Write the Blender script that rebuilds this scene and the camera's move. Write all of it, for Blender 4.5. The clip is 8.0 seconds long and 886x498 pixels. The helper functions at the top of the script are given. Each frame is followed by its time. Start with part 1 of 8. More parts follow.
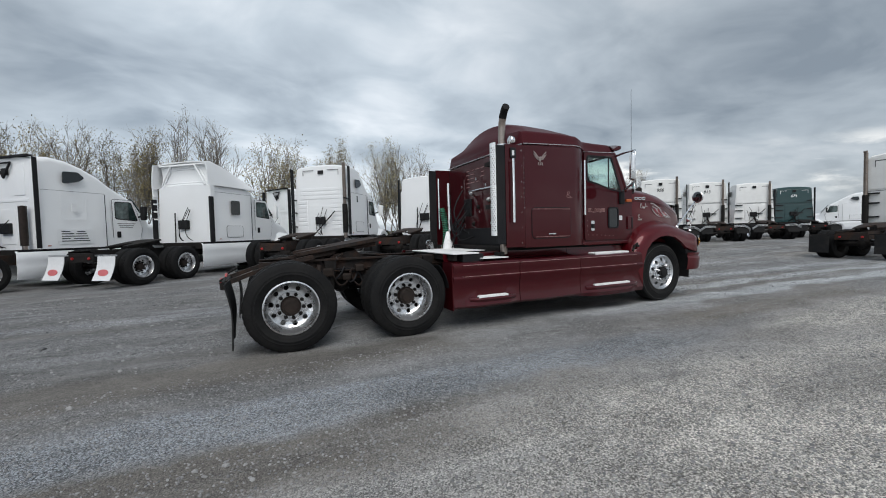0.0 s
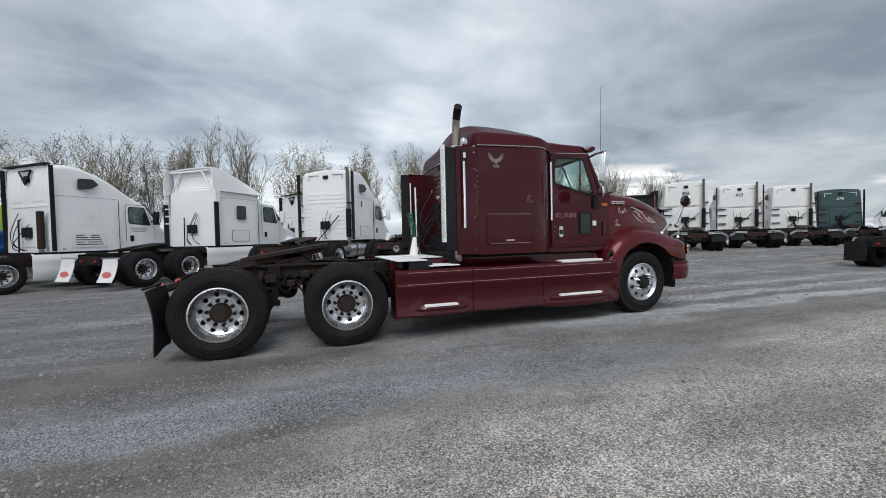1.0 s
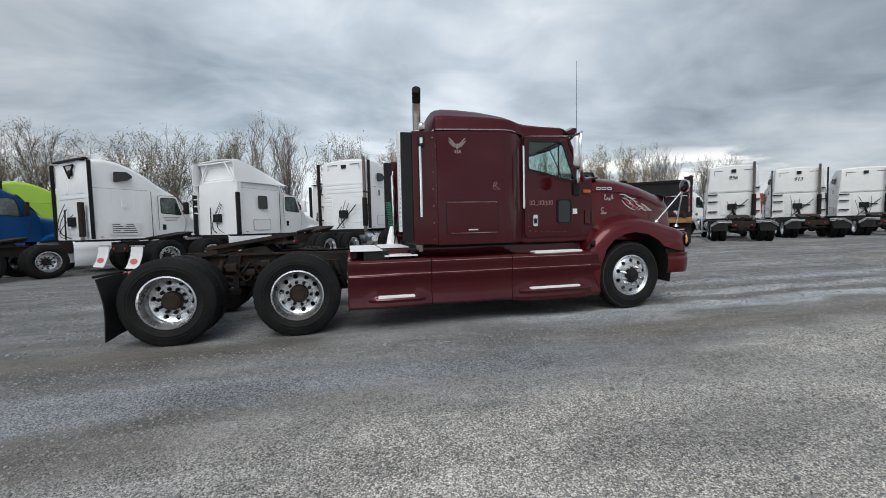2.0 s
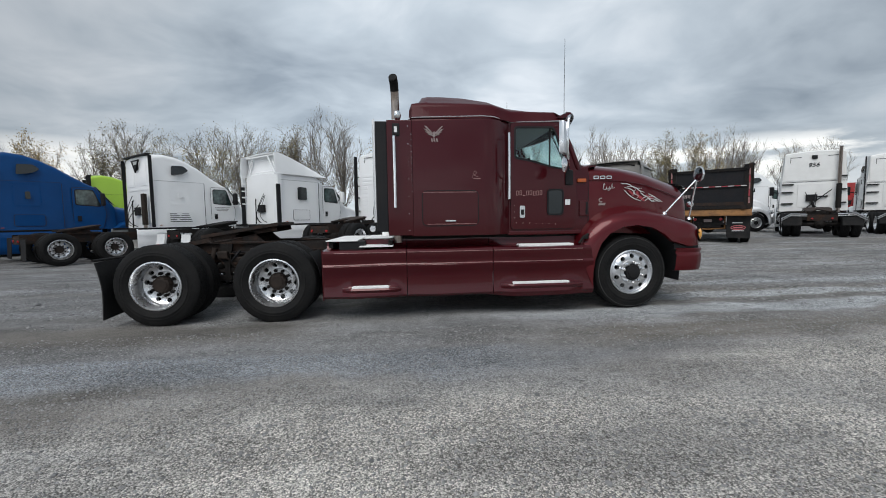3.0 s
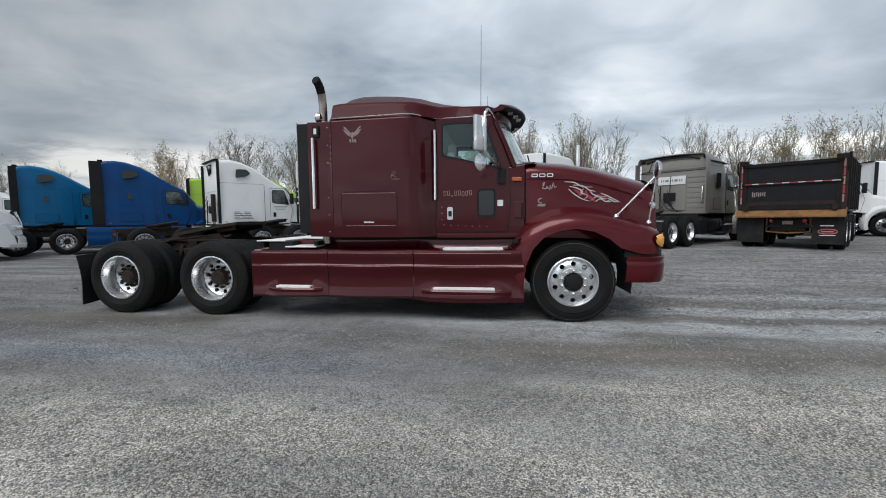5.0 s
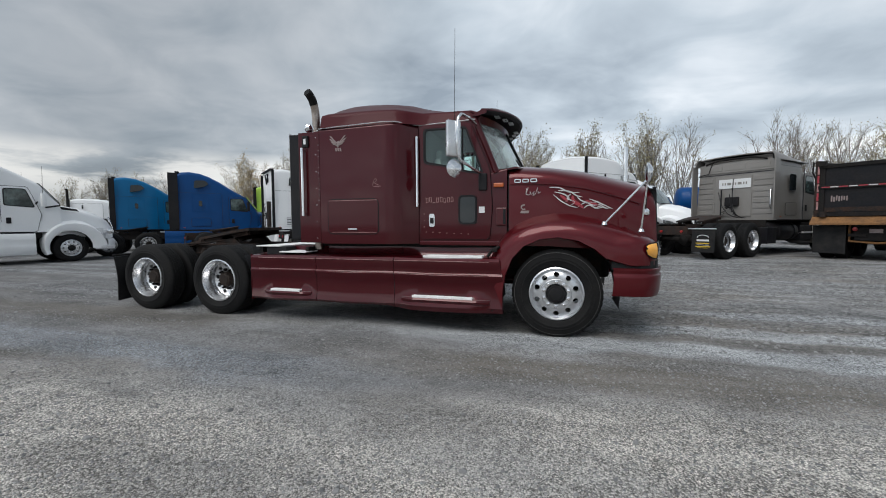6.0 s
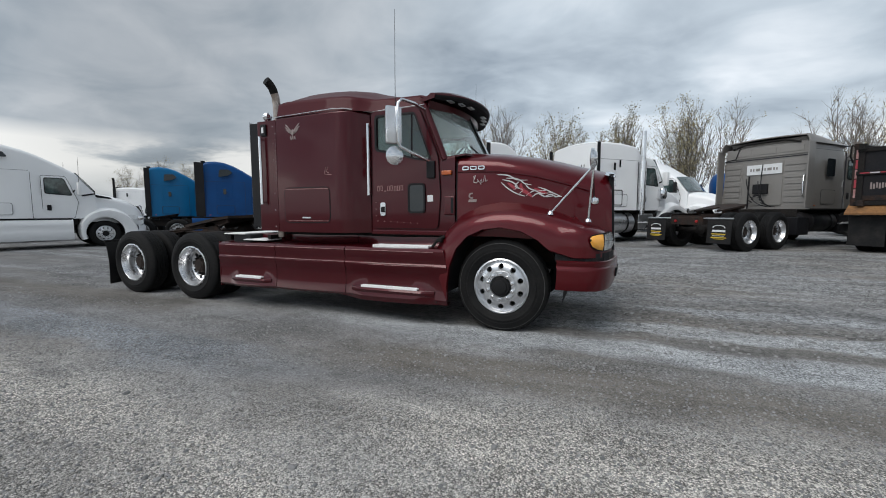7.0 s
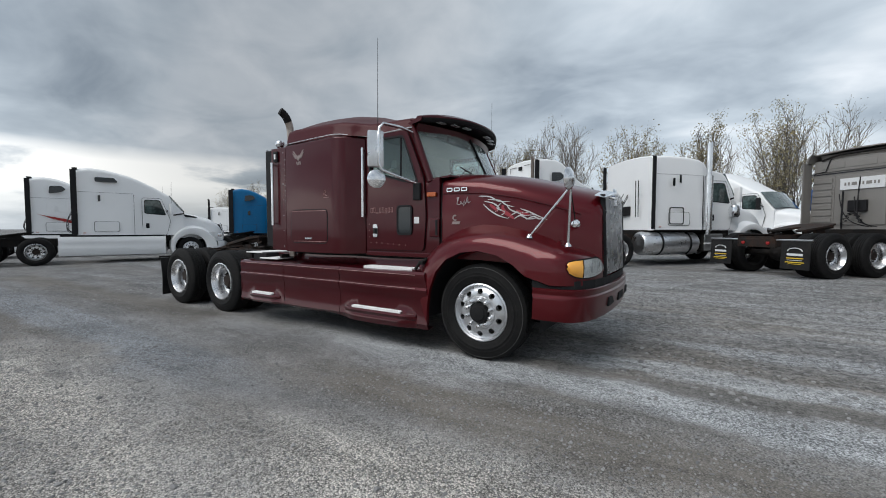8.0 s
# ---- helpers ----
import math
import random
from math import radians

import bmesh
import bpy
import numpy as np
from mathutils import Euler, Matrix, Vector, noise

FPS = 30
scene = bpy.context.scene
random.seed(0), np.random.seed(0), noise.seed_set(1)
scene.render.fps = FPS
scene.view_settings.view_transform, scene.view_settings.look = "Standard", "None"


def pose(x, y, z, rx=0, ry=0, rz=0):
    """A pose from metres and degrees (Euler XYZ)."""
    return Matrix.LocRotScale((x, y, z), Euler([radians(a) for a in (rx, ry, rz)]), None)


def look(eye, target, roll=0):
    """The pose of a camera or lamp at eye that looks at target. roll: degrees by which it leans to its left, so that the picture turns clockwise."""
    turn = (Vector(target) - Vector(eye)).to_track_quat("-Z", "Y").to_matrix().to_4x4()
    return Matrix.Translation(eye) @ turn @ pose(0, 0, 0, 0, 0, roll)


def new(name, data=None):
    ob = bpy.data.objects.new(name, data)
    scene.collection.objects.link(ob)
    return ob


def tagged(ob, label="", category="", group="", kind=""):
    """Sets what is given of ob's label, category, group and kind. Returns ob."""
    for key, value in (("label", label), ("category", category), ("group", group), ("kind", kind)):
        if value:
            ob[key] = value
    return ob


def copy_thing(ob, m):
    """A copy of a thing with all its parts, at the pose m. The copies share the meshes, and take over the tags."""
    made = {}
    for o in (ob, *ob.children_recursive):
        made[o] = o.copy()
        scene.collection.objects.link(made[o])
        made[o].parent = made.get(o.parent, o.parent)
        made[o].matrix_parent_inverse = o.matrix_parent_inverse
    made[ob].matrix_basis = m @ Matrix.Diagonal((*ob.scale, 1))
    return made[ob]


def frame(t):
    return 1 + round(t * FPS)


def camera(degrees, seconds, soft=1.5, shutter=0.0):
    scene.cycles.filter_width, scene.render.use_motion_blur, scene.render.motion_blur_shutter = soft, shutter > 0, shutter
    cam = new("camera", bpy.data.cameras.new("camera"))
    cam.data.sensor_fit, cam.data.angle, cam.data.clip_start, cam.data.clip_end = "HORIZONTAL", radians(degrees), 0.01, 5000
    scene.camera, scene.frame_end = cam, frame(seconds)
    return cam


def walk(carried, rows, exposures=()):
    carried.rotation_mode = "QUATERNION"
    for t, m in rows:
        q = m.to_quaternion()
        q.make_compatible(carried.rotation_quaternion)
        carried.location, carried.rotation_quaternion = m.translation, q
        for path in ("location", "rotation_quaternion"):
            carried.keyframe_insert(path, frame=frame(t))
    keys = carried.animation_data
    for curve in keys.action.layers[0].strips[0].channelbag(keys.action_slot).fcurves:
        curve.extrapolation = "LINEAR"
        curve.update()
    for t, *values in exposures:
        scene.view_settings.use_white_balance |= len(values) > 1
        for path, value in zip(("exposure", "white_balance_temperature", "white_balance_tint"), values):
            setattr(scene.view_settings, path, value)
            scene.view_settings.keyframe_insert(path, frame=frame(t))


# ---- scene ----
cam = camera(95.6, 8.0, soft=1.0)
PATH = [
    (0, (-0.272, 0.31, 1.29), (0.548, 2.132, 1.206), -1.5),
    (0.5, (0.314, 0.224, 1.29), (1.074, 2.073, 1.225), -1.4),
    (1, (0.852, 0.107, 1.287), (1.527, 1.989, 1.228), -1.3),
    (1.5, (1.409, 0.048, 1.28), (1.985, 1.962, 1.203), -1.2),
    (1.7, (1.643, 0.014, 1.275), (2.175, 1.939, 1.178), -1.3),
    (2.8, (2.857, -0.038, 1.278), (3.092, 1.943, 1.144), -0.9),
    (3, (3.047, -0.059, 1.248), (3.221, 1.927, 1.1), -0.9),
    (3.5, (3.565, -0.124, 1.266), (3.61, 1.87, 1.124), -0.8),
    (4, (4.129, -0.033, 1.255), (4.083, 1.961, 1.106), -0.8),
    (4.5, (4.691, 0.036, 1.261), (4.562, 2.025, 1.092), -0.7),
    (4.7, (4.879, 0.082, 1.275), (4.702, 2.067, 1.108), -0.6),
    (5.8, (5.974, 0.415, 1.246), (5.444, 2.341, 1.138), -0.3),
    (6, (6.158, 0.467, 1.281), (5.579, 2.378, 1.158), -0.3),
    (6.5, (6.633, 0.705, 1.266), (5.964, 2.582, 1.093), -0.2),
    (7, (7.108, 0.916, 1.29), (6.36, 2.762, 1.108), -0.1),
    (7.5, (7.516, 1.132, 1.312), (6.613, 2.911, 1.16), -0.0),
    (8, (7.948, 1.451, 1.348), (6.88, 3.14, 1.25), 0.1),
]
walk(cam, [(t, look(eye, target, roll)) for t, eye, target, roll in PATH])

# ---- world and sun: an overcast late-autumn day ----
world = bpy.data.worlds.new("overcast")
scene.world = world
world.use_nodes = True
wn, wl = world.node_tree.nodes, world.node_tree.links
wn.clear()


def wnode(kind, **values):
    n = wn.new(kind)
    for key, value in values.items():
        n.inputs[key].default_value = value
    return n


SUN_EL, SUN_AZ = 52.0, 200.0
sky = wn.new("ShaderNodeTexSky")
sky.sky_type = "NISHITA"
sky.sun_disc = False
sky.sun_elevation, sky.sun_rotation = radians(SUN_EL), radians(SUN_AZ)
w_out = wn.new("ShaderNodeOutputWorld")
w_co = wn.new("ShaderNodeTexCoord")
w_sep = wn.new("ShaderNodeSeparateXYZ")
wl.new(w_co.outputs["Generated"], w_sep.inputs[0])
w_up = wn.new("ShaderNodeMath")
w_up.operation = "MAXIMUM"
w_up.inputs[1].default_value = 0.0
wl.new(w_sep.outputs["Z"], w_up.inputs[0])
w_den = wn.new("ShaderNodeMath")
w_den.operation = "ADD"
w_den.inputs[1].default_value = 0.20
wl.new(w_up.outputs[0], w_den.inputs[0])
w_div = wn.new("ShaderNodeVectorMath")
w_div.operation = "DIVIDE"
w_cmb = wn.new("ShaderNodeCombineXYZ")
for k in "XYZ":
    wl.new(w_den.outputs[0], w_cmb.inputs[k])
wl.new(w_co.outputs["Generated"], w_div.inputs[0])
wl.new(w_cmb.outputs[0], w_div.inputs[1])
w_map = wn.new("ShaderNodeMapping")
w_map.inputs["Rotation"].default_value = (0, 0, radians(24))
w_map.inputs["Scale"].default_value = (0.72, 0.86, 0.0)
wl.new(w_div.outputs[0], w_map.inputs[0])
w_big = wnode("ShaderNodeTexNoise", Scale=1.15, Detail=5.0, Roughness=0.48, Distortion=0.5)
w_fine = wnode("ShaderNodeTexNoise", Scale=3.3, Detail=6.0, Roughness=0.52, Distortion=0.5)
wl.new(w_map.outputs[0], w_big.inputs["Vector"])
wl.new(w_map.outputs[0], w_fine.inputs["Vector"])
w_sum = wn.new("ShaderNodeMix")
w_sum.inputs["Factor"].default_value = 0.30
wl.new(w_big.outputs[0], w_sum.inputs["A"])
wl.new(w_fine.outputs[0], w_sum.inputs["B"])
w_ramp = wn.new("ShaderNodeValToRGB")
cr = w_ramp.color_ramp
cr.elements[0].position, cr.elements[0].color = 0.37, (0.30, 0.355, 0.415, 1)
cr.elements[1].position, cr.elements[1].color = 0.63, (0.80, 0.85, 0.90, 1)
mid = cr.elements.new(0.50)
mid.color = (0.52, 0.59, 0.655, 1)
wl.new(w_sum.outputs[0], w_ramp.inputs[0])
# a paler, hazier strip low over the horizon
w_hor = wn.new("ShaderNodeMapRange")
w_hor.inputs["From Min"].default_value, w_hor.inputs["From Max"].default_value = 0.08, 0.19
w_hor.inputs["To Min"].default_value, w_hor.inputs["To Max"].default_value = 0.22, 0.0
wl.new(w_up.outputs[0], w_hor.inputs["Value"])
w_pale = wn.new("ShaderNodeMix")
w_pale.data_type = "RGBA"
w_pale.inputs["B"].default_value = (0.80, 0.84, 0.875, 1)
wl.new(w_hor.outputs[0], w_pale.inputs["Factor"])
wl.new(w_ramp.outputs[0], w_pale.inputs["A"])
# bright breaks under the deck's lower edge
w_gapmap = wn.new("ShaderNodeMapping")
w_gapmap.inputs["Scale"].default_value = (2.2, 2.2, 9.0)
wl.new(w_co.outputs["Generated"], w_gapmap.inputs[0])
w_gap = wnode("ShaderNodeTexNoise", Scale=1.5, Detail=6.0, Roughness=0.55, Distortion=0.3)
wl.new(w_gapmap.outputs[0], w_gap.inputs["Vector"])
w_open = wn.new("ShaderNodeMapRange")
w_open.interpolation_type = "SMOOTHSTEP"
w_open.inputs["From Min"].default_value, w_open.inputs["From Max"].default_value = 0.49, 0.61
w_tilt = wn.new("ShaderNodeMath")
w_tilt.operation = "MULTIPLY_ADD"
w_tilt.inputs[1].default_value = -0.17
w_west_only = wn.new("ShaderNodeMath")
w_west_only.operation = "MINIMUM"
w_west_only.inputs[1].default_value = 0.0
wl.new(w_sep.outputs["X"], w_west_only.inputs[0])
wl.new(w_west_only.outputs[0], w_tilt.inputs[0])
wl.new(w_gap.outputs[0], w_tilt.inputs[2])
wl.new(w_tilt.outputs[0], w_open.inputs["Value"])
w_rise = wn.new("ShaderNodeMapRange")
w_rise.inputs["From Min"].default_value, w_rise.inputs["From Max"].default_value = 0.02, 0.09
wl.new(w_up.outputs[0], w_rise.inputs["Value"])
w_fall = wn.new("ShaderNodeMapRange")
w_fall.inputs["From Min"].default_value, w_fall.inputs["From Max"].default_value = 0.160, 0.130
wl.new(w_up.outputs[0], w_fall.inputs["Value"])
w_strip = wn.new("ShaderNodeMath")
w_strip.operation = "MULTIPLY"
wl.new(w_rise.outputs[0], w_strip.inputs[0])
wl.new(w_fall.outputs[0], w_strip.inputs[1])
w_breaks = wn.new("ShaderNodeMath")
w_breaks.operation = "MULTIPLY"
w_abs = wn.new("ShaderNodeMath")
w_abs.operation = "ABSOLUTE"
wl.new(w_sep.outputs["X"], w_abs.inputs[0])
w_sides = wn.new("ShaderNodeMapRange")
w_sides.inputs["From Min"].default_value, w_sides.inputs["From Max"].default_value = 0.25, 0.60
w_sides.inputs["To Min"].default_value, w_sides.inputs["To Max"].default_value = 0.15, 1.0
wl.new(w_abs.outputs[0], w_sides.inputs["Value"])
w_where = wn.new("ShaderNodeMath")
w_where.operation = "MULTIPLY"
wl.new(w_strip.outputs[0], w_where.inputs[0])
wl.new(w_sides.outputs[0], w_where.inputs[1])
wl.new(w_where.outputs[0], w_breaks.inputs[0])
wl.new(w_open.outputs[0], w_breaks.inputs[1])
w_lit = wn.new("ShaderNodeMix")
w_lit.data_type = "RGBA"
w_lit.inputs["B"].default_value = (1.30, 1.30, 1.27, 1)
wl.new(w_breaks.outputs[0], w_lit.inputs["Factor"])
wl.new(w_pale.outputs["Result"], w_lit.inputs["A"])
# the cloud deck is thinner, and so brighter, towards the north
w_dot = wn.new("ShaderNodeVectorMath")
w_dot.operation = "DOT_PRODUCT"
w_dot.inputs[1].default_value = (-0.06, 0.95, 0.30)
wl.new(w_co.outputs["Generated"], w_dot.inputs[0])
w_thin = wn.new("ShaderNodeMapRange")
w_thin.interpolation_type = "SMOOTHSTEP"
w_thin.inputs["From Min"].default_value, w_thin.inputs["From Max"].default_value = 0.55, 1.0
w_thin.inputs["To Min"].default_value, w_thin.inputs["To Max"].default_value = 0.80, 1.11
wl.new(w_dot.outputs["Value"], w_thin.inputs["Value"])
# and heavier towards the north-west
w_west = wn.new("ShaderNodeVectorMath")
w_west.operation = "DOT_PRODUCT"
w_west.inputs[1].default_value = (-0.72, 0.58, 0.38)
wl.new(w_co.outputs["Generated"], w_west.inputs[0])
w_heavy = wn.new("ShaderNodeMapRange")
w_heavy.interpolation_type = "SMOOTHSTEP"
w_heavy.inputs["From Min"].default_value, w_heavy.inputs["From Max"].default_value = 0.80, 0.985
w_heavy.inputs["To Min"].default_value, w_heavy.inputs["To Max"].default_value = 1.05, 0.70
wl.new(w_west.outputs["Value"], w_heavy.inputs["Value"])
# the veiled sun lights up the deck in the south-west
w_sw = wn.new("ShaderNodeVectorMath")
w_sw.operation = "DOT_PRODUCT"
w_sw.inputs[1].default_value = (-0.62, -0.58, 0.53)
wl.new(w_co.outputs["Generated"], w_sw.inputs[0])
w_veil = wn.new("ShaderNodeMapRange")
w_veil.interpolation_type = "SMOOTHSTEP"
w_veil.inputs["From Min"].default_value, w_veil.inputs["From Max"].default_value = 0.25, 1.0
w_veil.inputs["To Min"].default_value, w_veil.inputs["To Max"].default_value = 1.0, 1.70
wl.new(w_sw.outputs["Value"], w_veil.inputs["Value"])
w_both = wn.new("ShaderNodeMath")
w_both.operation = "MULTIPLY"
wl.new(w_heavy.outputs[0], w_both.inputs[0])
wl.new(w_veil.outputs[0], w_both.inputs[1])
w_level = wn.new("ShaderNodeMath")
w_level.operation = "MULTIPLY"
wl.new(w_thin.outputs[0], w_level.inputs[0])
wl.new(w_both.outputs[0], w_level.inputs[1])
w_clouds = wnode("ShaderNodeBackground", Strength=1.0)
wl.new(w_level.outputs[0], w_clouds.inputs["Strength"])
wl.new(w_lit.outputs["Result"], w_clouds.inputs["Color"])
w_sky = wnode("ShaderNodeBackground", Strength=0.12)
wl.new(sky.outputs[0], w_sky.inputs["Color"])
w_mix = wn.new("ShaderNodeMixShader")
w_mix.inputs[0].default_value = 0.92
wl.new(w_sky.outputs[0], w_mix.inputs[1])
wl.new(w_clouds.outputs[0], w_mix.inputs[2])
wl.new(w_mix.outputs[0], w_out.inputs["Surface"])

sun_data = bpy.data.lights.new("sun", "SUN")
sun_data.energy, sun_data.angle, sun_data.color = 1.8, radians(40), (1.0, 0.965, 0.915)
sun = new("sun", sun_data)
sun.matrix_world = look((0, 0, 0), (-math.sin(radians(SUN_AZ)) * math.cos(radians(SUN_EL)), -math.cos(radians(SUN_AZ)) * math.cos(radians(SUN_EL)), -math.sin(radians(SUN_EL))))
scene.view_settings.exposure = 0.0


# ---- materials ----
def material(name, base, rough=0.5, metal=0.0, coat=0.0, grain=0.0, grain_scale=40.0, stain=0.0, stain_scale=1.5,
             stain_colour=None, bump=0.0, bump_scale=60.0, rough_var=0.0, ior=1.45):
    """A surface with variation at two scales: a fine grain and broad stains, with relief and uneven gloss."""
    m = bpy.data.materials.new(name)
    m.use_nodes = True
    n, l = m.node_tree.nodes, m.node_tree.links
    b = n["Principled BSDF"]
    b.inputs["Base Color"].default_value = (*base, 1)
    b.inputs["Roughness"].default_value = rough
    b.inputs["Metallic"].default_value = metal
    b.inputs["Coat Weight"].default_value = coat
    b.inputs["Coat Roughness"].default_value = 0.06
    b.inputs["IOR"].default_value = ior
    co = n.new("ShaderNodeTexCoord")
    colour = None
    if grain or stain:
        fine = n.new("ShaderNodeTexNoise")
        fine.inputs["Scale"].default_value, fine.inputs["Detail"].default_value = grain_scale, 4
        l.new(co.outputs["Object"], fine.inputs["Vector"])
        broad = n.new("ShaderNodeTexNoise")
        broad.inputs["Scale"].default_value, broad.inputs["Detail"].default_value = stain_scale, 6
        broad.inputs["Roughness"].default_value = 0.62
        l.new(co.outputs["Object"], broad.inputs["Vector"])
        g = n.new("ShaderNodeMapRange")
        g.inputs["From Min"].default_value, g.inputs["From Max"].default_value = 0.3, 0.7
        g.inputs["To Min"].default_value, g.inputs["To Max"].default_value = 1 - grain, 1 + grain
        l.new(fine.outputs[0], g.inputs["Value"])
        s = n.new("ShaderNodeMapRange")
        s.inputs["From Min"].default_value, s.inputs["From Max"].default_value = 0.42, 0.72
        s.inputs["To Min"].default_value, s.inputs["To Max"].default_value = 0.0, stain
        l.new(broad.outputs[0], s.inputs["Value"])
        mix = n.new("ShaderNodeMix")
        mix.data_type = "RGBA"
        mix.inputs["A"].default_value = (*base, 1)
        mix.inputs["B"].default_value = (*(stain_colour or tuple(c * 0.45 for c in base)), 1)
        l.new(s.outputs[0], mix.inputs["Factor"])
        mul = n.new("ShaderNodeVectorMath")
        mul.operation = "SCALE"
        l.new(mix.outputs["Result"], mul.inputs[0])
        l.new(g.outputs[0], mul.inputs["Scale"])
        l.new(mul.outputs[0], b.inputs["Base Color"])
        if rough_var:
            r = n.new("ShaderNodeMapRange")
            r.inputs["From Min"].default_value, r.inputs["From Max"].default_value = 0.35, 0.7
            r.inputs["To Min"].default_value, r.inputs["To Max"].default_value = rough, min(1, rough + rough_var)
            l.new(broad.outputs[0], r.inputs["Value"])
            l.new(r.outputs[0], b.inputs["Roughness"])
    if bump:
        t = n.new("ShaderNodeTexNoise")
        t.inputs["Scale"].default_value, t.inputs["Detail"].default_value = bump_scale, 5
        l.new(co.outputs["Object"], t.inputs["Vector"])
        bp = n.new("ShaderNodeBump")
        bp.inputs["Strength"].default_value, bp.inputs["Distance"].default_value = bump, 0.02
        l.new(t.outputs[0], bp.inputs["Height"])
        l.new(bp.outputs[0], b.inputs["Normal"])
    return m


def glass(name, tint, rough=0.01, weight=1.0):
    m = bpy.data.materials.new(name)
    m.use_nodes = True
    b = m.node_tree.nodes["Principled BSDF"]
    b.inputs["Base Color"].default_value = (*tint, 1)
    b.inputs["Roughness"].default_value = rough
    b.inputs["Transmission Weight"].default_value = weight
    b.inputs["IOR"].default_value = 1.45
    return m


MAROON = material("maroon_paint", (0.052, 0.0032, 0.0062), 0.30, 0.35, 0.60, 0.08, 300, 0.22, 1.1, (0.060, 0.008, 0.010), 0.010, 6, 0.08, ior=1.18)
MAROON_LOW = material("maroon_fairing_paint", (0.060, 0.0034, 0.0066), 0.28, 0.35, 0.75, 0.08, 200, 0.22, 1.6, (0.064, 0.009, 0.011), 0.012, 5, 0.08, ior=1.18)
# A brighter, redder maroon for the bonnet, front wings and bumper.
MAROON_FRONT = material("brighter_maroon", (0.086, 0.0048, 0.0082), 0.30, 0.35, 0.60, 0.08, 300, 0.22, 1.3, (0.10, 0.010, 0.013), 0.010, 6, 0.08, ior=1.18)
MAROON_ROOF = material("chalky_maroon_roof", (0.055, 0.0042, 0.0080), 0.50, 0.15, 0.12, 0.10, 200, 0.35, 1.4, (0.062, 0.014, 0.018), 0.012, 8, 0.10, ior=1.25)
WHITE = material("white_truck_paint", (0.84, 0.85, 0.86), 0.35, 0.0, 0.35, 0.02, 120, 0.14, 0.9, (0.58, 0.58, 0.57), 0.015, 8, 0.12)
CREAM = material("weathered_white_paint", (0.80, 0.80, 0.79), 0.45, 0.0, 0.2, 0.03, 120, 0.30, 1.2, (0.50, 0.495, 0.47), 0.02, 8, 0.12)
BLUE = material("royal_blue_paint", (0.0003, 0.052, 0.190), 0.38, 0.0, 0.10, 0.06, 200, 0.25, 1.2, None, 0.012, 8, 0.1, ior=1.28)
TEAL = material("bright_blue_paint", (0.0005, 0.125, 0.300), 0.38, 0.0, 0.12, 0.06, 200, 0.22, 1.2, None, 0.012, 8, 0.1, ior=1.3)
GREEN = material("dark_green_paint", (0.008, 0.042, 0.045), 0.35, 0.0, 0.5, 0.04, 200, 0.18, 1.2, None, 0.012, 8, 0.1)
LIME = material("lime_green_paint", (0.36, 0.58, 0.05), 0.4, 0.0, 0.4, 0.04, 200, 0.12, 1.2)
GREY = material("grey_metallic_paint", (0.235, 0.222, 0.208), 0.42, 0.25, 0.25, 0.06, 150, 0.40, 1.3, (0.20, 0.185, 0.17), 0.02, 8, 0.14)
BLACK = material("black_plastic", (0.012, 0.012, 0.014), 0.55, 0.0, 0.0, 0.12, 60, 0.35, 2.0, (0.035, 0.034, 0.033), 0.06, 120, 0.15, ior=1.28)
RUBBER = material("tyre_rubber", (0.0075, 0.0075, 0.008), 0.72, 0.0, 0.0, 0.18, 35, 0.6, 3.0, (0.022, 0.021, 0.020), 0.10, 90, 0.1, ior=1.28)
FLAP = material("mud_flap_rubber", (0.012, 0.012, 0.013), 0.6, 0.0, 0.0, 0.15, 50, 0.5, 3.5, (0.045, 0.042, 0.038), 0.12, 40, 0.15, ior=1.28)
CHROME = material("chrome", (0.80, 0.81, 0.83), 0.12, 1.0, 0.0, 0.05, 90, 0.25, 4.0, (0.55, 0.54, 0.52), 0.01, 30, 0.12)
# Mirror face toned dark: the reflection of the dark cab is in its colour.
MIRROR_DARK = material("mirror_glass_dark_reflection", (0.16, 0.17, 0.18), 0.05, 1.0, 0.0, 0.05, 60, 0.1, 4.0)
ALU = material("polished_aluminium", (0.72, 0.73, 0.75), 0.24, 1.0, 0.0, 0.06, 80, 0.45, 5.0, (0.42, 0.42, 0.42), 0.02, 40, 0.22)
HEATED = material("heat_stained_chrome", (0.36, 0.31, 0.28), 0.25, 1.0, 0.0, 0.1, 60, 0.7, 5.0, (0.20, 0.15, 0.12), 0.02, 40, 0.25)
RIM = material("cast_aluminium_wheel", (0.76, 0.765, 0.78), 0.20, 0.95, 0.0, 0.08, 70, 0.4, 6.0, (0.42, 0.415, 0.41), 0.03, 50, 0.2)
PLATE = material("white_tread_plate", (0.84, 0.84, 0.84), 0.5, 0.0, 0.0, 0.08, 80, 0.35, 6.0, (0.45, 0.44, 0.43), 0.10, 60, 0.15)
RUST = material("rusty_steel", (0.016, 0.0125, 0.0115), 0.82, 0.1, 0.0, 0.35, 30, 0.85, 6.0, (0.050, 0.024, 0.014), 0.25, 45, 0.1)
STEEL = material("dirty_black_steel", (0.014, 0.013, 0.013), 0.68, 0.2, 0.0, 0.3, 30, 0.5, 4.0, (0.036, 0.029, 0.025), 0.15, 40, 0.15, ior=1.28)
HUB = material("oily_brown_hub", (0.026, 0.017, 0.013), 0.6, 0.3, 0.0, 0.3, 40, 0.6, 10.0, (0.015, 0.013, 0.012), 0.15, 60, 0.2)
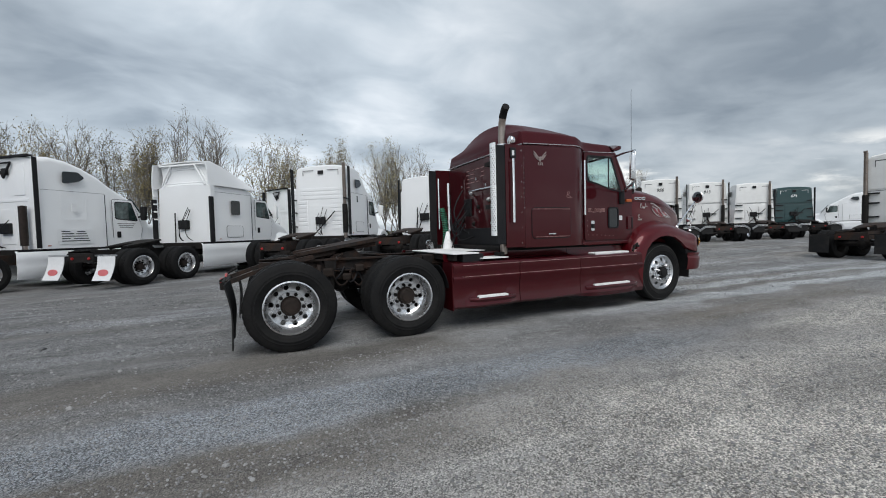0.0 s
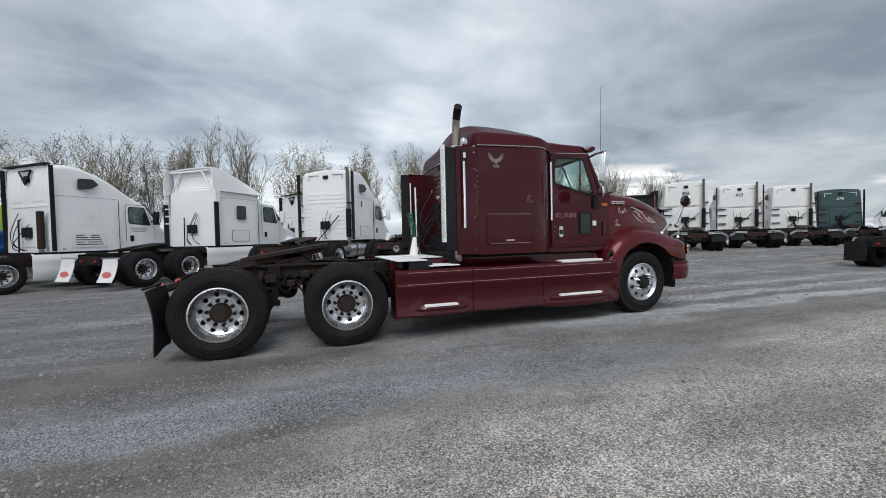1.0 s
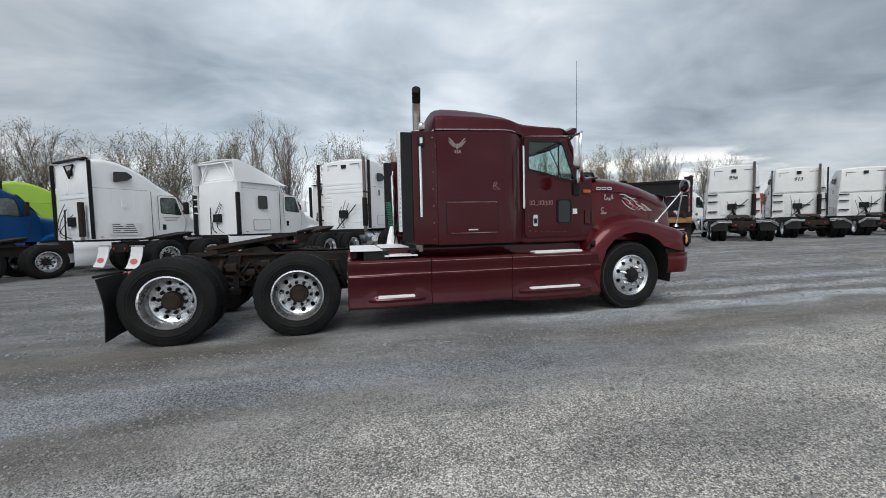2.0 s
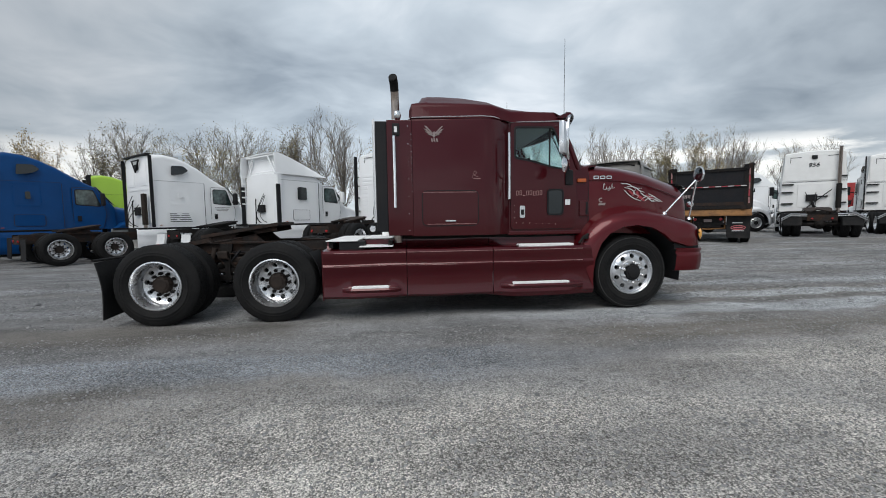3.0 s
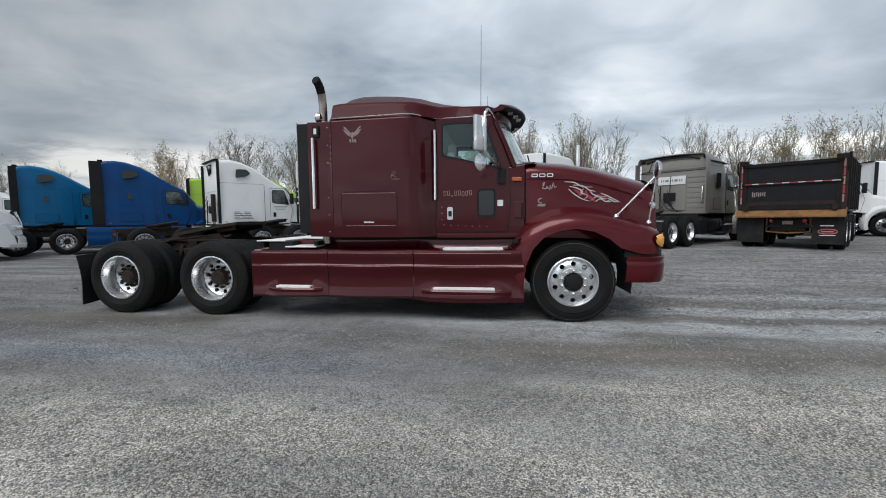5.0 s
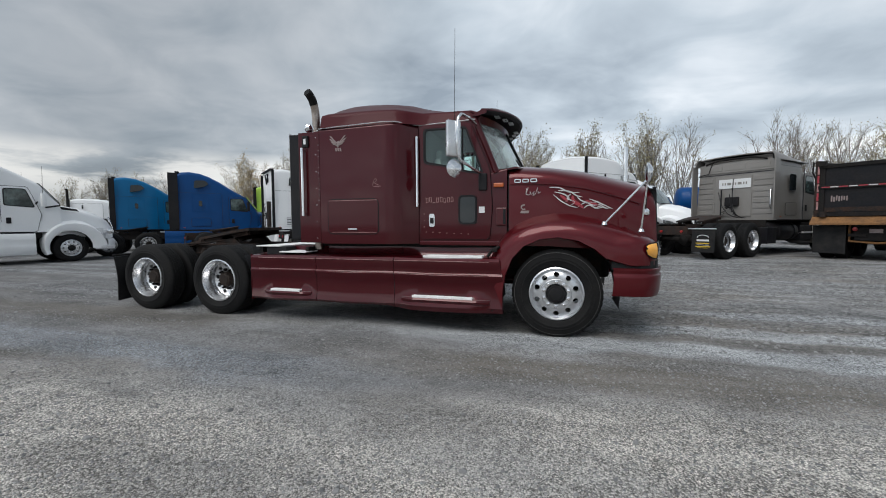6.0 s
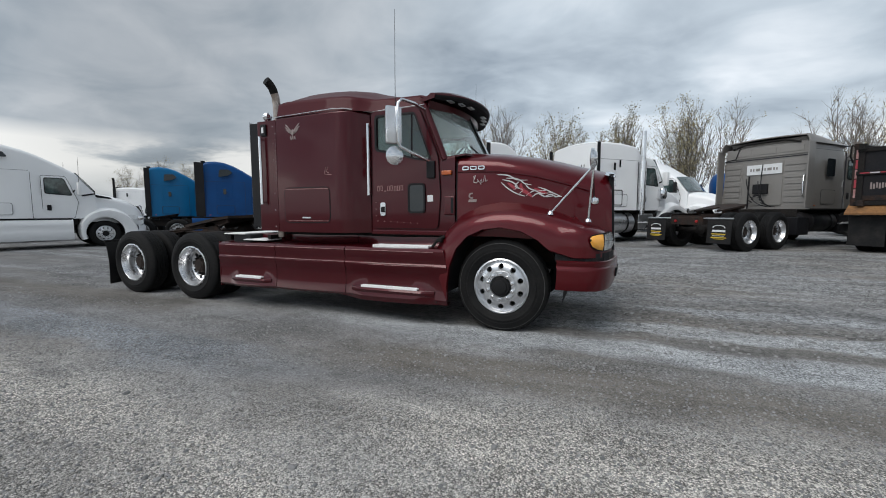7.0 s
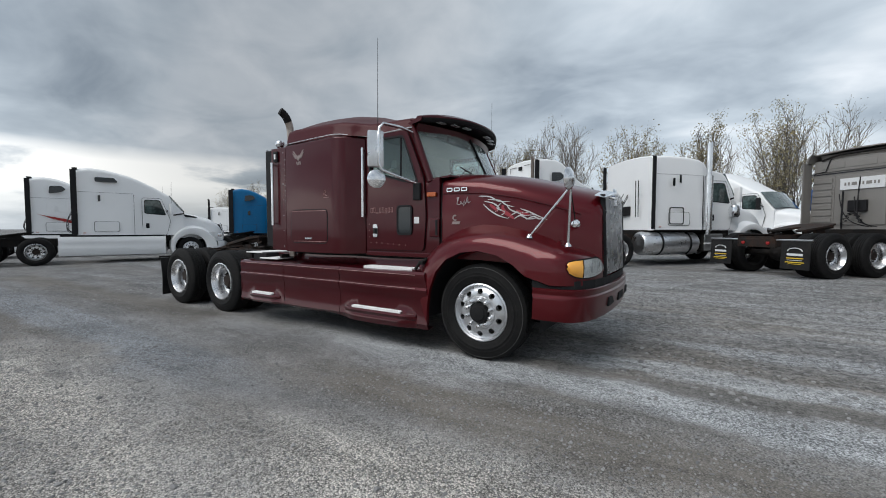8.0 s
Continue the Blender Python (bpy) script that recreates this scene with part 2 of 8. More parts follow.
DARK = material("dark_opening", (0.008, 0.008, 0.009), 0.9, 0.0, 0.0, 0.2, 30, 0.3, 3.0)
INTERIOR = material("grey_cab_trim", (0.40, 0.40, 0.38), 0.8, 0.0, 0.0, 0.1, 60, 0.2, 3.0, None, 0.05, 90)
GLASS = glass("tinted_glass", (0.74, 0.95, 0.93), 0.01, 1.0)
WINDSHIELD = glass("windscreen_glass", (0.80, 0.90, 0.88), 0.012, 0.86)
TINT = material("dark_window_glass", (0.012, 0.016, 0.018), 0.06, 0.0, 0.0, 0.05, 20, 0.1, 2.0, None, 0.0, 1, 0.0, 1.55)
# Reflections and glimpses through the glass are put into both colours as pale patches.
FRONTGLASS = material("windscreen_painted_reflections", (0.055, 0.078, 0.078), 0.05, 0.0, 0.3, 0.05, 20, 0.6, 1.8, (0.20, 0.25, 0.25), 0.0, 1, 0.0, 1.55)
CABGLASS = material("door_window_painted_reflections", (0.018, 0.030, 0.030), 0.04, 0.0, 0.2, 0.05, 20, 0.55, 3.2, (0.17, 0.25, 0.24), 0.0, 1, 0.0, 1.55)
AMBER = material("amber_lens", (0.90, 0.42, 0.07), 0.2, 0.0, 0.5, 0.06, 200, 0.1, 9.0)
AMBER_DIM = material("orange_marker_lens", (0.42, 0.085, 0.012), 0.3, 0.0, 0.4, 0.06, 200, 0.1, 9.0)
RED = material("red_lens", (0.36, 0.012, 0.012), 0.3, 0.0, 0.4, 0.05, 100, 0.1, 6.0)
CLEAR = glass("clear_lens", (0.93, 0.95, 0.95), 0.03)
BOWL = material("silvered_lamp_bowl", (0.92, 0.93, 0.94), 0.22, 0.25, 0.0, 0.1, 50, 0.2, 9.0)
SILVER = material("silver_decal", (0.62, 0.60, 0.60), 0.4, 0.2, 0.0, 0.1, 60, 0.35, 9.0)
PINK = material("red_decal", (0.62, 0.16, 0.17), 0.45, 0.0, 0.0, 0.08, 60, 0.2, 9.0)
BIRD = material("dim_silver_decal", (0.30, 0.25, 0.24), 0.4, 0.2, 0.0, 0.1, 60, 0.5, 12.0, (0.14, 0.06, 0.06))
FLAME_RED = material("dark_red_decal", (0.33, 0.035, 0.05), 0.4, 0.0, 0.0, 0.08, 60, 0.2, 9.0)
STRIPE = material("faded_pinstripe", (0.40, 0.22, 0.21), 0.5, 0.0, 0.0, 0.25, 30, 0.7, 6.0, (0.12, 0.03, 0.035))
INK = material("black_lettering", (0.02, 0.02, 0.025), 0.6, 0.0, 0.0, 0.05, 60, 0.1, 3.0)
SCUFF = material("chalky_tyre_scuff", (0.075, 0.074, 0.072), 0.8, 0.0, 0.0, 0.3, 30, 0.8, 7.0, (0.016, 0.016, 0.016))
PAPER = material("white_sticker", (0.72, 0.73, 0.74), 0.6, 0.0, 0.0, 0.04, 60, 0.15, 9.0)
YELLOW = material("yellow_lettering", (0.75, 0.52, 0.04), 0.6, 0.0, 0.0, 0.05, 60, 0.15, 4.0)
HOSE = material("green_air_hose", (0.02, 0.16, 0.09), 0.5, 0.0, 0.0, 0.1, 60, 0.2, 5.0)
WOODRAIL = material("weathered_orange_steel", (0.22, 0.105, 0.036), 0.75, 0.0, 0.0, 0.25, 30, 0.7, 3.0, (0.055, 0.030, 0.018), 0.15, 40)
BARK = material("grey_brown_bark", (0.175, 0.155, 0.138), 0.9, 0.0, 0.0, 0.3, 8, 0.5, 1.2, (0.09, 0.078, 0.068), 0.3, 12)
LEAF = material("olive_autumn_leaves", (0.28, 0.25, 0.13), 0.7, 0.0, 0.0, 0.35, 0.9, 0.8, 0.35, (0.24, 0.165, 0.05))
LEAF_YELLOW = material("yellow_brown_leaves", (0.42, 0.30, 0.11), 0.7, 0.0, 0.0, 0.35, 0.9, 0.7, 0.35, (0.30, 0.20, 0.08))
HEDGE = material("dull_green_scrub", (0.040, 0.052, 0.022), 0.8, 0.0, 0.0, 0.4, 2.0, 0.7, 0.25, (0.09, 0.07, 0.035))


def ground_material():
    """Crushed limestone over packed dirt: stones, pale loose bands, darker damp wheel tracks."""
    m = bpy.data.materials.new("gravel_ground")
    m.use_nodes = True
    n, l = m.node_tree.nodes, m.node_tree.links
    b = n["Principled BSDF"]
    b.inputs["Roughness"].default_value = 0.92
    co = n.new("ShaderNodeTexCoord")

    def noise_at(scale, detail=4, rough=0.55, stretch=None, turn=0.0, dist=0.0):
        t = n.new("ShaderNodeTexNoise")
        t.inputs["Scale"].default_value, t.inputs["Detail"].default_value = scale, detail
        t.inputs["Roughness"].default_value, t.inputs["Distortion"].default_value = rough, dist
        if stretch:
            mp = n.new("ShaderNodeMapping")
            mp.inputs["Scale"].default_value = stretch
            mp.inputs["Rotation"].default_value = (0, 0, radians(turn))
            l.new(co.outputs["Object"], mp.inputs[0])
            l.new(mp.outputs[0], t.inputs["Vector"])
        else:
            l.new(co.outputs["Object"], t.inputs["Vector"])
        return t.outputs[0]

    def span(value, a, c, lo=0.0, hi=1.0):
        r = n.new("ShaderNodeMapRange")
        r.inputs["From Min"].default_value, r.inputs["From Max"].default_value = a, c
        r.inputs["To Min"].default_value, r.inputs["To Max"].default_value = lo, hi
        l.new(value, r.inputs["Value"])
        return r.outputs[0]

    def mixed(f, a, c):
        x = n.new("ShaderNodeMix")
        x.data_type = "RGBA"
        for key, v in (("Factor", f), ("A", a), ("B", c)):
            if isinstance(v, tuple):
                x.inputs[key].default_value = (*v, 1)
            elif isinstance(v, float):
                x.inputs[key].default_value = v
            else:
                l.new(v, x.inputs[key])
        return x.outputs["Result"]

    def maths(op, a, c):
        x = n.new("ShaderNodeMath")
        x.operation = op
        for i, v in enumerate((a, c)):
            if isinstance(v, float):
                x.inputs[i].default_value = v
            else:
                l.new(v, x.inputs[i])
        return x.outputs[0]

    bands = noise_at(1.0, 5, 0.6, (0.10, 0.62, 1.0), 4, 0.4)
    patches = noise_at(0.55, 7, 0.66)
    dirt = noise_at(0.8, 6, 0.65, (0.16, 0.7, 1.0), -9, 0.6)
    small = noise_at(5.5, 6, 0.66)
    grit = noise_at(26.0, 4, 0.7)
    stones = n.new("ShaderNodeTexVoronoi")
    stones.inputs["Scale"].default_value = 100
    l.new(co.outputs["Object"], stones.inputs["Vector"])
    stones2 = n.new("ShaderNodeTexVoronoi")
    stones2.inputs["Scale"].default_value = 210
    l.new(co.outputs["Object"], stones2.inputs["Vector"])
    place = n.new("ShaderNodeSeparateXYZ")
    l.new(co.outputs["Object"], place.inputs[0])
    east = maths("ADD", place.outputs["X"], maths("MULTIPLY", maths("SUBTRACT", patches, 0.5), 3.0))
    wander = maths("ADD", maths("MULTIPLY", maths("SUBTRACT", bands, 0.5), 0.9), maths("MULTIPLY", maths("SUBTRACT", patches, 0.5), 1.0))
    along = maths("ADD", place.outputs["Y"], wander)
    streak = noise_at(1.0, 5, 0.62, (0.22, 3.2, 1.0), -3, 0.6)

    def strip(y, half, x0, x1, fade=1.2):
        """A ragged strip of ground running along x about y, between x0 and x1."""
        off = maths("ABSOLUTE", maths("SUBTRACT", along, y), 0.0)
        m = span(off, half, half * 0.45)
        m = maths("MULTIPLY", m, maths("MULTIPLY", span(east, x0, x0 + fade), span(east, x1, x1 - fade)))
        return maths("MULTIPLY", m, span(streak, 0.30, 0.50, 0.55, 1.0))

    # packed dirt and old stone everywhere, paler where loose chips gather
    base = mixed(span(dirt, 0.42, 0.58), (0.174, 0.174, 0.177), (0.198, 0.183, 0.166))
    base = mixed(span(small, 0.40, 0.70, 0.0, 0.5), base, (0.128, 0.127, 0.128))
    loose = span(maths("ADD", maths("MULTIPLY", bands, 0.62), maths("MULTIPLY", patches, 0.38)), 0.44, 0.58, 0.0, 0.75)
    near = maths("MULTIPLY", span(maths("SUBTRACT", along, span(east, 4.6, 7.0, 0.0, 0.75)), 3.25, 2.55), span(east, -0.6, 2.0, 0.25, 0.95))
    trodden = span(noise_at(0.95, 6, 0.62, (0.45, 1.0, 1.0), 15, 0.5), 0.47, 0.60)
    near = maths("MULTIPLY", near, span(trodden, 0.0, 1.0, 1.05, 0.58))
    gravel = mixed(span(small, 0.3, 0.7), (0.388, 0.368, 0.340), (0.520, 0.498, 0.466))
    base = mixed(loose, base, (0.305, 0.310, 0.315))
    base = mixed(near, base, gravel)
    base = mixed(span(east, 0.8, -1.8, 0.0, 0.55), base, (0.125, 0.125, 0.128))
    loose = maths("MAXIMUM", loose, near)
    # strips left by driving: smooth brown dirt, blue-grey chips, pale crushed stone
    for y, half, x0, x1, colour, weight in ((4.65, 0.55, -9.0, 2.6, (0.138, 0.128, 0.118), 1.0), (4.05, 0.46, 4.3, 11.0, (0.158, 0.145, 0.130), 1.0),
                                            (2.85, 0.48, -6.0, 1.6, (0.142, 0.131, 0.120), 1.0), (3.45, 0.42, -7.0, 4.8, (0.262, 0.280, 0.304), 0.9),
                                            (4.95, 0.32, 3.6, 18.0, (0.43, 0.445, 0.46), 0.95), (5.78, 0.24, 6.2, 20.0, (0.42, 0.435, 0.45), 0.9),
                                            (6.9, 0.30, 7.0, 22.0, (0.340, 0.352, 0.365), 0.75), (6.0, 0.30, -9.0, 0.6, (0.260, 0.266, 0.272), 0.6),
                                            (5.38, 0.20, 7.2, 13.0, (0.145, 0.140, 0.134), 0.80), (8.2, 0.35, -12.0, 3.0, (0.300, 0.310, 0.322), 0.6)):
        cover = strip(y, half, x0, x1)
        base = mixed(maths("MULTIPLY", cover, weight), base, colour)
        loose = maths("MAXIMUM", loose, maths("MULTIPLY", cover, 0.8)) if colour[0] > 0.2 else maths("MULTIPLY", loose, span(cover, 0.0, 1.0, 1.0, 0.1))
    # far wheel streaks across the rest of the yard
    across = span(place.outputs["Y"], 6.5, 9.0)
    base = mixed(maths("MULTIPLY", maths("MULTIPLY", span(streak, 0.52, 0.62), across), 0.5), base, (0.35, 0.36, 0.375))
    base = mixed(maths("MULTIPLY", maths("MULTIPLY", span(streak, 0.48, 0.38), across), 0.5), base, (0.145, 0.145, 0.148))
    # dirt trodden and washed unevenly between the stones
    rough_patch = noise_at(1.3, 7, 0.68, (0.55, 1.3, 1.0), 8, 0.5)
    clods = noise_at(9.0, 5, 0.7)
    uneven = maths("ADD", span(rough_patch, 0.34, 0.66, -0.30, 0.26), span(clods, 0.30, 0.70, -0.07, 0.07))
    # each stone its own shade, with dark gaps; the packed ground shows fewer of them
    sep = n.new("ShaderNodeSeparateColor")
    l.new(stones.outputs["Color"], sep.inputs[0])
    sep2 = n.new("ShaderNodeSeparateColor")
    l.new(stones2.outputs["Color"], sep2.inputs[0])
    vary = maths("ADD", maths("MULTIPLY", maths("SUBTRACT", sep.outputs[0], 0.5), 1.45), maths("MULTIPLY", maths("SUBTRACT", sep2.outputs[0], 0.5), 1.0))
    vary = maths("ADD", vary, maths("MULTIPLY", maths("SUBTRACT", grit, 0.5), 0.4))
    vary = maths("ADD", vary, span(stones.outputs["Distance"], 0.30, 0.72, 0.30, -0.72))
    shade = maths("ADD", maths("MULTIPLY", vary, span(loose, 0.0, 1.0, 0.34, 0.86)), 1.04)
    lumps = n.new("ShaderNodeTexVoronoi")
    lumps.inputs["Scale"].default_value = 24
    l.new(co.outputs["Object"], lumps.inputs["Vector"])
    sep3 = n.new("ShaderNodeSeparateColor")
    l.new(lumps.outputs["Color"], sep3.inputs[0])
    coarse = maths("MULTIPLY", span(place.outputs["Y"], 4.6, 6.2), span(place.outputs["X"], 2.0, 7.0, 0.35, 1.0))
    shade = maths("ADD", shade, maths("MULTIPLY", maths("MULTIPLY", maths("SUBTRACT", sep3.outputs[0], 0.5), 0.75), coarse))
    shade = maths("ADD", shade, uneven)
    tread = n.new("ShaderNodeTexWave")
    tread.inputs["Scale"].default_value, tread.inputs["Distortion"].default_value = 2.6, 3.2
    tread.inputs["Detail"].default_value, tread.inputs["Detail Scale"].default_value = 3.0, 1.6
    tread_turn = n.new("ShaderNodeMapping")
    tread_turn.inputs["Rotation"].default_value = (0, 0, radians(28))
    l.new(co.outputs["Object"], tread_turn.inputs[0])
    l.new(tread_turn.outputs[0], tread.inputs["Vector"])
    prints = maths("MAXIMUM", strip(2.62, 0.52, 2.6, 6.6), strip(2.9, 0.55, 4.4, 9.0))
    pressed = maths("MULTIPLY", maths("SUBTRACT", tread.outputs["Fac"], 0.5), prints)
    shade = maths("ADD", shade, maths("MULTIPLY", pressed, 0.10))
    shade = maths("MAXIMUM", shade, 0.22)
    sc = n.new("ShaderNodeVectorMath")
    sc.operation = "SCALE"
    l.new(base, sc.inputs[0])
    l.new(shade, sc.inputs["Scale"])
    l.new(sc.outputs[0], b.inputs["Base Color"])
    h = maths("ADD", maths("MULTIPLY", span(stones.outputs["Distance"], 0.0, 0.75, 1.0, 0.0), 0.62),
              maths("MULTIPLY", span(stones2.outputs["Distance"], 0.0, 0.7, 1.0, 0.0), 0.22))
    h = maths("ADD", maths("MULTIPLY", h, span(loose, 0.0, 1.0, 0.45, 1.0)), maths("MULTIPLY", small, 0.35))
    h = maths("ADD", h, maths("MULTIPLY", pressed, 0.3))
    bp = n.new("ShaderNodeBump")
    bp.inputs["Strength"].default_value, bp.inputs["Distance"].default_value = 0.9, 0.014
    l.new(h, bp.inputs["Height"])
    l.new(bp.outputs[0], b.inputs["Normal"])
    return m


GLOSSBLACK = material("chipped_black_paint", (0.008, 0.0085, 0.011), 0.35, 0.0, 0.0, 0.2, 25, 0.6, 1.8, (0.022, 0.018, 0.017), 0.06, 9, 0.25, ior=1.30)
GROUND = ground_material()
STONE = material("loose_limestone", (0.30, 0.30, 0.30), 0.9, 0.0, 0.0, 0.25, 9, 0.6, 1.3, (0.15, 0.145, 0.14), 0.2, 90)
stone_nodes, stone_links = STONE.node_tree.nodes, STONE.node_tree.links
island = stone_nodes.new("ShaderNodeNewGeometry")
island_ramp = stone_nodes.new("ShaderNodeValToRGB")
island_ramp.color_ramp.elements[0].color = (0.14, 0.14, 0.145, 1)
island_ramp.color_ramp.elements[1].color = (0.33, 0.328, 0.325, 1)
stone_links.new(island.outputs["Random Per Island"], island_ramp.inputs[0])
stone_links.new(island_ramp.outputs[0], stone_nodes["Principled BSDF"].inputs["Base Color"])


# ---- building tools ----
def part(name, bm, mat, parent=None, label="", smooth=None):
    """Links a bmesh as one mesh object under a thing or a part."""
    bmesh.ops.recalc_face_normals(bm, faces=bm.faces)
    me = bpy.data.meshes.new(name)
    bm.to_mesh(me)
    bm.free()
    me.materials.append(mat)
    if smooth is not None:
        me.shade_smooth()
        me.set_sharp_from_angle(angle=radians(smooth))
    ob = new(name, me)
    if parent is not None:
        ob.parent = parent
    if label:
        tagged(ob, label)
    return ob


def again(ob, m, parent, label=""):
    """The same part once more, on the same mesh data, at pose m under parent."""
    c = new(ob.name.split(".")[0], ob.data)
    c.parent = parent
    c.matrix_local = m
    if label:
        tagged(c, label)
    return c


def empty(name, m, label, category, group=""):
    e = new(name)
    e.empty_display_size = 0.2
    e.matrix_world = m
    return tagged(e, label, category, group)


def slab(bm, x0, x1, y0, y1, z0, z1, bevel=0.0, m=None):
    made = bmesh.ops.create_cube(bm, size=1.0)["verts"]
    bmesh.ops.scale(bm, vec=(x1 - x0, y1 - y0, z1 - z0), verts=made)
    bmesh.ops.translate(bm, vec=((x0 + x1) / 2, (y0 + y1) / 2, (z0 + z1) / 2), verts=made)
    if bevel:
        edges = list({e for v in made for e in v.link_edges})
        out = bmesh.ops.bevel(bm, geom=edges, offset=bevel, segments=2, affect="EDGES", profile=0.6)
        made = list({v for f in out["faces"] for v in f.verts} | {v for v in made if v.is_valid})
    if m is not None:
        bmesh.ops.transform(bm, matrix=m, verts=made)
    return bm


def block(*a, **k):
    return slab(bmesh.new(), *a, **k)


def lathe(bm, profile, n=32, axis="Y", at=(0, 0, 0), closed=False):
    """Turns a profile of (radius, along) about an axis through at."""
    rings = []
    for r, a in profile:
        ring = []
        for i in range(n):
            t = 2 * math.pi * i / n
            c, s = r * math.cos(t), r * math.sin(t)
            p = {"Y": (c, a, s), "Z": (c, s, a), "X": (a, c, s)}[axis]
            ring.append(bm.verts.new((p[0] + at[0], p[1] + at[1], p[2] + at[2])))
        rings.append(ring)
    pairs = list(zip(rings, rings[1:])) + ([(rings[-1], rings[0])] if closed else [])
    for a, c in pairs:
        for i in range(n):
            bm.faces.new((a[i], a[(i + 1) % n], c[(i + 1) % n], c[i]))
    if not closed:
        if profile[0][0] > 1e-4:
            bm.faces.new(rings[0])
        if profile[-1][0] > 1e-4:
            bm.faces.new(rings[-1])
    return bm


def tube(bm, pts, r, n=8, r_end=None):
    """A round bar along points."""
    pts = [Vector(p) for p in pts]
    rings = []
    side = None
    for i, p in enumerate(pts):
        d = (pts[min(i + 1, len(pts) - 1)] - pts[max(i - 1, 0)]).normalized()
        if side is None:
            side = d.orthogonal().normalized()
        side = (side - d * side.dot(d)).normalized()
        up = d.cross(side)
        rr = r if r_end is None else r + (r_end - r) * i / (len(pts) - 1)
        rings.append([bm.verts.new(p + rr * (math.cos(2 * math.pi * k / n) * side + math.sin(2 * math.pi * k / n) * up)) for k in range(n)])
    for a, c in zip(rings, rings[1:]):
        for k in range(n):
            bm.faces.new((a[k], a[(k + 1) % n], c[(k + 1) % n], c[k]))
    bm.faces.new(rings[0])
    bm.faces.new(rings[-1])
    return bm


def loft(bm, sections, caps=True):
    """Bridges closed rings of points, all with the same number."""
    rings = [[bm.verts.new(p) for p in s] for s in sections]
    k = len(rings[0])
    for a, c in zip(rings, rings[1:]):
        for i in range(k):
            bm.faces.new((a[i], a[(i + 1) % k], c[(i + 1) % k], c[i]))
    if caps:
        bm.faces.new(rings[0])
        bm.faces.new(rings[-1])
    return bm


def sheet(bm, rows, thick=0.0, out=None):
    """A grid of points as a skin; with thick, a second skin along out and closed rims."""
    def grid(shift):
        return [[bm.verts.new(Vector(p) + shift) for p in row] for row in rows]

    a = grid(Vector((0, 0, 0)))
    nr, nc = len(a), len(a[0])
    for i in range(nr - 1):
        for j in range(nc - 1):
            bm.faces.new((a[i][j], a[i][j + 1], a[i + 1][j + 1], a[i + 1][j]))
    if thick:
        c = grid(Vector(out) * thick)
        for i in range(nr - 1):
            for j in range(nc - 1):
                bm.faces.new((c[i][j], c[i + 1][j], c[i + 1][j + 1], c[i][j + 1]))
        for i in range(nr - 1):
            for j in (0, nc - 1):
                bm.faces.new((a[i][j], a[i + 1][j], c[i + 1][j], c[i][j]))
        for j in range(nc - 1):
            for i in (0, nr - 1):
                bm.faces.new((a[i][j], c[i][j], c[i][j + 1], a[i][j + 1]))
    return bm


def plate(bm, pts, y, t):
    """A flat panel: points (x, z) in the plane y, t thick towards -y (or +y when t is negative)."""
    a = [bm.verts.new((x, y, z)) for x, z in pts]
    c = [bm.verts.new((x, y - t, z)) for x, z in pts]
    bm.faces.new(a)
    bm.faces.new(c)
    for i in range(len(pts)):
        j = (i + 1) % len(pts)
        bm.faces.new((a[i], a[j], c[j], c[i]))
    return bm


def round_rect(x0, x1, z0, z1, r, n=4):
    pts = []
    for cx, cz, a0 in ((x1 - r, z0 + r, -90), (x1 - r, z1 - r, 0), (x0 + r, z1 - r, 90), (x0 + r, z0 + r, 180)):
        for i in range(n + 1):
            t = radians(a0 + 90 * i / n)
            pts.append((cx + r * math.cos(t), cz + r * math.sin(t)))
    return pts


def round_poly(pts, r, n=4):
    """A polygon with its corners rounded."""
    out = []
    k = len(pts)
    for i in range(k):
        p, a, c = Vector(pts[i]), Vector(pts[i - 1]), Vector(pts[(i + 1) % k])
        q = min(r, 0.45 * (a - p).length, 0.45 * (c - p).length)
        u, v = p + (a - p).normalized() * q, p + (c - p).normalized() * q
        for j in range(n + 1):
            s = j / n
            w = (1 - s) ** 2 * u + 2 * s * (1 - s) * p + s * s * v
            out.append((w.x, w.y))
    return out


def ring_plate(bm, outer, inner, y, t):
    """A panel with an opening: both outlines (x, z) have the same number of points."""
    k = len(outer)
    loops = [[bm.verts.new((x, yy, z)) for x, z in o] for yy in (y, y - t) for o in (outer, inner)]
    for a, c in ((loops[0], loops[1]), (loops[2], loops[3]), (loops[0], loops[2]), (loops[1], loops[3])):
        for i in range(k):
            bm.faces.new((a[i], a[(i + 1) % k], c[(i + 1) % k], c[i]))
    return bm


def outline(bm, pts, y, t, w):
    """A thin raised line round an outline in the plane y."""
    k = len(pts)
    c = Vector((sum(p[0] for p in pts) / k, sum(p[1] for p in pts) / k))
    inner = [tuple(Vector(p) + (c - Vector(p)).normalized() * w * 1.3) for p in pts]
    return ring_plate(bm, pts, inner, y, t)


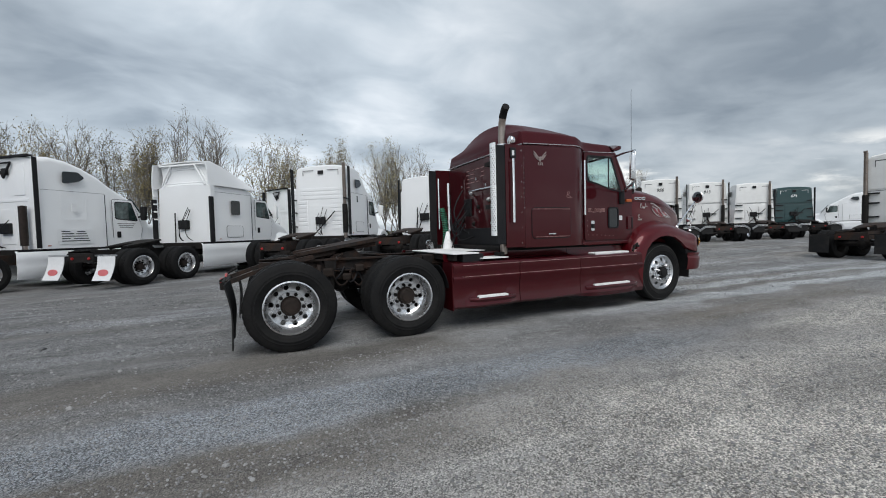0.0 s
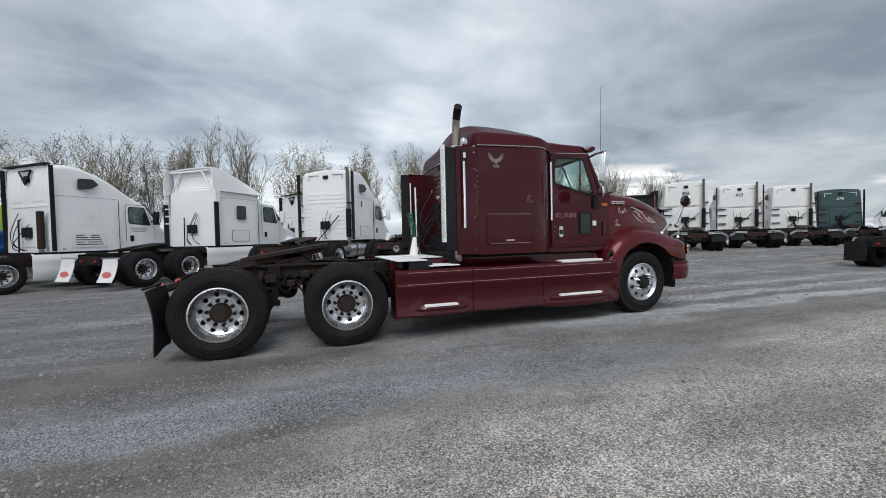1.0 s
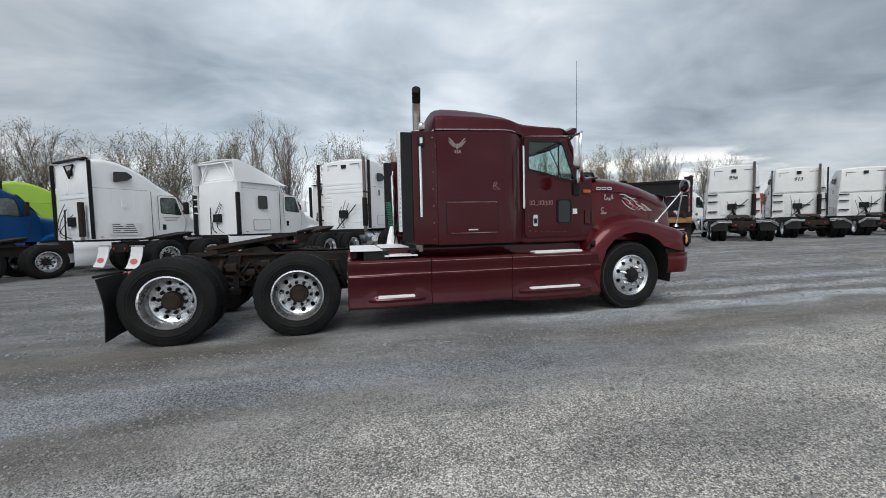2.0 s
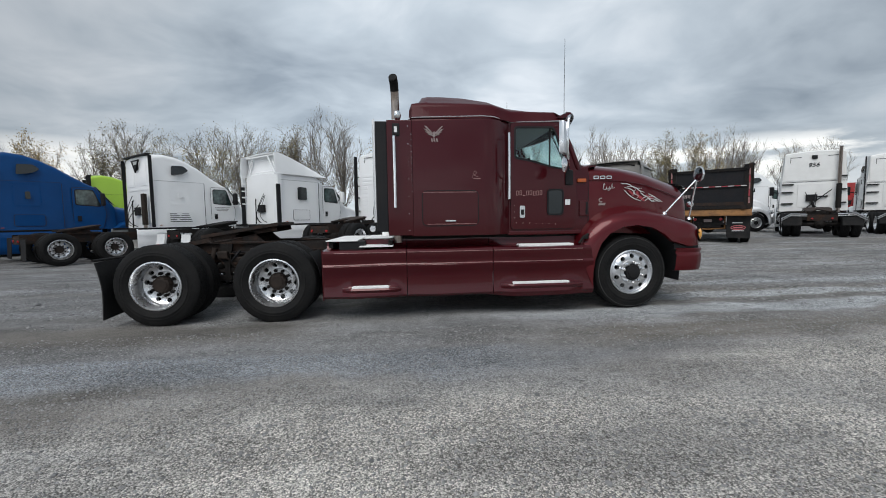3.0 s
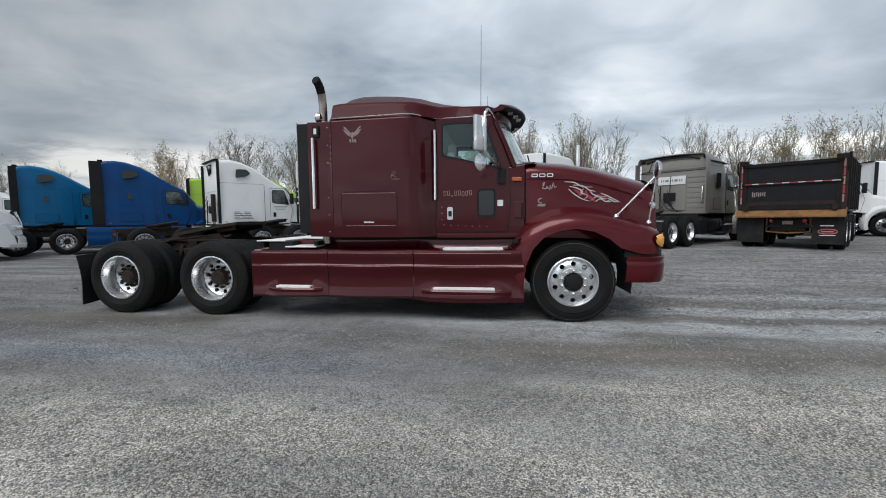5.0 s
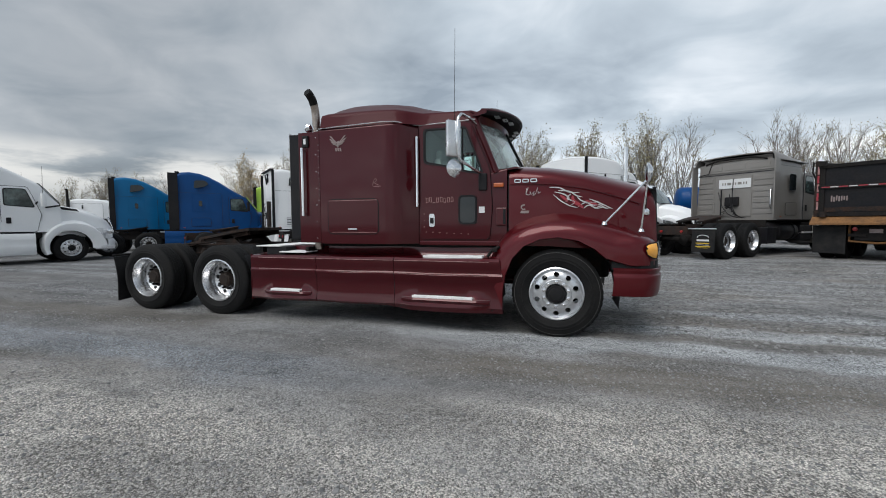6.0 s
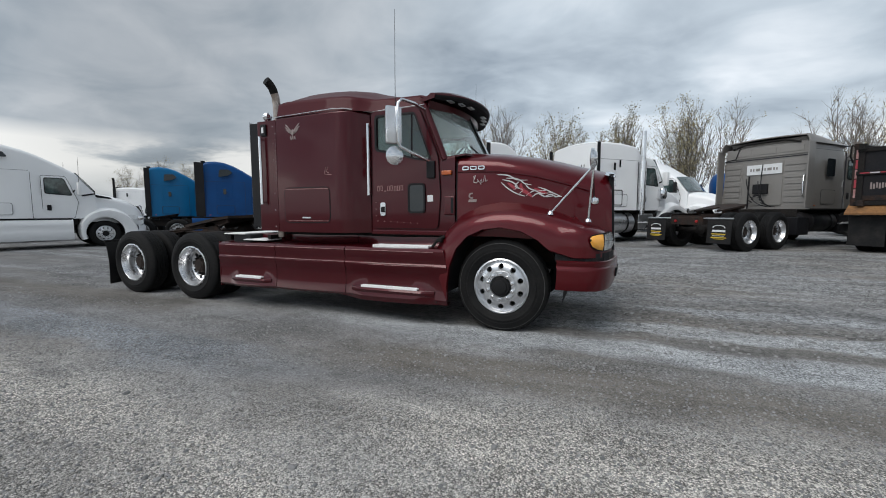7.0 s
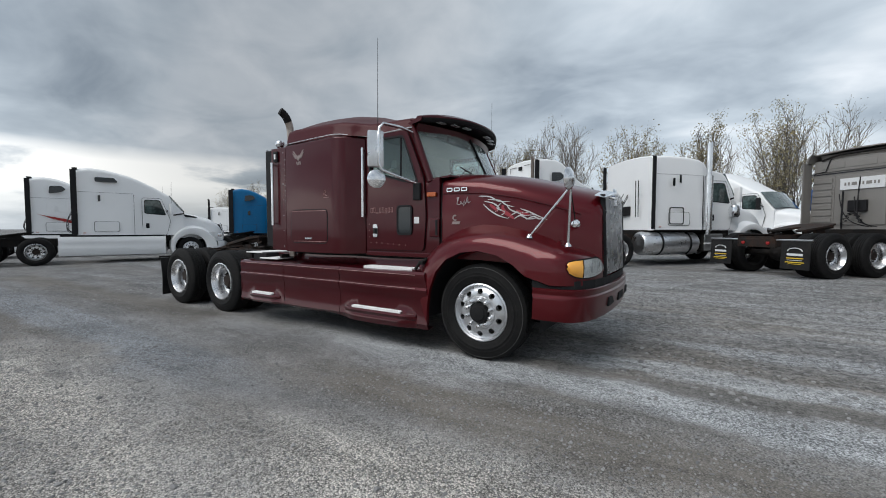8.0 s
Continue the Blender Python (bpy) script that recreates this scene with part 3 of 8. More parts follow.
def arch(half_bottom, half_top, z0, z1, r, crown=0.0, n=5, m=7):
    """A cross-section ring (y, z): a box with rounded top corners and a crowned top."""
    pts = [(-half_bottom, z0), (half_bottom, z0)]
    zc = z1 - crown
    for i in range(n + 1):
        t = radians(90 * i / n)
        pts.append((half_top - r + r * math.cos(t), zc - r + r * math.sin(t)))
    for i in range(1, m):
        s = i / m
        y = (half_top - r) * (1 - 2 * s)
        pts.append((y, zc + crown * (1 - (2 * s - 1) ** 2)))
    for i in range(n + 1):
        t = radians(90 + 90 * i / n)
        pts.append((-half_top + r + r * math.cos(t), zc - r + r * math.sin(t)))
    return pts


def at_x(x, ring):
    return [(x, y, z) for y, z in ring]


def ground_z(x, y):
    """The yard rises a little towards the far parked rows."""
    s = min(1, max(0, (y - 7.5) / 6.0))
    s = s * s * (3 - 2 * s)
    u = min(1, max(0, (x + 9) / 19.0))
    u = u * u * (3 - 2 * u)
    return 0.28 * s * u


def facing(x, y, heading, dz=0.0):
    """A pose on the ground whose +x points heading degrees clockwise from the world's +y."""
    return pose(x, y, ground_z(x, y) + dz, 0, 0, 90 - heading)


# ---- the ground ----
def spread(lo, hi, a, c, fine, grow):
    """Grid lines: fine between a and c, ever wider out to lo and hi."""
    xs = list(np.arange(a, c + 1e-6, fine))
    s = fine
    while xs[-1] < hi:
        s *= grow
        xs.append(min(hi, xs[-1] + s))
    s = fine
    while xs[0] > lo:
        s *= grow
        xs.insert(0, max(lo, xs[0] - s))
    return xs


def build_ground():
    gx, gy = spread(-900, 900, -9, 15, 0.09, 1.09), spread(-600, 1200, -1, 9, 0.09, 1.09)
    verts = []
    for y in gy:
        for x in gx:
            h = ground_z(x, y)
            if -12 < x < 18 and -3 < y < 14:
                h += 0.016 * noise.noise((x * 0.55, y * 0.8, 0)) + 0.007 * noise.noise((x * 2.6, y * 3.0, 3.1)) + 0.004 * noise.noise((x * 6.5, y * 6.5, 7.7)) - 0.008
            else:
                h += 0.02 * noise.noise((x * 0.3, y * 0.3, 1.7)) - 0.01
            verts.append((x, y, h))
    w = len(gx)
    faces = [(j * w + i, j * w + i + 1, (j + 1) * w + i + 1, (j + 1) * w + i) for j in range(len(gy) - 1) for i in range(w - 1)]
    me = bpy.data.meshes.new("ground")
    me.from_pydata(verts, [], faces)
    me.materials.append(GROUND)
    me.shade_smooth()
    return tagged(new("ground", me), "grey crushed limestone truck yard with darker wheel tracks", "ground", kind="structure")


build_ground()


# ---- wheels ----
def tyre_mesh(w, R, r, tread=True):
    """Outer face towards -y; the tyre spans 0..w in y."""
    bm = bmesh.new()
    prof = [(r, 0.035), (r + 0.012, 0.012), (r + 0.05, -0.004), (r + 0.078, -0.008), (r + 0.082, -0.012), (r + 0.090, -0.012), (r + 0.094, -0.006), (r + 0.112, -0.004), (r + 0.116, -0.007), (r + 0.121, -0.003), (R - 0.062, 0.002), (R - 0.045, 0.008), (R - 0.018, 0.022), (R - 0.004, 0.034)]
    ribs = 5
    x0, x1 = 0.038, w - 0.038
    for i in range(ribs):
        a = x0 + (x1 - x0) * i / ribs
        c = x0 + (x1 - x0) * (i + 1) / ribs
        prof += [(R, a + 0.002), (R, c - 0.010), (R - 0.014, c - 0.007), (R - 0.014, c - 0.001)] if i < ribs - 1 else [(R, a + 0.002), (R, c)]
    prof += [(R - 0.004, w - 0.034), (R - 0.018, w - 0.022), (R - 0.075, w), (r + 0.05, w + 0.004), (r, w - 0.035)]
    lathe(bm, prof, 132, "Y", closed=True)
    # cross grooves cut into both shoulders and, offset, into the middle ribs
    for v in bm.verts:
        rad = math.hypot(v.co.x, v.co.z)
        k = round(math.atan2(v.co.z, v.co.x) / (2 * math.pi) * 132) % 132
        edge = v.co.y < 0.075 or v.co.y > w - 0.075
        if rad > R - 0.012 and (k % 3 == 0 if edge else k % 3 == 1):
            f = (rad - (0.006 if edge else 0.005)) / rad
            v.co.x *= f
            v.co.z *= f
    return bm


def holed_disc(bm, r0, r1, y0, y1, count, hole, thick, hr=None, sag=0.0):
    """A wheel disc from radius r0 (at depth y0) to r1 (at y1), with round hand holes."""
    hr = hr or (r0 + r1) / 2
    for s in range(count):
        a0, a1 = 2 * math.pi * s / count, 2 * math.pi * (s + 1) / count
        ac = (a0 + a1) / 2

        def put(r, a, d=0.0):
            f = (r - r0) / (r1 - r0)
            y = y0 + (y1 - y0) * f + sag * math.sin(math.pi * f) + d
            return (r * math.cos(a), y, r * math.sin(a))

        edge = []
        for k in range(4):
            edge.append((r0, a0 + (a1 - a0) * k / 4))
        for k in range(4):
            edge.append((r0 + (r1 - r0) * k / 4, a1))
        for k in range(4):
            edge.append((r1, a1 + (a0 - a1) * k / 4))
        for k in range(4):
            edge.append((r1 + (r0 - r1) * k / 4, a0))
        ring = []
        for r, a in edge:
            v = Vector(((r - hr), (a - ac) * hr)).normalized() * hole
            ring.append((hr + v.x, ac + v.y / hr))
        o = [bm.verts.new(put(*e)) for e in edge]
        i0 = [bm.verts.new(put(*e)) for e in ring]
        i1 = [bm.verts.new(put(*e, d=thick)) for e in ring]
        for k in range(16):
            j = (k + 1) % 16
            bm.faces.new((o[k], o[j], i0[j], i0[k]))
            bm.faces.new((i0[k], i0[j], i1[j], i1[k]))
    return bm


def lug_nut(radius, y0, length, size=0.016):
    """One nut on its stud, at the bolt circle's radius."""
    return lathe(bmesh.new(), [(size, y0), (size, y0 - length * 0.6), (size * 0.62, y0 - length * 0.62), (size * 0.55, y0 - length), (0.0001, y0 - length)], 6, "Y", at=(radius, 0, 0))


RT, RR = 0.503, 0.292      # tyre and rim radii
WT = 0.275                 # tyre width


def drive_wheel_parts():
    """Outer dual: deep-dished disc, hub standing out of it."""
    rim = bmesh.new()
    lathe(rim, [(RR + 0.012, 0.02), (RR + 0.010, 0.002), (RR - 0.004, -0.002), (RR - 0.012, 0.010), (RR - 0.018, 0.045), (RR - 0.036, 0.070), (RR - 0.042, 0.185), (RR - 0.03, 0.25), (RR + 0.012, 0.25)], 48, "Y", closed=True)
    holed_disc(rim, 0.166, RR - 0.042, 0.205, 0.180, 10, 0.0285, 0.05, 0.2085, 0.010)
    lathe(rim, [(0.166, 0.205), (0.166, 0.190), (0.160, 0.184), (0.112, 0.184), (0.112, 0.22), (0.166, 0.24)], 40, "Y", closed=True)
    hub = bmesh.new()
    lathe(hub, [(0.114, 0.22), (0.112, 0.150), (0.102, 0.132), (0.098, 0.112), (0.078, 0.102), (0.070, 0.092), (0.0001, 0.090)], 28, "Y")
    for k in range(8):
        a = 2 * math.pi * k / 8
        lathe(hub, [(0.011, 0.15), (0.011, 0.114), (0.0001, 0.114)], 6, "Y", at=(0.090 * math.cos(a), -0.012, 0.090 * math.sin(a)))
    lugs = lug_nut(0.139, 0.185, 0.058, 0.0215)
    return rim, hub, lugs


def steer_wheel_parts():
    rim = bmesh.new()
    lathe(rim, [(RR + 0.012, 0.03), (RR + 0.010, 0.006), (RR - 0.004, 0.000), (RR - 0.016, 0.010), (RR - 0.024, 0.030), (RR - 0.03, 0.034), (RR - 0.03, 0.2), (RR + 0.012, 0.2)], 48, "Y", closed=True)
    holed_disc(rim, 0.170, RR - 0.026, 0.000, 0.034, 10, 0.0295, 0.06, 0.2195, -0.012)
    lathe(rim, [(0.170, 0.000), (0.164, -0.008), (0.118, -0.008), (0.106, 0.004), (0.106, 0.06), (0.170, 0.05)], 40, "Y", closed=True)
    hub = bmesh.new()
    lathe(hub, [(0.106, 0.05), (0.104, -0.020), (0.096, -0.040), (0.078, -0.044), (0.072, -0.058), (0.03, -0.066), (0.0001, -0.067)], 28, "Y")
    lugs = lug_nut(0.138, -0.007, 0.060, 0.021)
    return rim, hub, lugs


def wheel_kit():
    """The shared meshes of all wheels."""
    kit = {}
    kit["tyre"] = part("tyre", tyre_mesh(WT, RT, RR), RUBBER, smooth=40)
    for key, made in (("drive", drive_wheel_parts()), ("steer", steer_wheel_parts())):
        kit[key] = [part("rim", made[0], RIM if key == "drive" else ALU, smooth=40), part("hub", made[1], HUB if key == "drive" else DARK, smooth=35), part("lug_nut", made[2], STEEL if key == "drive" else CHROME)]
    kit["drum"] = part("brake_drum", lathe(bmesh.new(), [(0.20, 0.22), (0.205, 0.06), (0.10, 0.05), (0.0001, 0.05)], 24, "Y"), HUB, smooth=40)
    return kit


KIT = wheel_kit()
KIT_OBJECTS = [KIT["tyre"], KIT["drum"], *KIT["drive"], *KIT["steer"]]


def wheel(truck, x, y_face, side, style, z=None, turn=0.0):
    """One wheel of a truck; y_face: the outer sidewall; side -1 right, +1 left."""
    z = RT - 0.012 if z is None else z
    m = pose(x, y_face, z, 0, turn, 0 if side < 0 else 180)
    w = new("wheel", None)
    w.empty_display_size = 0.1
    w.parent = truck
    w.matrix_local = m
    again(KIT["tyre"], Matrix.Identity(4), w)
    if style != "inner":
        for o in KIT[style][:2]:
            again(o, Matrix.Identity(4), w)
        for k in range(10):
            again(KIT[style][2], pose(0, 0, 0, 0, 36 * k + 18, 0), w)
    if style == "steer":
        again(KIT["drum"], pose(0, 0.05, 0), w)
    return w


def axle_set(truck, x, half, turn=0.0):
    """Dual wheels on both sides of one drive axle."""
    for side in (-1, 1):
        wheel(truck, x, side * half, side, "drive", turn=turn + 11 * side)
        wheel(truck, x, side * (half - WT - 0.055), side, "inner")
    bm = bmesh.new()
    tube(bm, [(x, -half + 0.15, RT), (x, half - 0.15, RT)], 0.075, 12)
    lathe(bm, [(0.0001, -0.2), (0.14, -0.14), (0.2, 0), (0.14, 0.14), (0.0001, 0.2)], 16, "X", at=(x, 0, RT))
    part("axle", bm, STEEL, truck, smooth=40)


def rails(truck, x0, x1, z0=0.70, z1=0.97, mat=None):
    """Two channel-section frame rails and their cross members."""
    mat = mat or STEEL
    for s in (-1, 1):
        bm = bmesh.new()
        web = s * 0.43
        slab(bm, x0, x1, web - 0.005, web + 0.005, z0, z1)
        for z in (z0, z1):
            slab(bm, x0, x1, min(web, web - s * 0.085), max(web, web - s * 0.085), z - 0.006, z + 0.006)
        part("frame_rail", bm, mat, truck)
    x = x0 + 0.06
    while x < x1:
        bm = bmesh.new()
        slab(bm, x - 0.04, x + 0.04, -0.425, 0.425, z0 + 0.05, z1 - 0.04, 0.01)
        part("cross_member", bm, mat, truck)
        x += 1.05


def fifth_wheel(truck, x, z=1.0, mat=None):
    """A slotted coupling plate that tips back, on two brackets."""
    mat = mat or STEEL
    bm = bmesh.new()
    pts = [(0.45, -0.40), (0.48, 0.0), (0.45, 0.40), (0.20, 0.47), (-0.15, 0.45), (-0.62, 0.40), (-0.66, 0.28), (-0.16, 0.06), (-0.10, 0.0), (-0.16, -0.06), (-0.66, -0.28), (-0.62, -0.40), (-0.15, -0.45), (0.20, -0.47)]
    top = [bm.verts.new((px, py, 0.02)) for px, py in pts]
    low = [bm.verts.new((px, py, -0.025)) for px, py in pts]
    bm.faces.new(top)
    bm.faces.new(low)
    for i in range(len(pts)):
        j = (i + 1) % len(pts)
        bm.faces.new((top[i], top[j], low[j], low[i]))
    for py in (-0.36, 0.36):
        slab(bm, -0.55, 0.4, py - 0.02, py + 0.02, -0.09, -0.02)
    bmesh.ops.transform(bm, matrix=pose(x, 0, z + 0.16, 0, -9, 0), verts=bm.verts)
    part("fifth_wheel_plate", bm, mat, truck, "greasy brown steel coupling plate")
    for s in (-1, 1):
        bm = bmesh.new()
        plate(bm, [(x - 0.26, z - 0.04), (x + 0.26, z - 0.04), (x + 0.08, z + 0.12), (x - 0.08, z + 0.12)], s * 0.36 + 0.02, 0.04)
        part("fifth_wheel_bracket", bm, mat, truck)
    for s in (-1, 1):
        part("slide_rail", block(x - 0.85, x + 0.65, s * 0.43 - 0.06, s * 0.43 + 0.06, z - 0.035, z - 0.012), mat, truck)


def suspension(truck, x, half):
    """Air springs, hangers and shock absorbers between the duals and the frame."""
    for s in (-1, 1):
        bm = bmesh.new()
        lathe(bm, [(0.09, 0.52), (0.125, 0.56), (0.13, 0.62), (0.105, 0.65), (0.13, 0.68), (0.12, 0.74), (0.08, 0.76)], 14, "Z", at=(x - 0.32, s * 0.43, 0))
        part("air_spring", bm, RUBBER, truck, smooth=50)
        bm = bmesh.new()
        plate(bm, [(x + 0.46, 0.95), (x + 0.62, 0.95), (x + 0.575, 0.62), (x + 0.58, 0.46), (x + 0.50, 0.46), (x + 0.51, 0.62)], s * 0.47 + 0.02, 0.04)
        slab(bm, x - 0.45, x + 0.60, s * 0.45 - 0.04, s * 0.45 + 0.04, 0.44, 0.51, 0.01)
        tube(bm, [(x - 0.12, s * 0.5, 0.48), (x + 0.12, s * 0.46, 0.92)], 0.035, 8)
        part("hanger", bm, STEEL, truck)


# ---- the maroon tractor unit ----
def studs(name, mat, parent, radius, rise, spots):
    """Small domed heads, each its own part; rise: signed height along y."""
    first = part(name, lathe(bmesh.new(), [(radius, 0), (radius, rise * 0.6), (0.0001, rise)], 6, "Y"), mat, parent)
    first.matrix_local = pose(*spots[0])
    for p in spots[1:]:
        again(first, pose(*p), parent)


TRUCK = empty("tractor_unit", pose(0, 6.23, 0), "maroon sleeper-cab tractor unit with chrome trim, parked on gravel", "truck")
X1, X2, XF = 0.0, 1.388, 6.075

for ax in (X1, X2):
    axle_set(TRUCK, ax, 1.20)
    suspension(TRUCK, ax, 1.2)
wheel(TRUCK, XF, -1.105, -1, "steer")
wheel(TRUCK, XF, 1.105, 1, "steer")
part("front_axle", tube(bmesh.new(), [(XF, -0.9, 0.48), (XF, -0.6, 0.36), (XF, 0.6, 0.36), (XF, 0.9, 0.48)], 0.06, 8), STEEL, TRUCK, smooth=40)
rails(TRUCK, -0.32, 6.6, 0.70, 0.96, RUST)
fifth_wheel(TRUCK, 0.78, 0.99, RUST)


def rear_details():
    # sloping pickup ramps at the tail of the frame
    for s in (-1, 1):
        bm = bmesh.new()
        plate(bm, [(-0.76, 0.75), (-0.72, 0.70), (-0.25, 0.875), (0.35, 0.985), (0.32, 1.04), (-0.2, 0.935)], s * 0.47 + 0.035, 0.07)
        part("ramp", bm, RUST, TRUCK, "rusty sloping pickup ramp")
    part("tail_beam", block(-0.74, -0.68, -0.62, 0.62, 0.68, 0.76, bevel=0.015), STEEL, TRUCK)
    for s in (-1, 1):
        rows = []
        for i in range(9):
            z = 0.80 - 0.69 * i / 8
            x = -0.645 + 0.035 * math.sin(i * 0.5) + 0.06 * (i / 8) ** 2
            rows.append([(x + 0.012 * math.sin(j * 1.3 + i * 0.4), s * (0.60 + 0.155 * j), z + 0.01 * math.sin(j)) for j in range(5)])
        part("mud_flap", sheet(bmesh.new(), rows, 0.012, (1, 0, 0)), FLAP, TRUCK, "curled black rubber mud flap", smooth=60)
        bm = bmesh.new()
        tube(bm, [(-0.74, s * 0.55, 0.78), (-0.68, s * 0.62, 0.82), (-0.66, s * 1.23, 0.82)], 0.016, 8)
        part("flap_bracket", bm, STEEL, TRUCK, smooth=40)
        for yy in (0.3, 0.42):
            part("tail_light", lathe(bmesh.new(), [(0.05, 0), (0.05, 0.02), (0.03, 0.028), (0.0001, 0.03)], 16, "X", at=(-0.75, s * yy, 0.75)), RED, TRUCK)
    # air tank, brake chambers and pipes between the axles
    bm = bmesh.new()
    lathe(bm, [(0.0001, -0.35), (0.10, -0.32), (0.12, -0.25), (0.12, 0.25), (0.10, 0.32), (0.0001, 0.35)], 18, "Y", at=(0.7, 0, 0.62))
    part("air_tank", bm, STEEL, TRUCK, smooth=40)
    for ax in (X1, X2):
        for s in (-1, 1):
            bm = bmesh.new()
            lathe(bm, [(0.0001, 0), (0.08, 0.01), (0.085, 0.06), (0.095, 0.08), (0.085, 0.10), (0.08, 0.2), (0.05, 0.22), (0.0001, 0.22)], 16, "X", at=(ax + 0.16, s * 0.5, 0.56))
            part("brake_chamber", bm, STEEL, TRUCK, smooth=40)
    rng = random.Random(5)
    for k in range(6):
        y = -0.47 + 0.02 * k
        pts = [(0.2 + 0.28 * i, y - 0.02 * rng.random(), 0.86 - 0.05 * rng.random() - 0.02 * k) for i in range(9)]
        part("air_line", tube(bmesh.new(), pts, 0.010, 6), BLACK if k % 2 else RUST, TRUCK, smooth=60)
    # sagging brake hoses, valve lumps and torque rods outside the rails
    for s in (-1, 1):
        for k in range(5):
            x0, x1 = 0.40 + 0.13 * k, 0.72 + 0.10 * k
            dip = 0.16 + 0.07 * rng.random()
            pts = [(x0 + (x1 - x0) * i / 10, s * (0.50 + 0.03 * math.sin(i + k)), 0.86 - 0.02 * k - dip * math.sin(math.pi * i / 10)) for i in range(11)]
            part("brake_hose", tube(bmesh.new(), pts, 0.013, 6), RUST if k % 2 else BLACK, TRUCK, smooth=60)
        for x, z, a in ((0.50, 0.80, 0.07), (0.74, 0.73, 0.055), (0.92, 0.84, 0.06)):
            part("valve_block", block(x - a, x + a, min(s * 0.44, s * 0.54), max(s * 0.44, s * 0.54), z - a * 0.8, z + a * 0.8, bevel=0.02), HUB, TRUCK)
        for ax in (X1, X2):
            rod = bmesh.new()
            tube(rod, [(ax + 0.08, s * 0.40, 0.60), (ax + 0.50, s * 0.44, 0.56)], 0.028, 8)
            part("torque_rod", rod, RUST, TRUCK, smooth=40)
        part("shock_absorber", tube(bmesh.new(), [(0.30, s * 0.56, 0.46), (0.40, s * 0.50, 0.90)], 0.036, 10), HUB, TRUCK, smooth=40)
    # greasy release rod and clutter on the frame between the axles
    part("release_rod", tube(bmesh.new(), [(0.55, -0.95, 0.99), (0.60, -0.62, 1.0), (0.72, -0.40, 1.03)], 0.012, 6), RUST, TRUCK, smooth=50)
    # quarter fenders ahead of the drive wheels
    for s in (-1, 1):
        bm = bmesh.new()
        rows = []
        for i in range(8):
            a = radians(6 + 34 * i / 7)
            rows.append([(X2 + 0.56 * math.cos(a), s * y, 0.49 + 0.56 * math.sin(a)) for y in (0.58, 0.9, 1.16)])
        part("quarter_fender", sheet(bm, rows, 0.01, (0, 0, 1)), BLACK, TRUCK, smooth=50)


rear_details()


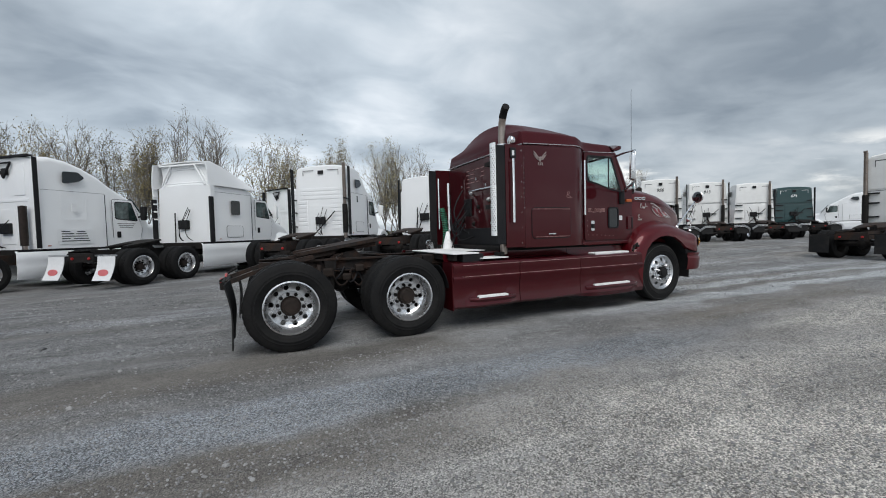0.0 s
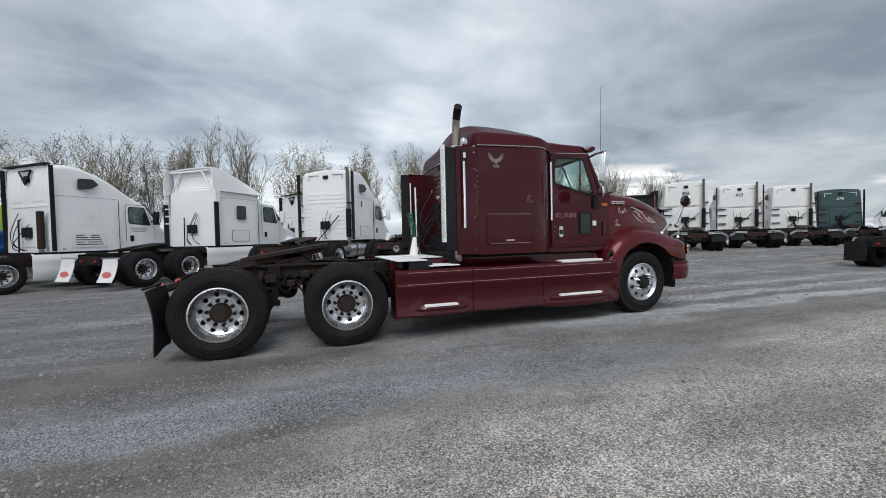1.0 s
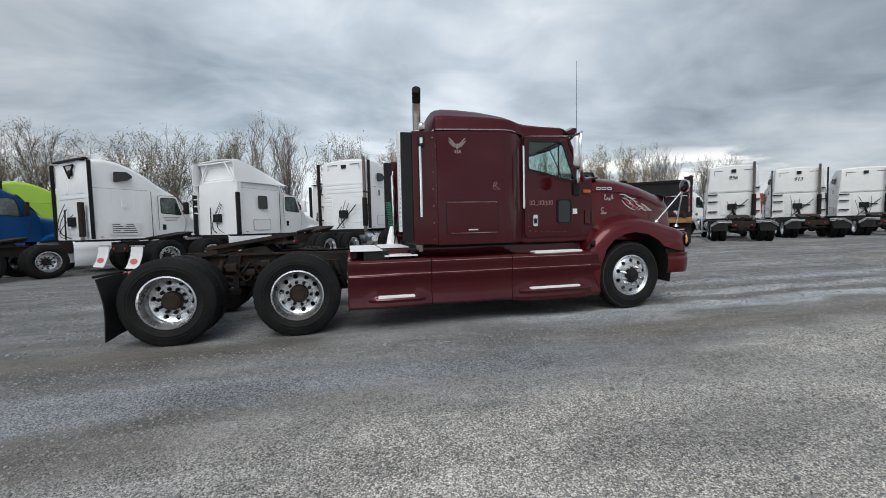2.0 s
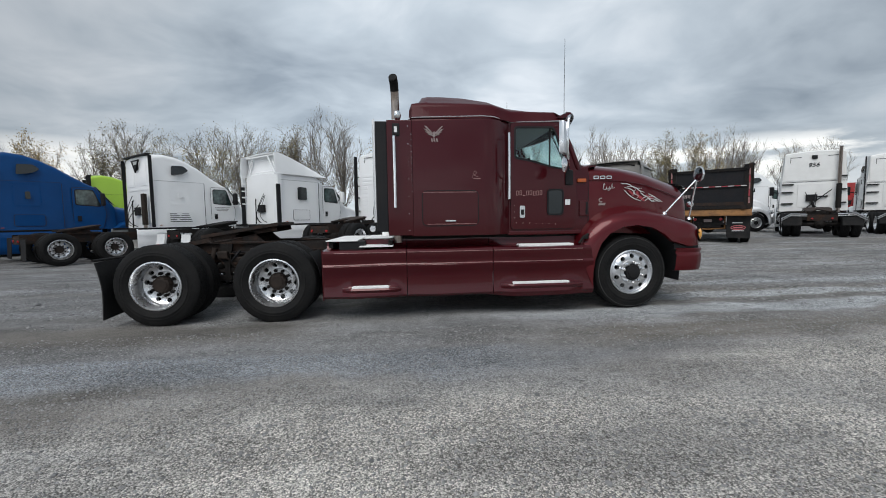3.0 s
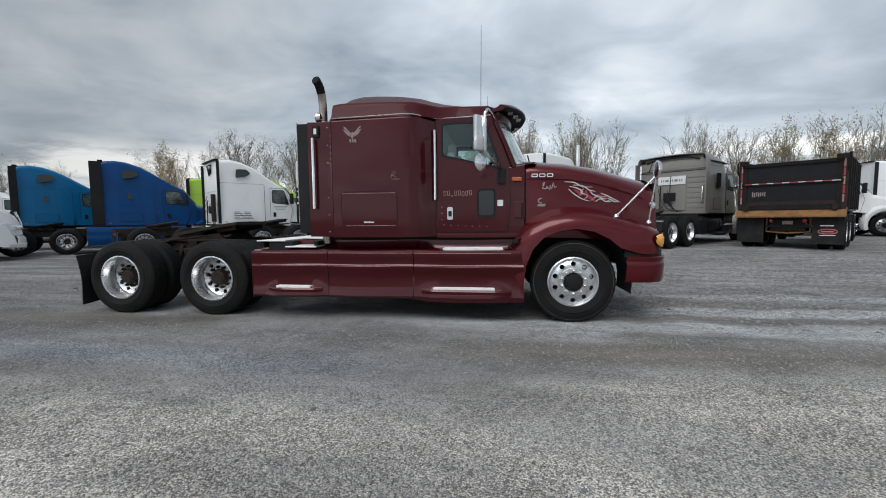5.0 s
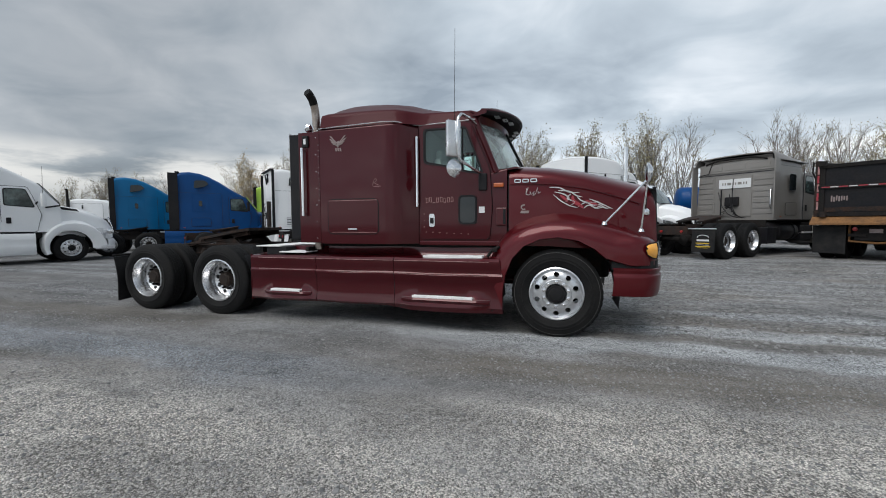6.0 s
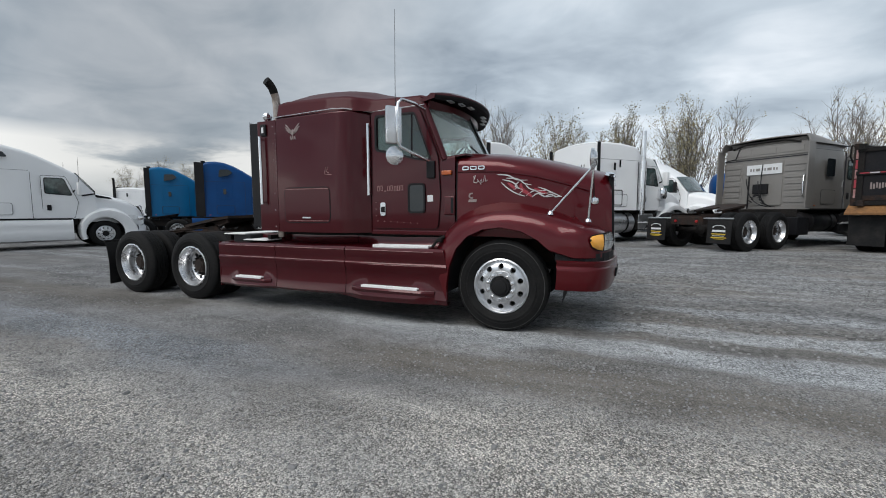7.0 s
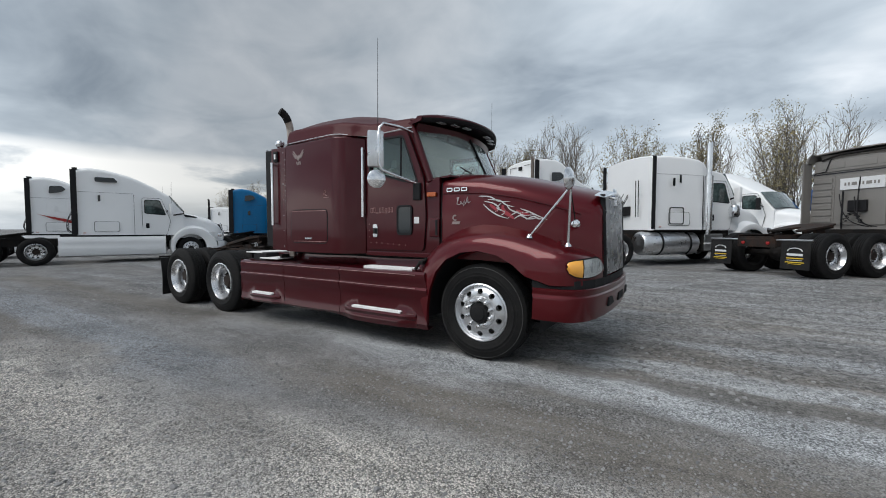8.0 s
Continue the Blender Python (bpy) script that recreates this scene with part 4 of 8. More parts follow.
def fairing(s):
    """Side fairing with moulded ribs and step pockets; s -1 right, +1 left."""
    prof = [(0.26, 1.10), (0.24, 1.19), (0.30, 1.215), (0.355, 1.205), (0.42, 1.195), (0.52, 1.195), (0.60, 1.20), (0.655, 1.222), (0.675, 1.222),
            (0.70, 1.205), (0.76, 1.205), (0.80, 1.218), (0.845, 1.215), (0.872, 1.19), (0.882, 1.14), (0.885, 1.02), (0.89, 0.92), (0.93, 0.90), (0.99, 0.895)]
    bounds = [1.985, 3.03, 4.14, 5.47]
    for a, c in zip(bounds, bounds[1:]):
        xs = np.linspace(a + 0.004, c - 0.004, 22)
        rows = []
        for x in xs:
            row = []
            for z, y in prof:
                yy = y
                # pressed pocket over each step, and the fairing swelling out below it
                for p0, p1, deep in ((2.18, 2.98, 0.010), (4.22, 5.30, 0.014)):
                    if p0 < x < p1:
                        e = min(1, (x - p0) / 0.16, (p1 - x) / 0.16)
                        if 0.44 < z < 0.62:
                            yy -= deep * e * min(1, (0.64 - z) / 0.10)
                        if z < 0.40:
                            yy += 0.045 * e
                low = 0.03 * max(0, min(1, (4.3 - x) / 0.3)) if z < 0.27 else 0
                # the front edge sweeps up to the wheel arch, the back edge leans
                xx = x
                if x > 5.1:
                    xx = x - 0.16 * max(0, (z - 0.66)) * (x - 5.1) / 0.3 + 0.02
                row.append((xx, s * yy, z + low + 0.004 * math.sin(x * 5)))
            rows.append(row)
        f = part("side_fairing", sheet(bmesh.new(), rows, 0.02, (0, -s, 0)), MAROON_LOW, TRUCK, smooth=32)
        for z in (0.842, 0.690):
            part("pinstripe", block(a + 0.14 if a < 2.5 else a + 0.01, c - 0.01 if c < 5 else c - 0.14, min(s * 1.2185, s * 1.2235), max(s * 1.2185, s * 1.2235), z - 0.003, z + 0.003), STRIPE, f)
        studs("rivet", STEEL, f, 0.008, s * 0.008, [(a + 0.1 + (c - a - 0.2) * k / 5, s * 1.226, 0.285) for k in range(6)])
    # end cap against the drive wheels
    bm = bmesh.new()
    slab(bm, 1.975, 1.99, min(s * 0.9, s * 1.2), max(s * 0.9, s * 1.2), 0.25, 0.88)
    part("end_panel", bm, MAROON_LOW, TRUCK)
    # bright step plates
    for x0, x1, y0, z, dz in ((2.34, 2.80, 1.16, 0.405, 0.05), (4.39, 5.14, 1.15, 0.405, 0.06), (4.50, 5.24, 0.99, 0.885, 0.05)):
        bm = bmesh.new()
        y1 = y0 + 0.095 + (0.06 if z > 0.6 else 0)
        slab(bm, x0, x1, min(s * y0, s * y1), max(s * y0, s * y1), z, z + 0.014, 0.003)
        for k in range(5 if z < 0.6 else 8):
            yy = y0 + 0.012 + 0.019 * k
            slab(bm, x0 + 0.01, x1 - 0.01, min(s * yy, s * (yy + 0.009)), max(s * yy, s * (yy + 0.009)), z + 0.014, z + 0.020)
        slab(bm, x0, x1, min(s * (y1 - 0.006), s * (y1 + 0.004)), max(s * (y1 - 0.006), s * (y1 + 0.004)), z - 0.032, z + 0.018, 0.004)
        part("step_plate", bm, PLATE, TRUCK, "white ribbed metal step plate")
    # dented housing round the lower steps
    for x0, x1 in ((2.22, 2.95), (4.24, 5.34)):
        bm = bmesh.new()
        rows = []
        for i in range(15):
            x = x0 + (x1 - x0) * i / 14
            e = min(1, (x - x0) / 0.12, (x1 - x) / 0.12)
            rows.append([(x, s * 1.18, 0.402), (x, s * (1.215 + 0.045 * e), 0.398), (x, s * (1.222 + 0.05 * e), 0.375), (x, s * (1.212 + 0.042 * e), 0.34), (x, s * 1.2, 0.325)])
        part("step_housing", sheet(bm, rows, 0.012, (0, -s, 0)), MAROON_LOW, TRUCK, smooth=40)


for side in (-1, 1):
    fairing(side)


def deck():
    """White tread plates behind the sleeper, a black tray beside them."""
    part("deck_plate", block(2.02, 2.42, -1.14, 0.45, 0.985, 1.0, bevel=0.004), PLATE, TRUCK, "worn white metal deck plate")
    part("deck_plate", block(2.44, 2.86, -1.17, -0.62, 0.93, 0.945, bevel=0.004, m=pose(0, 0, 0, 1.0, 0, 0)), PLATE, TRUCK, "worn white metal deck plate")
    part("deck_plate", block(2.44, 2.84, -0.58, 0.5, 0.99, 1.003, bevel=0.004), PLATE, TRUCK, "worn white metal deck plate")
    part("battery_tray", block(2.18, 2.50, -1.12, -0.86, 0.86, 0.985, bevel=0.015), BLACK, TRUCK)
    bm = bmesh.new()
    for x in (2.05, 2.8):
        slab(bm, x, x + 0.05, -1.1, 1.1, 0.90, 0.985)
    part("deck_support", bm, STEEL, TRUCK)
    # dark understructure below the sleeper
    part("cab_floor", block(2.9, 5.4, -0.88, 0.88, 0.92, 1.06, bevel=0.02), STEEL, TRUCK)
    bm = bmesh.new()
    lathe(bm, [(0.0001, 2.15), (0.24, 2.17), (0.31, 2.24), (0.31, 3.75), (0.24, 3.82), (0.0001, 3.84)], 24, "X", at=(0, -0.82, 0.56))
    part("fuel_tank", bm, STEEL, TRUCK, smooth=40)
    bm = bmesh.new()
    lathe(bm, [(0.0001, 2.15), (0.24, 2.17), (0.31, 2.24), (0.31, 3.75), (0.24, 3.82), (0.0001, 3.84)], 24, "X", at=(0, 0.82, 0.56))
    part("fuel_tank", bm, STEEL, TRUCK, smooth=40)
    part("engine", block(5.3, 6.7, -0.38, 0.38, 0.6, 1.45, bevel=0.05), STEEL, TRUCK)


deck()


def sleeper():
    n = 8
    secs = []
    # (x, half width, roof height at edge, corner radius)
    for x, hw, zt in ((3.10, 1.19, 2.48), (3.125, 1.20, 2.50), (3.13, 1.218, 2.505), (4.02, 1.22, 2.52), (4.14, 1.205, 2.52), (4.24, 1.15, 2.52), (4.33, 1.06, 2.51), (4.40, 1.00, 2.50)):
        secs.append(at_x(x, arch(hw, hw, 1.04, zt, 0.03, 0.01)))
    body = part("sleeper_body", loft(bmesh.new(), secs), MAROON, TRUCK, smooth=30)
    # roof cap: leaning sides, raised crown, falling forward on to the cab roof
    secs = []
    for x, hb, ht, zt, cr in ((3.10, 1.17, 1.13, 2.63, 0.03), (3.13, 1.20, 1.165, 2.70, 0.06), (3.22, 1.205, 1.17, 2.712, 0.15), (3.28, 1.205, 1.17, 2.714, 0.29), (3.36, 1.205, 1.17, 2.714, 0.315), (3.55, 1.205, 1.17, 2.714, 0.315),
                              (3.85, 1.205, 1.165, 2.712, 0.295), (4.15, 1.195, 1.15, 2.70, 0.25), (4.30, 1.12, 1.07, 2.685, 0.22), (4.44, 1.01, 0.97, 2.675, 0.20), (4.75, 0.99, 0.95, 2.67, 0.125), (5.05, 0.97, 0.93, 2.67, 0.06), (5.16, 0.95, 0.89, 2.64, 0.02)):
        secs.append(at_x(x, arch(hb, ht, 2.505, zt + cr, 0.07, cr, m=14)))
    part("roof_cap", loft(bmesh.new(), secs), MAROON_ROOF, TRUCK, "maroon moulded roof with a raised crown", smooth=38)
    for s in (-1, 1):
        pts = [(3.12, s * 1.222, 2.503), (3.4, s * 1.224, 2.512), (4.02, s * 1.224, 2.528), (4.16, s * 1.20, 2.525), (4.32, s * 1.08, 2.512), (4.42, s * 1.0, 2.505), (4.8, s * 0.995, 2.515), (5.12, s * 0.985, 2.53)]
        part("rain_trim", tube(bmesh.new(), pts, 0.0065, 6), ALU, TRUCK, smooth=50)
    part("rain_trim", tube(bmesh.new(), [(3.095, -1.2, 2.495), (3.092, 0, 2.505), (3.095, 1.2, 2.495)], 0.010, 6), ALU, TRUCK, smooth=50)
    for s in (-1, 1):
        y = s * 1.2205
        hatch = part("luggage_door", plate(bmesh.new(), round_rect(3.245, 3.945, 1.17, 1.60, 0.06), y if s > 0 else y, 0.006 if s < 0 else -0.006), MAROON, TRUCK)
        part("seal", outline(bmesh.new(), round_rect(3.235, 3.955, 1.16, 1.61, 0.07), y, 0.003 if s < 0 else -0.003, 0.012), BLACK, hatch)
        part("latch", block(3.53, 3.66, min(y, y + s * 0.018), max(y, y + s * 0.018), 1.215, 1.235, bevel=0.004), CHROME, hatch, "chrome latch")
        for x0, z in ((3.255, 1.583), (3.30, 1.183)):
            part("scuff_line", block(x0, 3.93, min(y, y + s * 0.0085), max(y, y + s * 0.0085), z, z + 0.006), STRIPE, hatch)
        # dotted line of screws down the panel and along its rear edge
        studs("screw", ALU, body, 0.005, s * 0.006, [(3.115, y, 2.30 - 0.07 * k) for k in range(11)])
        studs("screw", ALU, body, 0.006, s * 0.006, [(3.075, s * 1.2195, 2.40 - 0.215 * k) for k in range(7)])
        # grab rails
        for x, yy, z0, z1, st in ((2.905, s * 1.275, 1.40, 2.27, 1.22), (4.395, s * 1.045, 1.50, 2.36, 0.99)):
            bm = bmesh.new()
            tube(bm, [(x, yy, z0), (x + 0.003, yy, (z0 + z1) / 2), (x, yy, z1)], 0.019, 10)
            for z in (z0 + 0.03, z1 - 0.03):
                tube(bm, [(x, s * st, z), (x, yy, z)], 0.014, 8)
            part("grab_rail", bm, CHROME, TRUCK, "polished grab rail", smooth=40)
        # black rubber-edged extenders standing behind the sleeper
        bm = bmesh.new()
        slab(bm, 2.675, 2.815, min(s * 1.18, s * 1.215), max(s * 1.175, s * 1.215), 1.10, 2.46, 0.012)
        part("side_extender", bm, BLACK, TRUCK, "black rubber-edged side extender")
        bm = bmesh.new()
        slab(bm, 2.815, 3.127, min(s * 1.185, s * 1.2195), max(s * 1.185, s * 1.2195), 1.05, 2.475, 0.006)
        part("extender_panel", bm, MAROON, TRUCK)
    # script badge on the flank, a plain raised monogram
    bm = bmesh.new()
    badge = [(3.865, 1.755), (3.88, 1.80), (3.895, 1.85), (3.92, 1.862), (3.94, 1.84), (3.92, 1.81), (3.89, 1.80), (3.93, 1.775), (3.96, 1.765)]
    tube(bm, [(3.915 + (x - 3.915) * 0.8, -1.222, 1.80 + (z - 1.80) * 0.8) for x, z in badge], 0.0028, 6)
    slab(bm, 3.885, 3.985, -1.2245, -1.2205, 1.750, 1.755)
    part("script_badge", bm, STRIPE, TRUCK)
    # bird decal: wings, body and tail as cut shapes
    bm = bmesh.new()

    def ex(u, v):
        return (3.40 + 0.125 * u, 2.305 + 0.105 * v)

    for g in (1, -1):
        for (ax, az, bx, bz, w) in ((0.15, 0.05, 0.95, 0.95, 0.15), (0.20, -0.05, 1.0, 0.62, 0.13), (0.18, -0.15, 0.85, 0.28, 0.12), (0.14, -0.2, 0.62, -0.02, 0.11)):
            d = Vector((bx - ax, bz - az)).normalized()
            nrm = Vector((-d.y, d.x)) * w
            quad = [(ax - nrm.x * 0.5, az - nrm.y * 0.5), (bx, bz), (bx - d.x * 0.2 + nrm.x * 0.8, bz - d.y * 0.2 + nrm.y * 0.8), (ax + nrm.x * 0.5, az + nrm.y * 0.5)]
            plate(bm, [ex(g * u, v) for u, v in quad], -1.2205, 0.003)
    plate(bm, [ex(u, v) for u, v in ((-0.12, 0.1), (0.0, 0.32), (0.14, 0.2), (0.12, -0.3), (0.0, -0.5), (-0.12, -0.3))], -1.2205, 0.004)
    for u in (-0.3, -0.05, 0.2):
        plate(bm, [ex(u, -0.5), ex(u + 0.14, -0.52), ex(u + 0.2, -0.95), ex(u + 0.02, -0.85)], -1.2205, 0.003)
    part("bird_decal", bm, BIRD, TRUCK, "silver outlined bird decal")
    # rear wall: bright rail, hose posts, plates
    part("rear_rail", tube(bmesh.new(), [(3.07, -1.0, 1.985), (3.07, 0.35, 1.985)], 0.016, 8), CHROME, TRUCK, smooth=40)
    for y, z in ((-0.30, 1.80), (0.05, 1.70), (-0.55, 1.45), (0.22, 1.42), (0.30, 1.95), (0.62, 1.48)):
        bm = bmesh.new()
        lathe(bm, [(0.035, 0), (0.035, -0.03), (0.02, -0.05), (0.0001, -0.05)], 12, "X", at=(3.108, y, z))
        part("rear_fitting", bm, ALU if z > 1.75 else STEEL, TRUCK, smooth=40)
    bm = bmesh.new()
    rng = random.Random(3)
    for k in range(5):
        for j in range(4):
            if rng.random() < 0.7:
                y = -0.15 + 0.17 * j
                slab(bm, 3.095, 3.1, y, y + 0.06 + 0.08 * rng.random(), 2.34 - 0.07 * k, 2.352 - 0.07 * k)
    part("faint_lettering", bm, STRIPE, TRUCK)


sleeper()


def hoses():
    """Pole, coiled green hose, black loops between sleeper and frame."""
    part("hose_post", tube(bmesh.new(), [(2.72, 0.52, 1.0), (2.76, 0.50, 1.3), (2.75, 0.50, 2.14)], 0.022, 8), CHROME, TRUCK, smooth=40)
    bm = bmesh.new()
    lathe(bm, [(0.10, 1.0), (0.085, 1.08), (0.035, 1.28), (0.02, 1.3)], 14, "Z", at=(2.72, 0.50, 0))
    part("grab_rail", tube(bmesh.new(), [(2.83, 1.10, 1.35), (2.83, 1.10, 2.30)], 0.016, 8), CHROME, TRUCK, smooth=40)
    part("post_boot", bm, PLATE, TRUCK, smooth=40)
    pts = []
    for i in range(190):
        t = i / 189
        a = i * 0.55
        pts.append((2.70 + 0.05 * math.cos(a) + 0.05 * t, 0.70 + 0.05 * math.sin(a) - 0.10 * math.sin(t * 3), 1.72 - 0.66 * t))
    part("coiled_hose", tube(bmesh.new(), pts, 0.010, 5), HOSE, TRUCK, "coiled green air hose", smooth=60)
    for k, (y0, y1, sag) in enumerate(((0.55, 0.15, 0.35), (0.60, 0.30, 0.5), (0.66, 0.0, 0.42))):
        pts = [(2.80 - 0.05 * math.sin(math.pi * i / 14), y0 + (y1 - y0) * i / 14, 1.95 - 0.55 * i / 14 - sag * math.sin(math.pi * i / 14)) for i in range(15)]
        part("air_hose", tube(bmesh.new(), pts, 0.013, 6), BLACK, TRUCK, smooth=60)
    pts = [(2.75, 0.75 - 0.5 * i / 14, 1.25 - 0.28 * math.sin(math.pi * i / 14)) for i in range(15)]
    part("air_hose", tube(bmesh.new(), pts, 0.013, 6), BLACK, TRUCK, smooth=60)
    for k, (ya, yb, za, zb, sag) in enumerate(((0.36, 0.62, 1.80, 1.52, 0.30), (0.30, 0.58, 1.66, 1.40, 0.22), (0.42, 0.10, 1.55, 1.20, 0.20), (0.48, 0.30, 2.02, 1.25, 0.05))):
        pts = [(3.02 - 0.22 * math.sin(math.pi * i / 16), ya + (yb - ya) * i / 16, za + (zb - za) * i / 16 - sag * math.sin(math.pi * i / 16)) for i in range(17)]
        part("air_hose", tube(bmesh.new(), pts, 0.014, 6), BLACK, TRUCK, smooth=60)
    part("connector_board", block(3.06, 3.10, 0.28, 0.52, 1.56, 1.86, bevel=0.012), BLACK, TRUCK)
    part("lower_shield", block(3.075, 3.098, -0.85, 0.85, 1.06, 1.34, bevel=0.01), BLACK, TRUCK)
    for y, z in ((-0.2, 2.05), (0.02, 1.62), (-0.62, 1.62), (0.66, 2.1), (-0.35, 1.42), (0.12, 2.18)):
        part("rivet_patch", block(3.088, 3.099, y - 0.012, y + 0.012, z - 0.02, z + 0.02, bevel=0.003), ALU, TRUCK)
    bm = bmesh.new()
    lathe(bm, [(0.05, 0), (0.055, 0.03), (0.03, 0.05), (0.0001, 0.05)], 14, "Y", at=(2.45, 0.72, 1.10))
    part("glad_hand", bm, CHROME, TRUCK, smooth=40)


hoses()


def stack():
    """Exhaust with a perforated heat shield and a curved chrome tip."""
    x, y = 2.925, -0.97
    pts = [(x, y, 0.95), (x, y, 2.6), (x, y - 0.004, 2.74), (x - 0.002, y - 0.018, 2.83), (x - 0.004, y - 0.04, 2.89)]
    part("stack_pipe", tube(bmesh.new(), pts, 0.052, 18), HEATED, TRUCK, "heat-stained chrome exhaust pipe", smooth=50)
    pts = [(x - 0.004, y - 0.038, 2.885), (x - 0.007, y - 0.065, 2.94), (x - 0.012, y - 0.10, 2.98), (x - 0.018, y - 0.14, 3.01), (x - 0.020, y - 0.155, 3.017)]
    part("stack_tip", tube(bmesh.new(), pts, 0.054, 18), STEEL, TRUCK, "sooty black pipe mouth", smooth=50)
    pts = [(x - 0.0195, y - 0.152, 3.016), (x - 0.021, y - 0.159, 3.019)]
    part("pipe_bore", tube(bmesh.new(), pts, 0.045, 18), DARK, TRUCK)
    bm = bmesh.new()
    lathe(bm, [(0.085, 2.40), (0.085, 2.52), (0.066, 2.53)], 20, "Z", at=(x, y, 0))
    part("stack_clamp", bm, ALU, TRUCK, smooth=40)
    muffler = bmesh.new()
    lathe(muffler, [(0.07, 1.10), (0.105, 1.14), (0.105, 2.42), (0.07, 2.46)], 24, "Z", at=(x, y, 0))
    part("muffler", muffler, STEEL, TRUCK, smooth=40)
    # perforated bowed shield behind the pipe, its slots as real openings
    bm = bmesh.new()
    cols, rws = 13, 44
    for i in range(cols):
        for j in range(rws):
            p = []
            for u, v in ((i, j), (i + 1, j), (i + 1, j + 1), (i, j + 1)):
                f = u / cols
                p.append(Vector((2.668 - 0.035 * math.sin(math.pi * f), -1.208 + 0.15 * f, 1.22 + 1.27 * v / rws)))
            if 0 < i < cols - 1 and 1 < j < rws - 2 and (i + j) % 2:
                c = sum(p, Vector()) / 4
                q = [c + (v - c) * 0.62 for v in p]
                vo, vi = [bm.verts.new(v) for v in p], [bm.verts.new(v) for v in q]
                for k in range(4):
                    bm.faces.new((vo[k], vo[(k + 1) % 4], vi[(k + 1) % 4], vi[k]))
            else:
                bm.faces.new([bm.verts.new(v) for v in p])
    bmesh.ops.remove_doubles(bm, verts=bm.verts, dist=0.0005)
    part("heat_shield", bm, BOWL, TRUCK, "perforated chrome heat shield", smooth=40)
    part("stack_bracket", block(2.67, 3.12, -1.08, -0.90, 1.6, 1.66), STEEL, TRUCK)
    part("stack_bracket", block(2.67, 3.12, -1.08, -0.90, 2.2, 2.26), STEEL, TRUCK)
    # small boxed lamp at the head of the extender
    lamp_box = part("lamp_box", block(2.885, 2.975, -1.245, -1.218, 2.28, 2.43, bevel=0.012), BLACK, TRUCK)
    part("lamp_label", block(2.91, 2.945, -1.2475, -1.245, 2.32, 2.39), PAPER, lamp_box)
    # work light by the pipe and a small lamp below
    for z, r in ((2.54, 0.062), (1.13, 0.04)):
        bm = bmesh.new()
        lathe(bm, [(0.0001, 0.07), (r * 0.8, 0.055), (r, 0.02), (r, 0.0), (r * 0.85, -0.012), (0.0001, -0.018)], 18, "X", at=(2.93, -1.17, z))
        part("work_light", bm, CHROME, TRUCK, "round chrome work light", smooth=40)


stack()


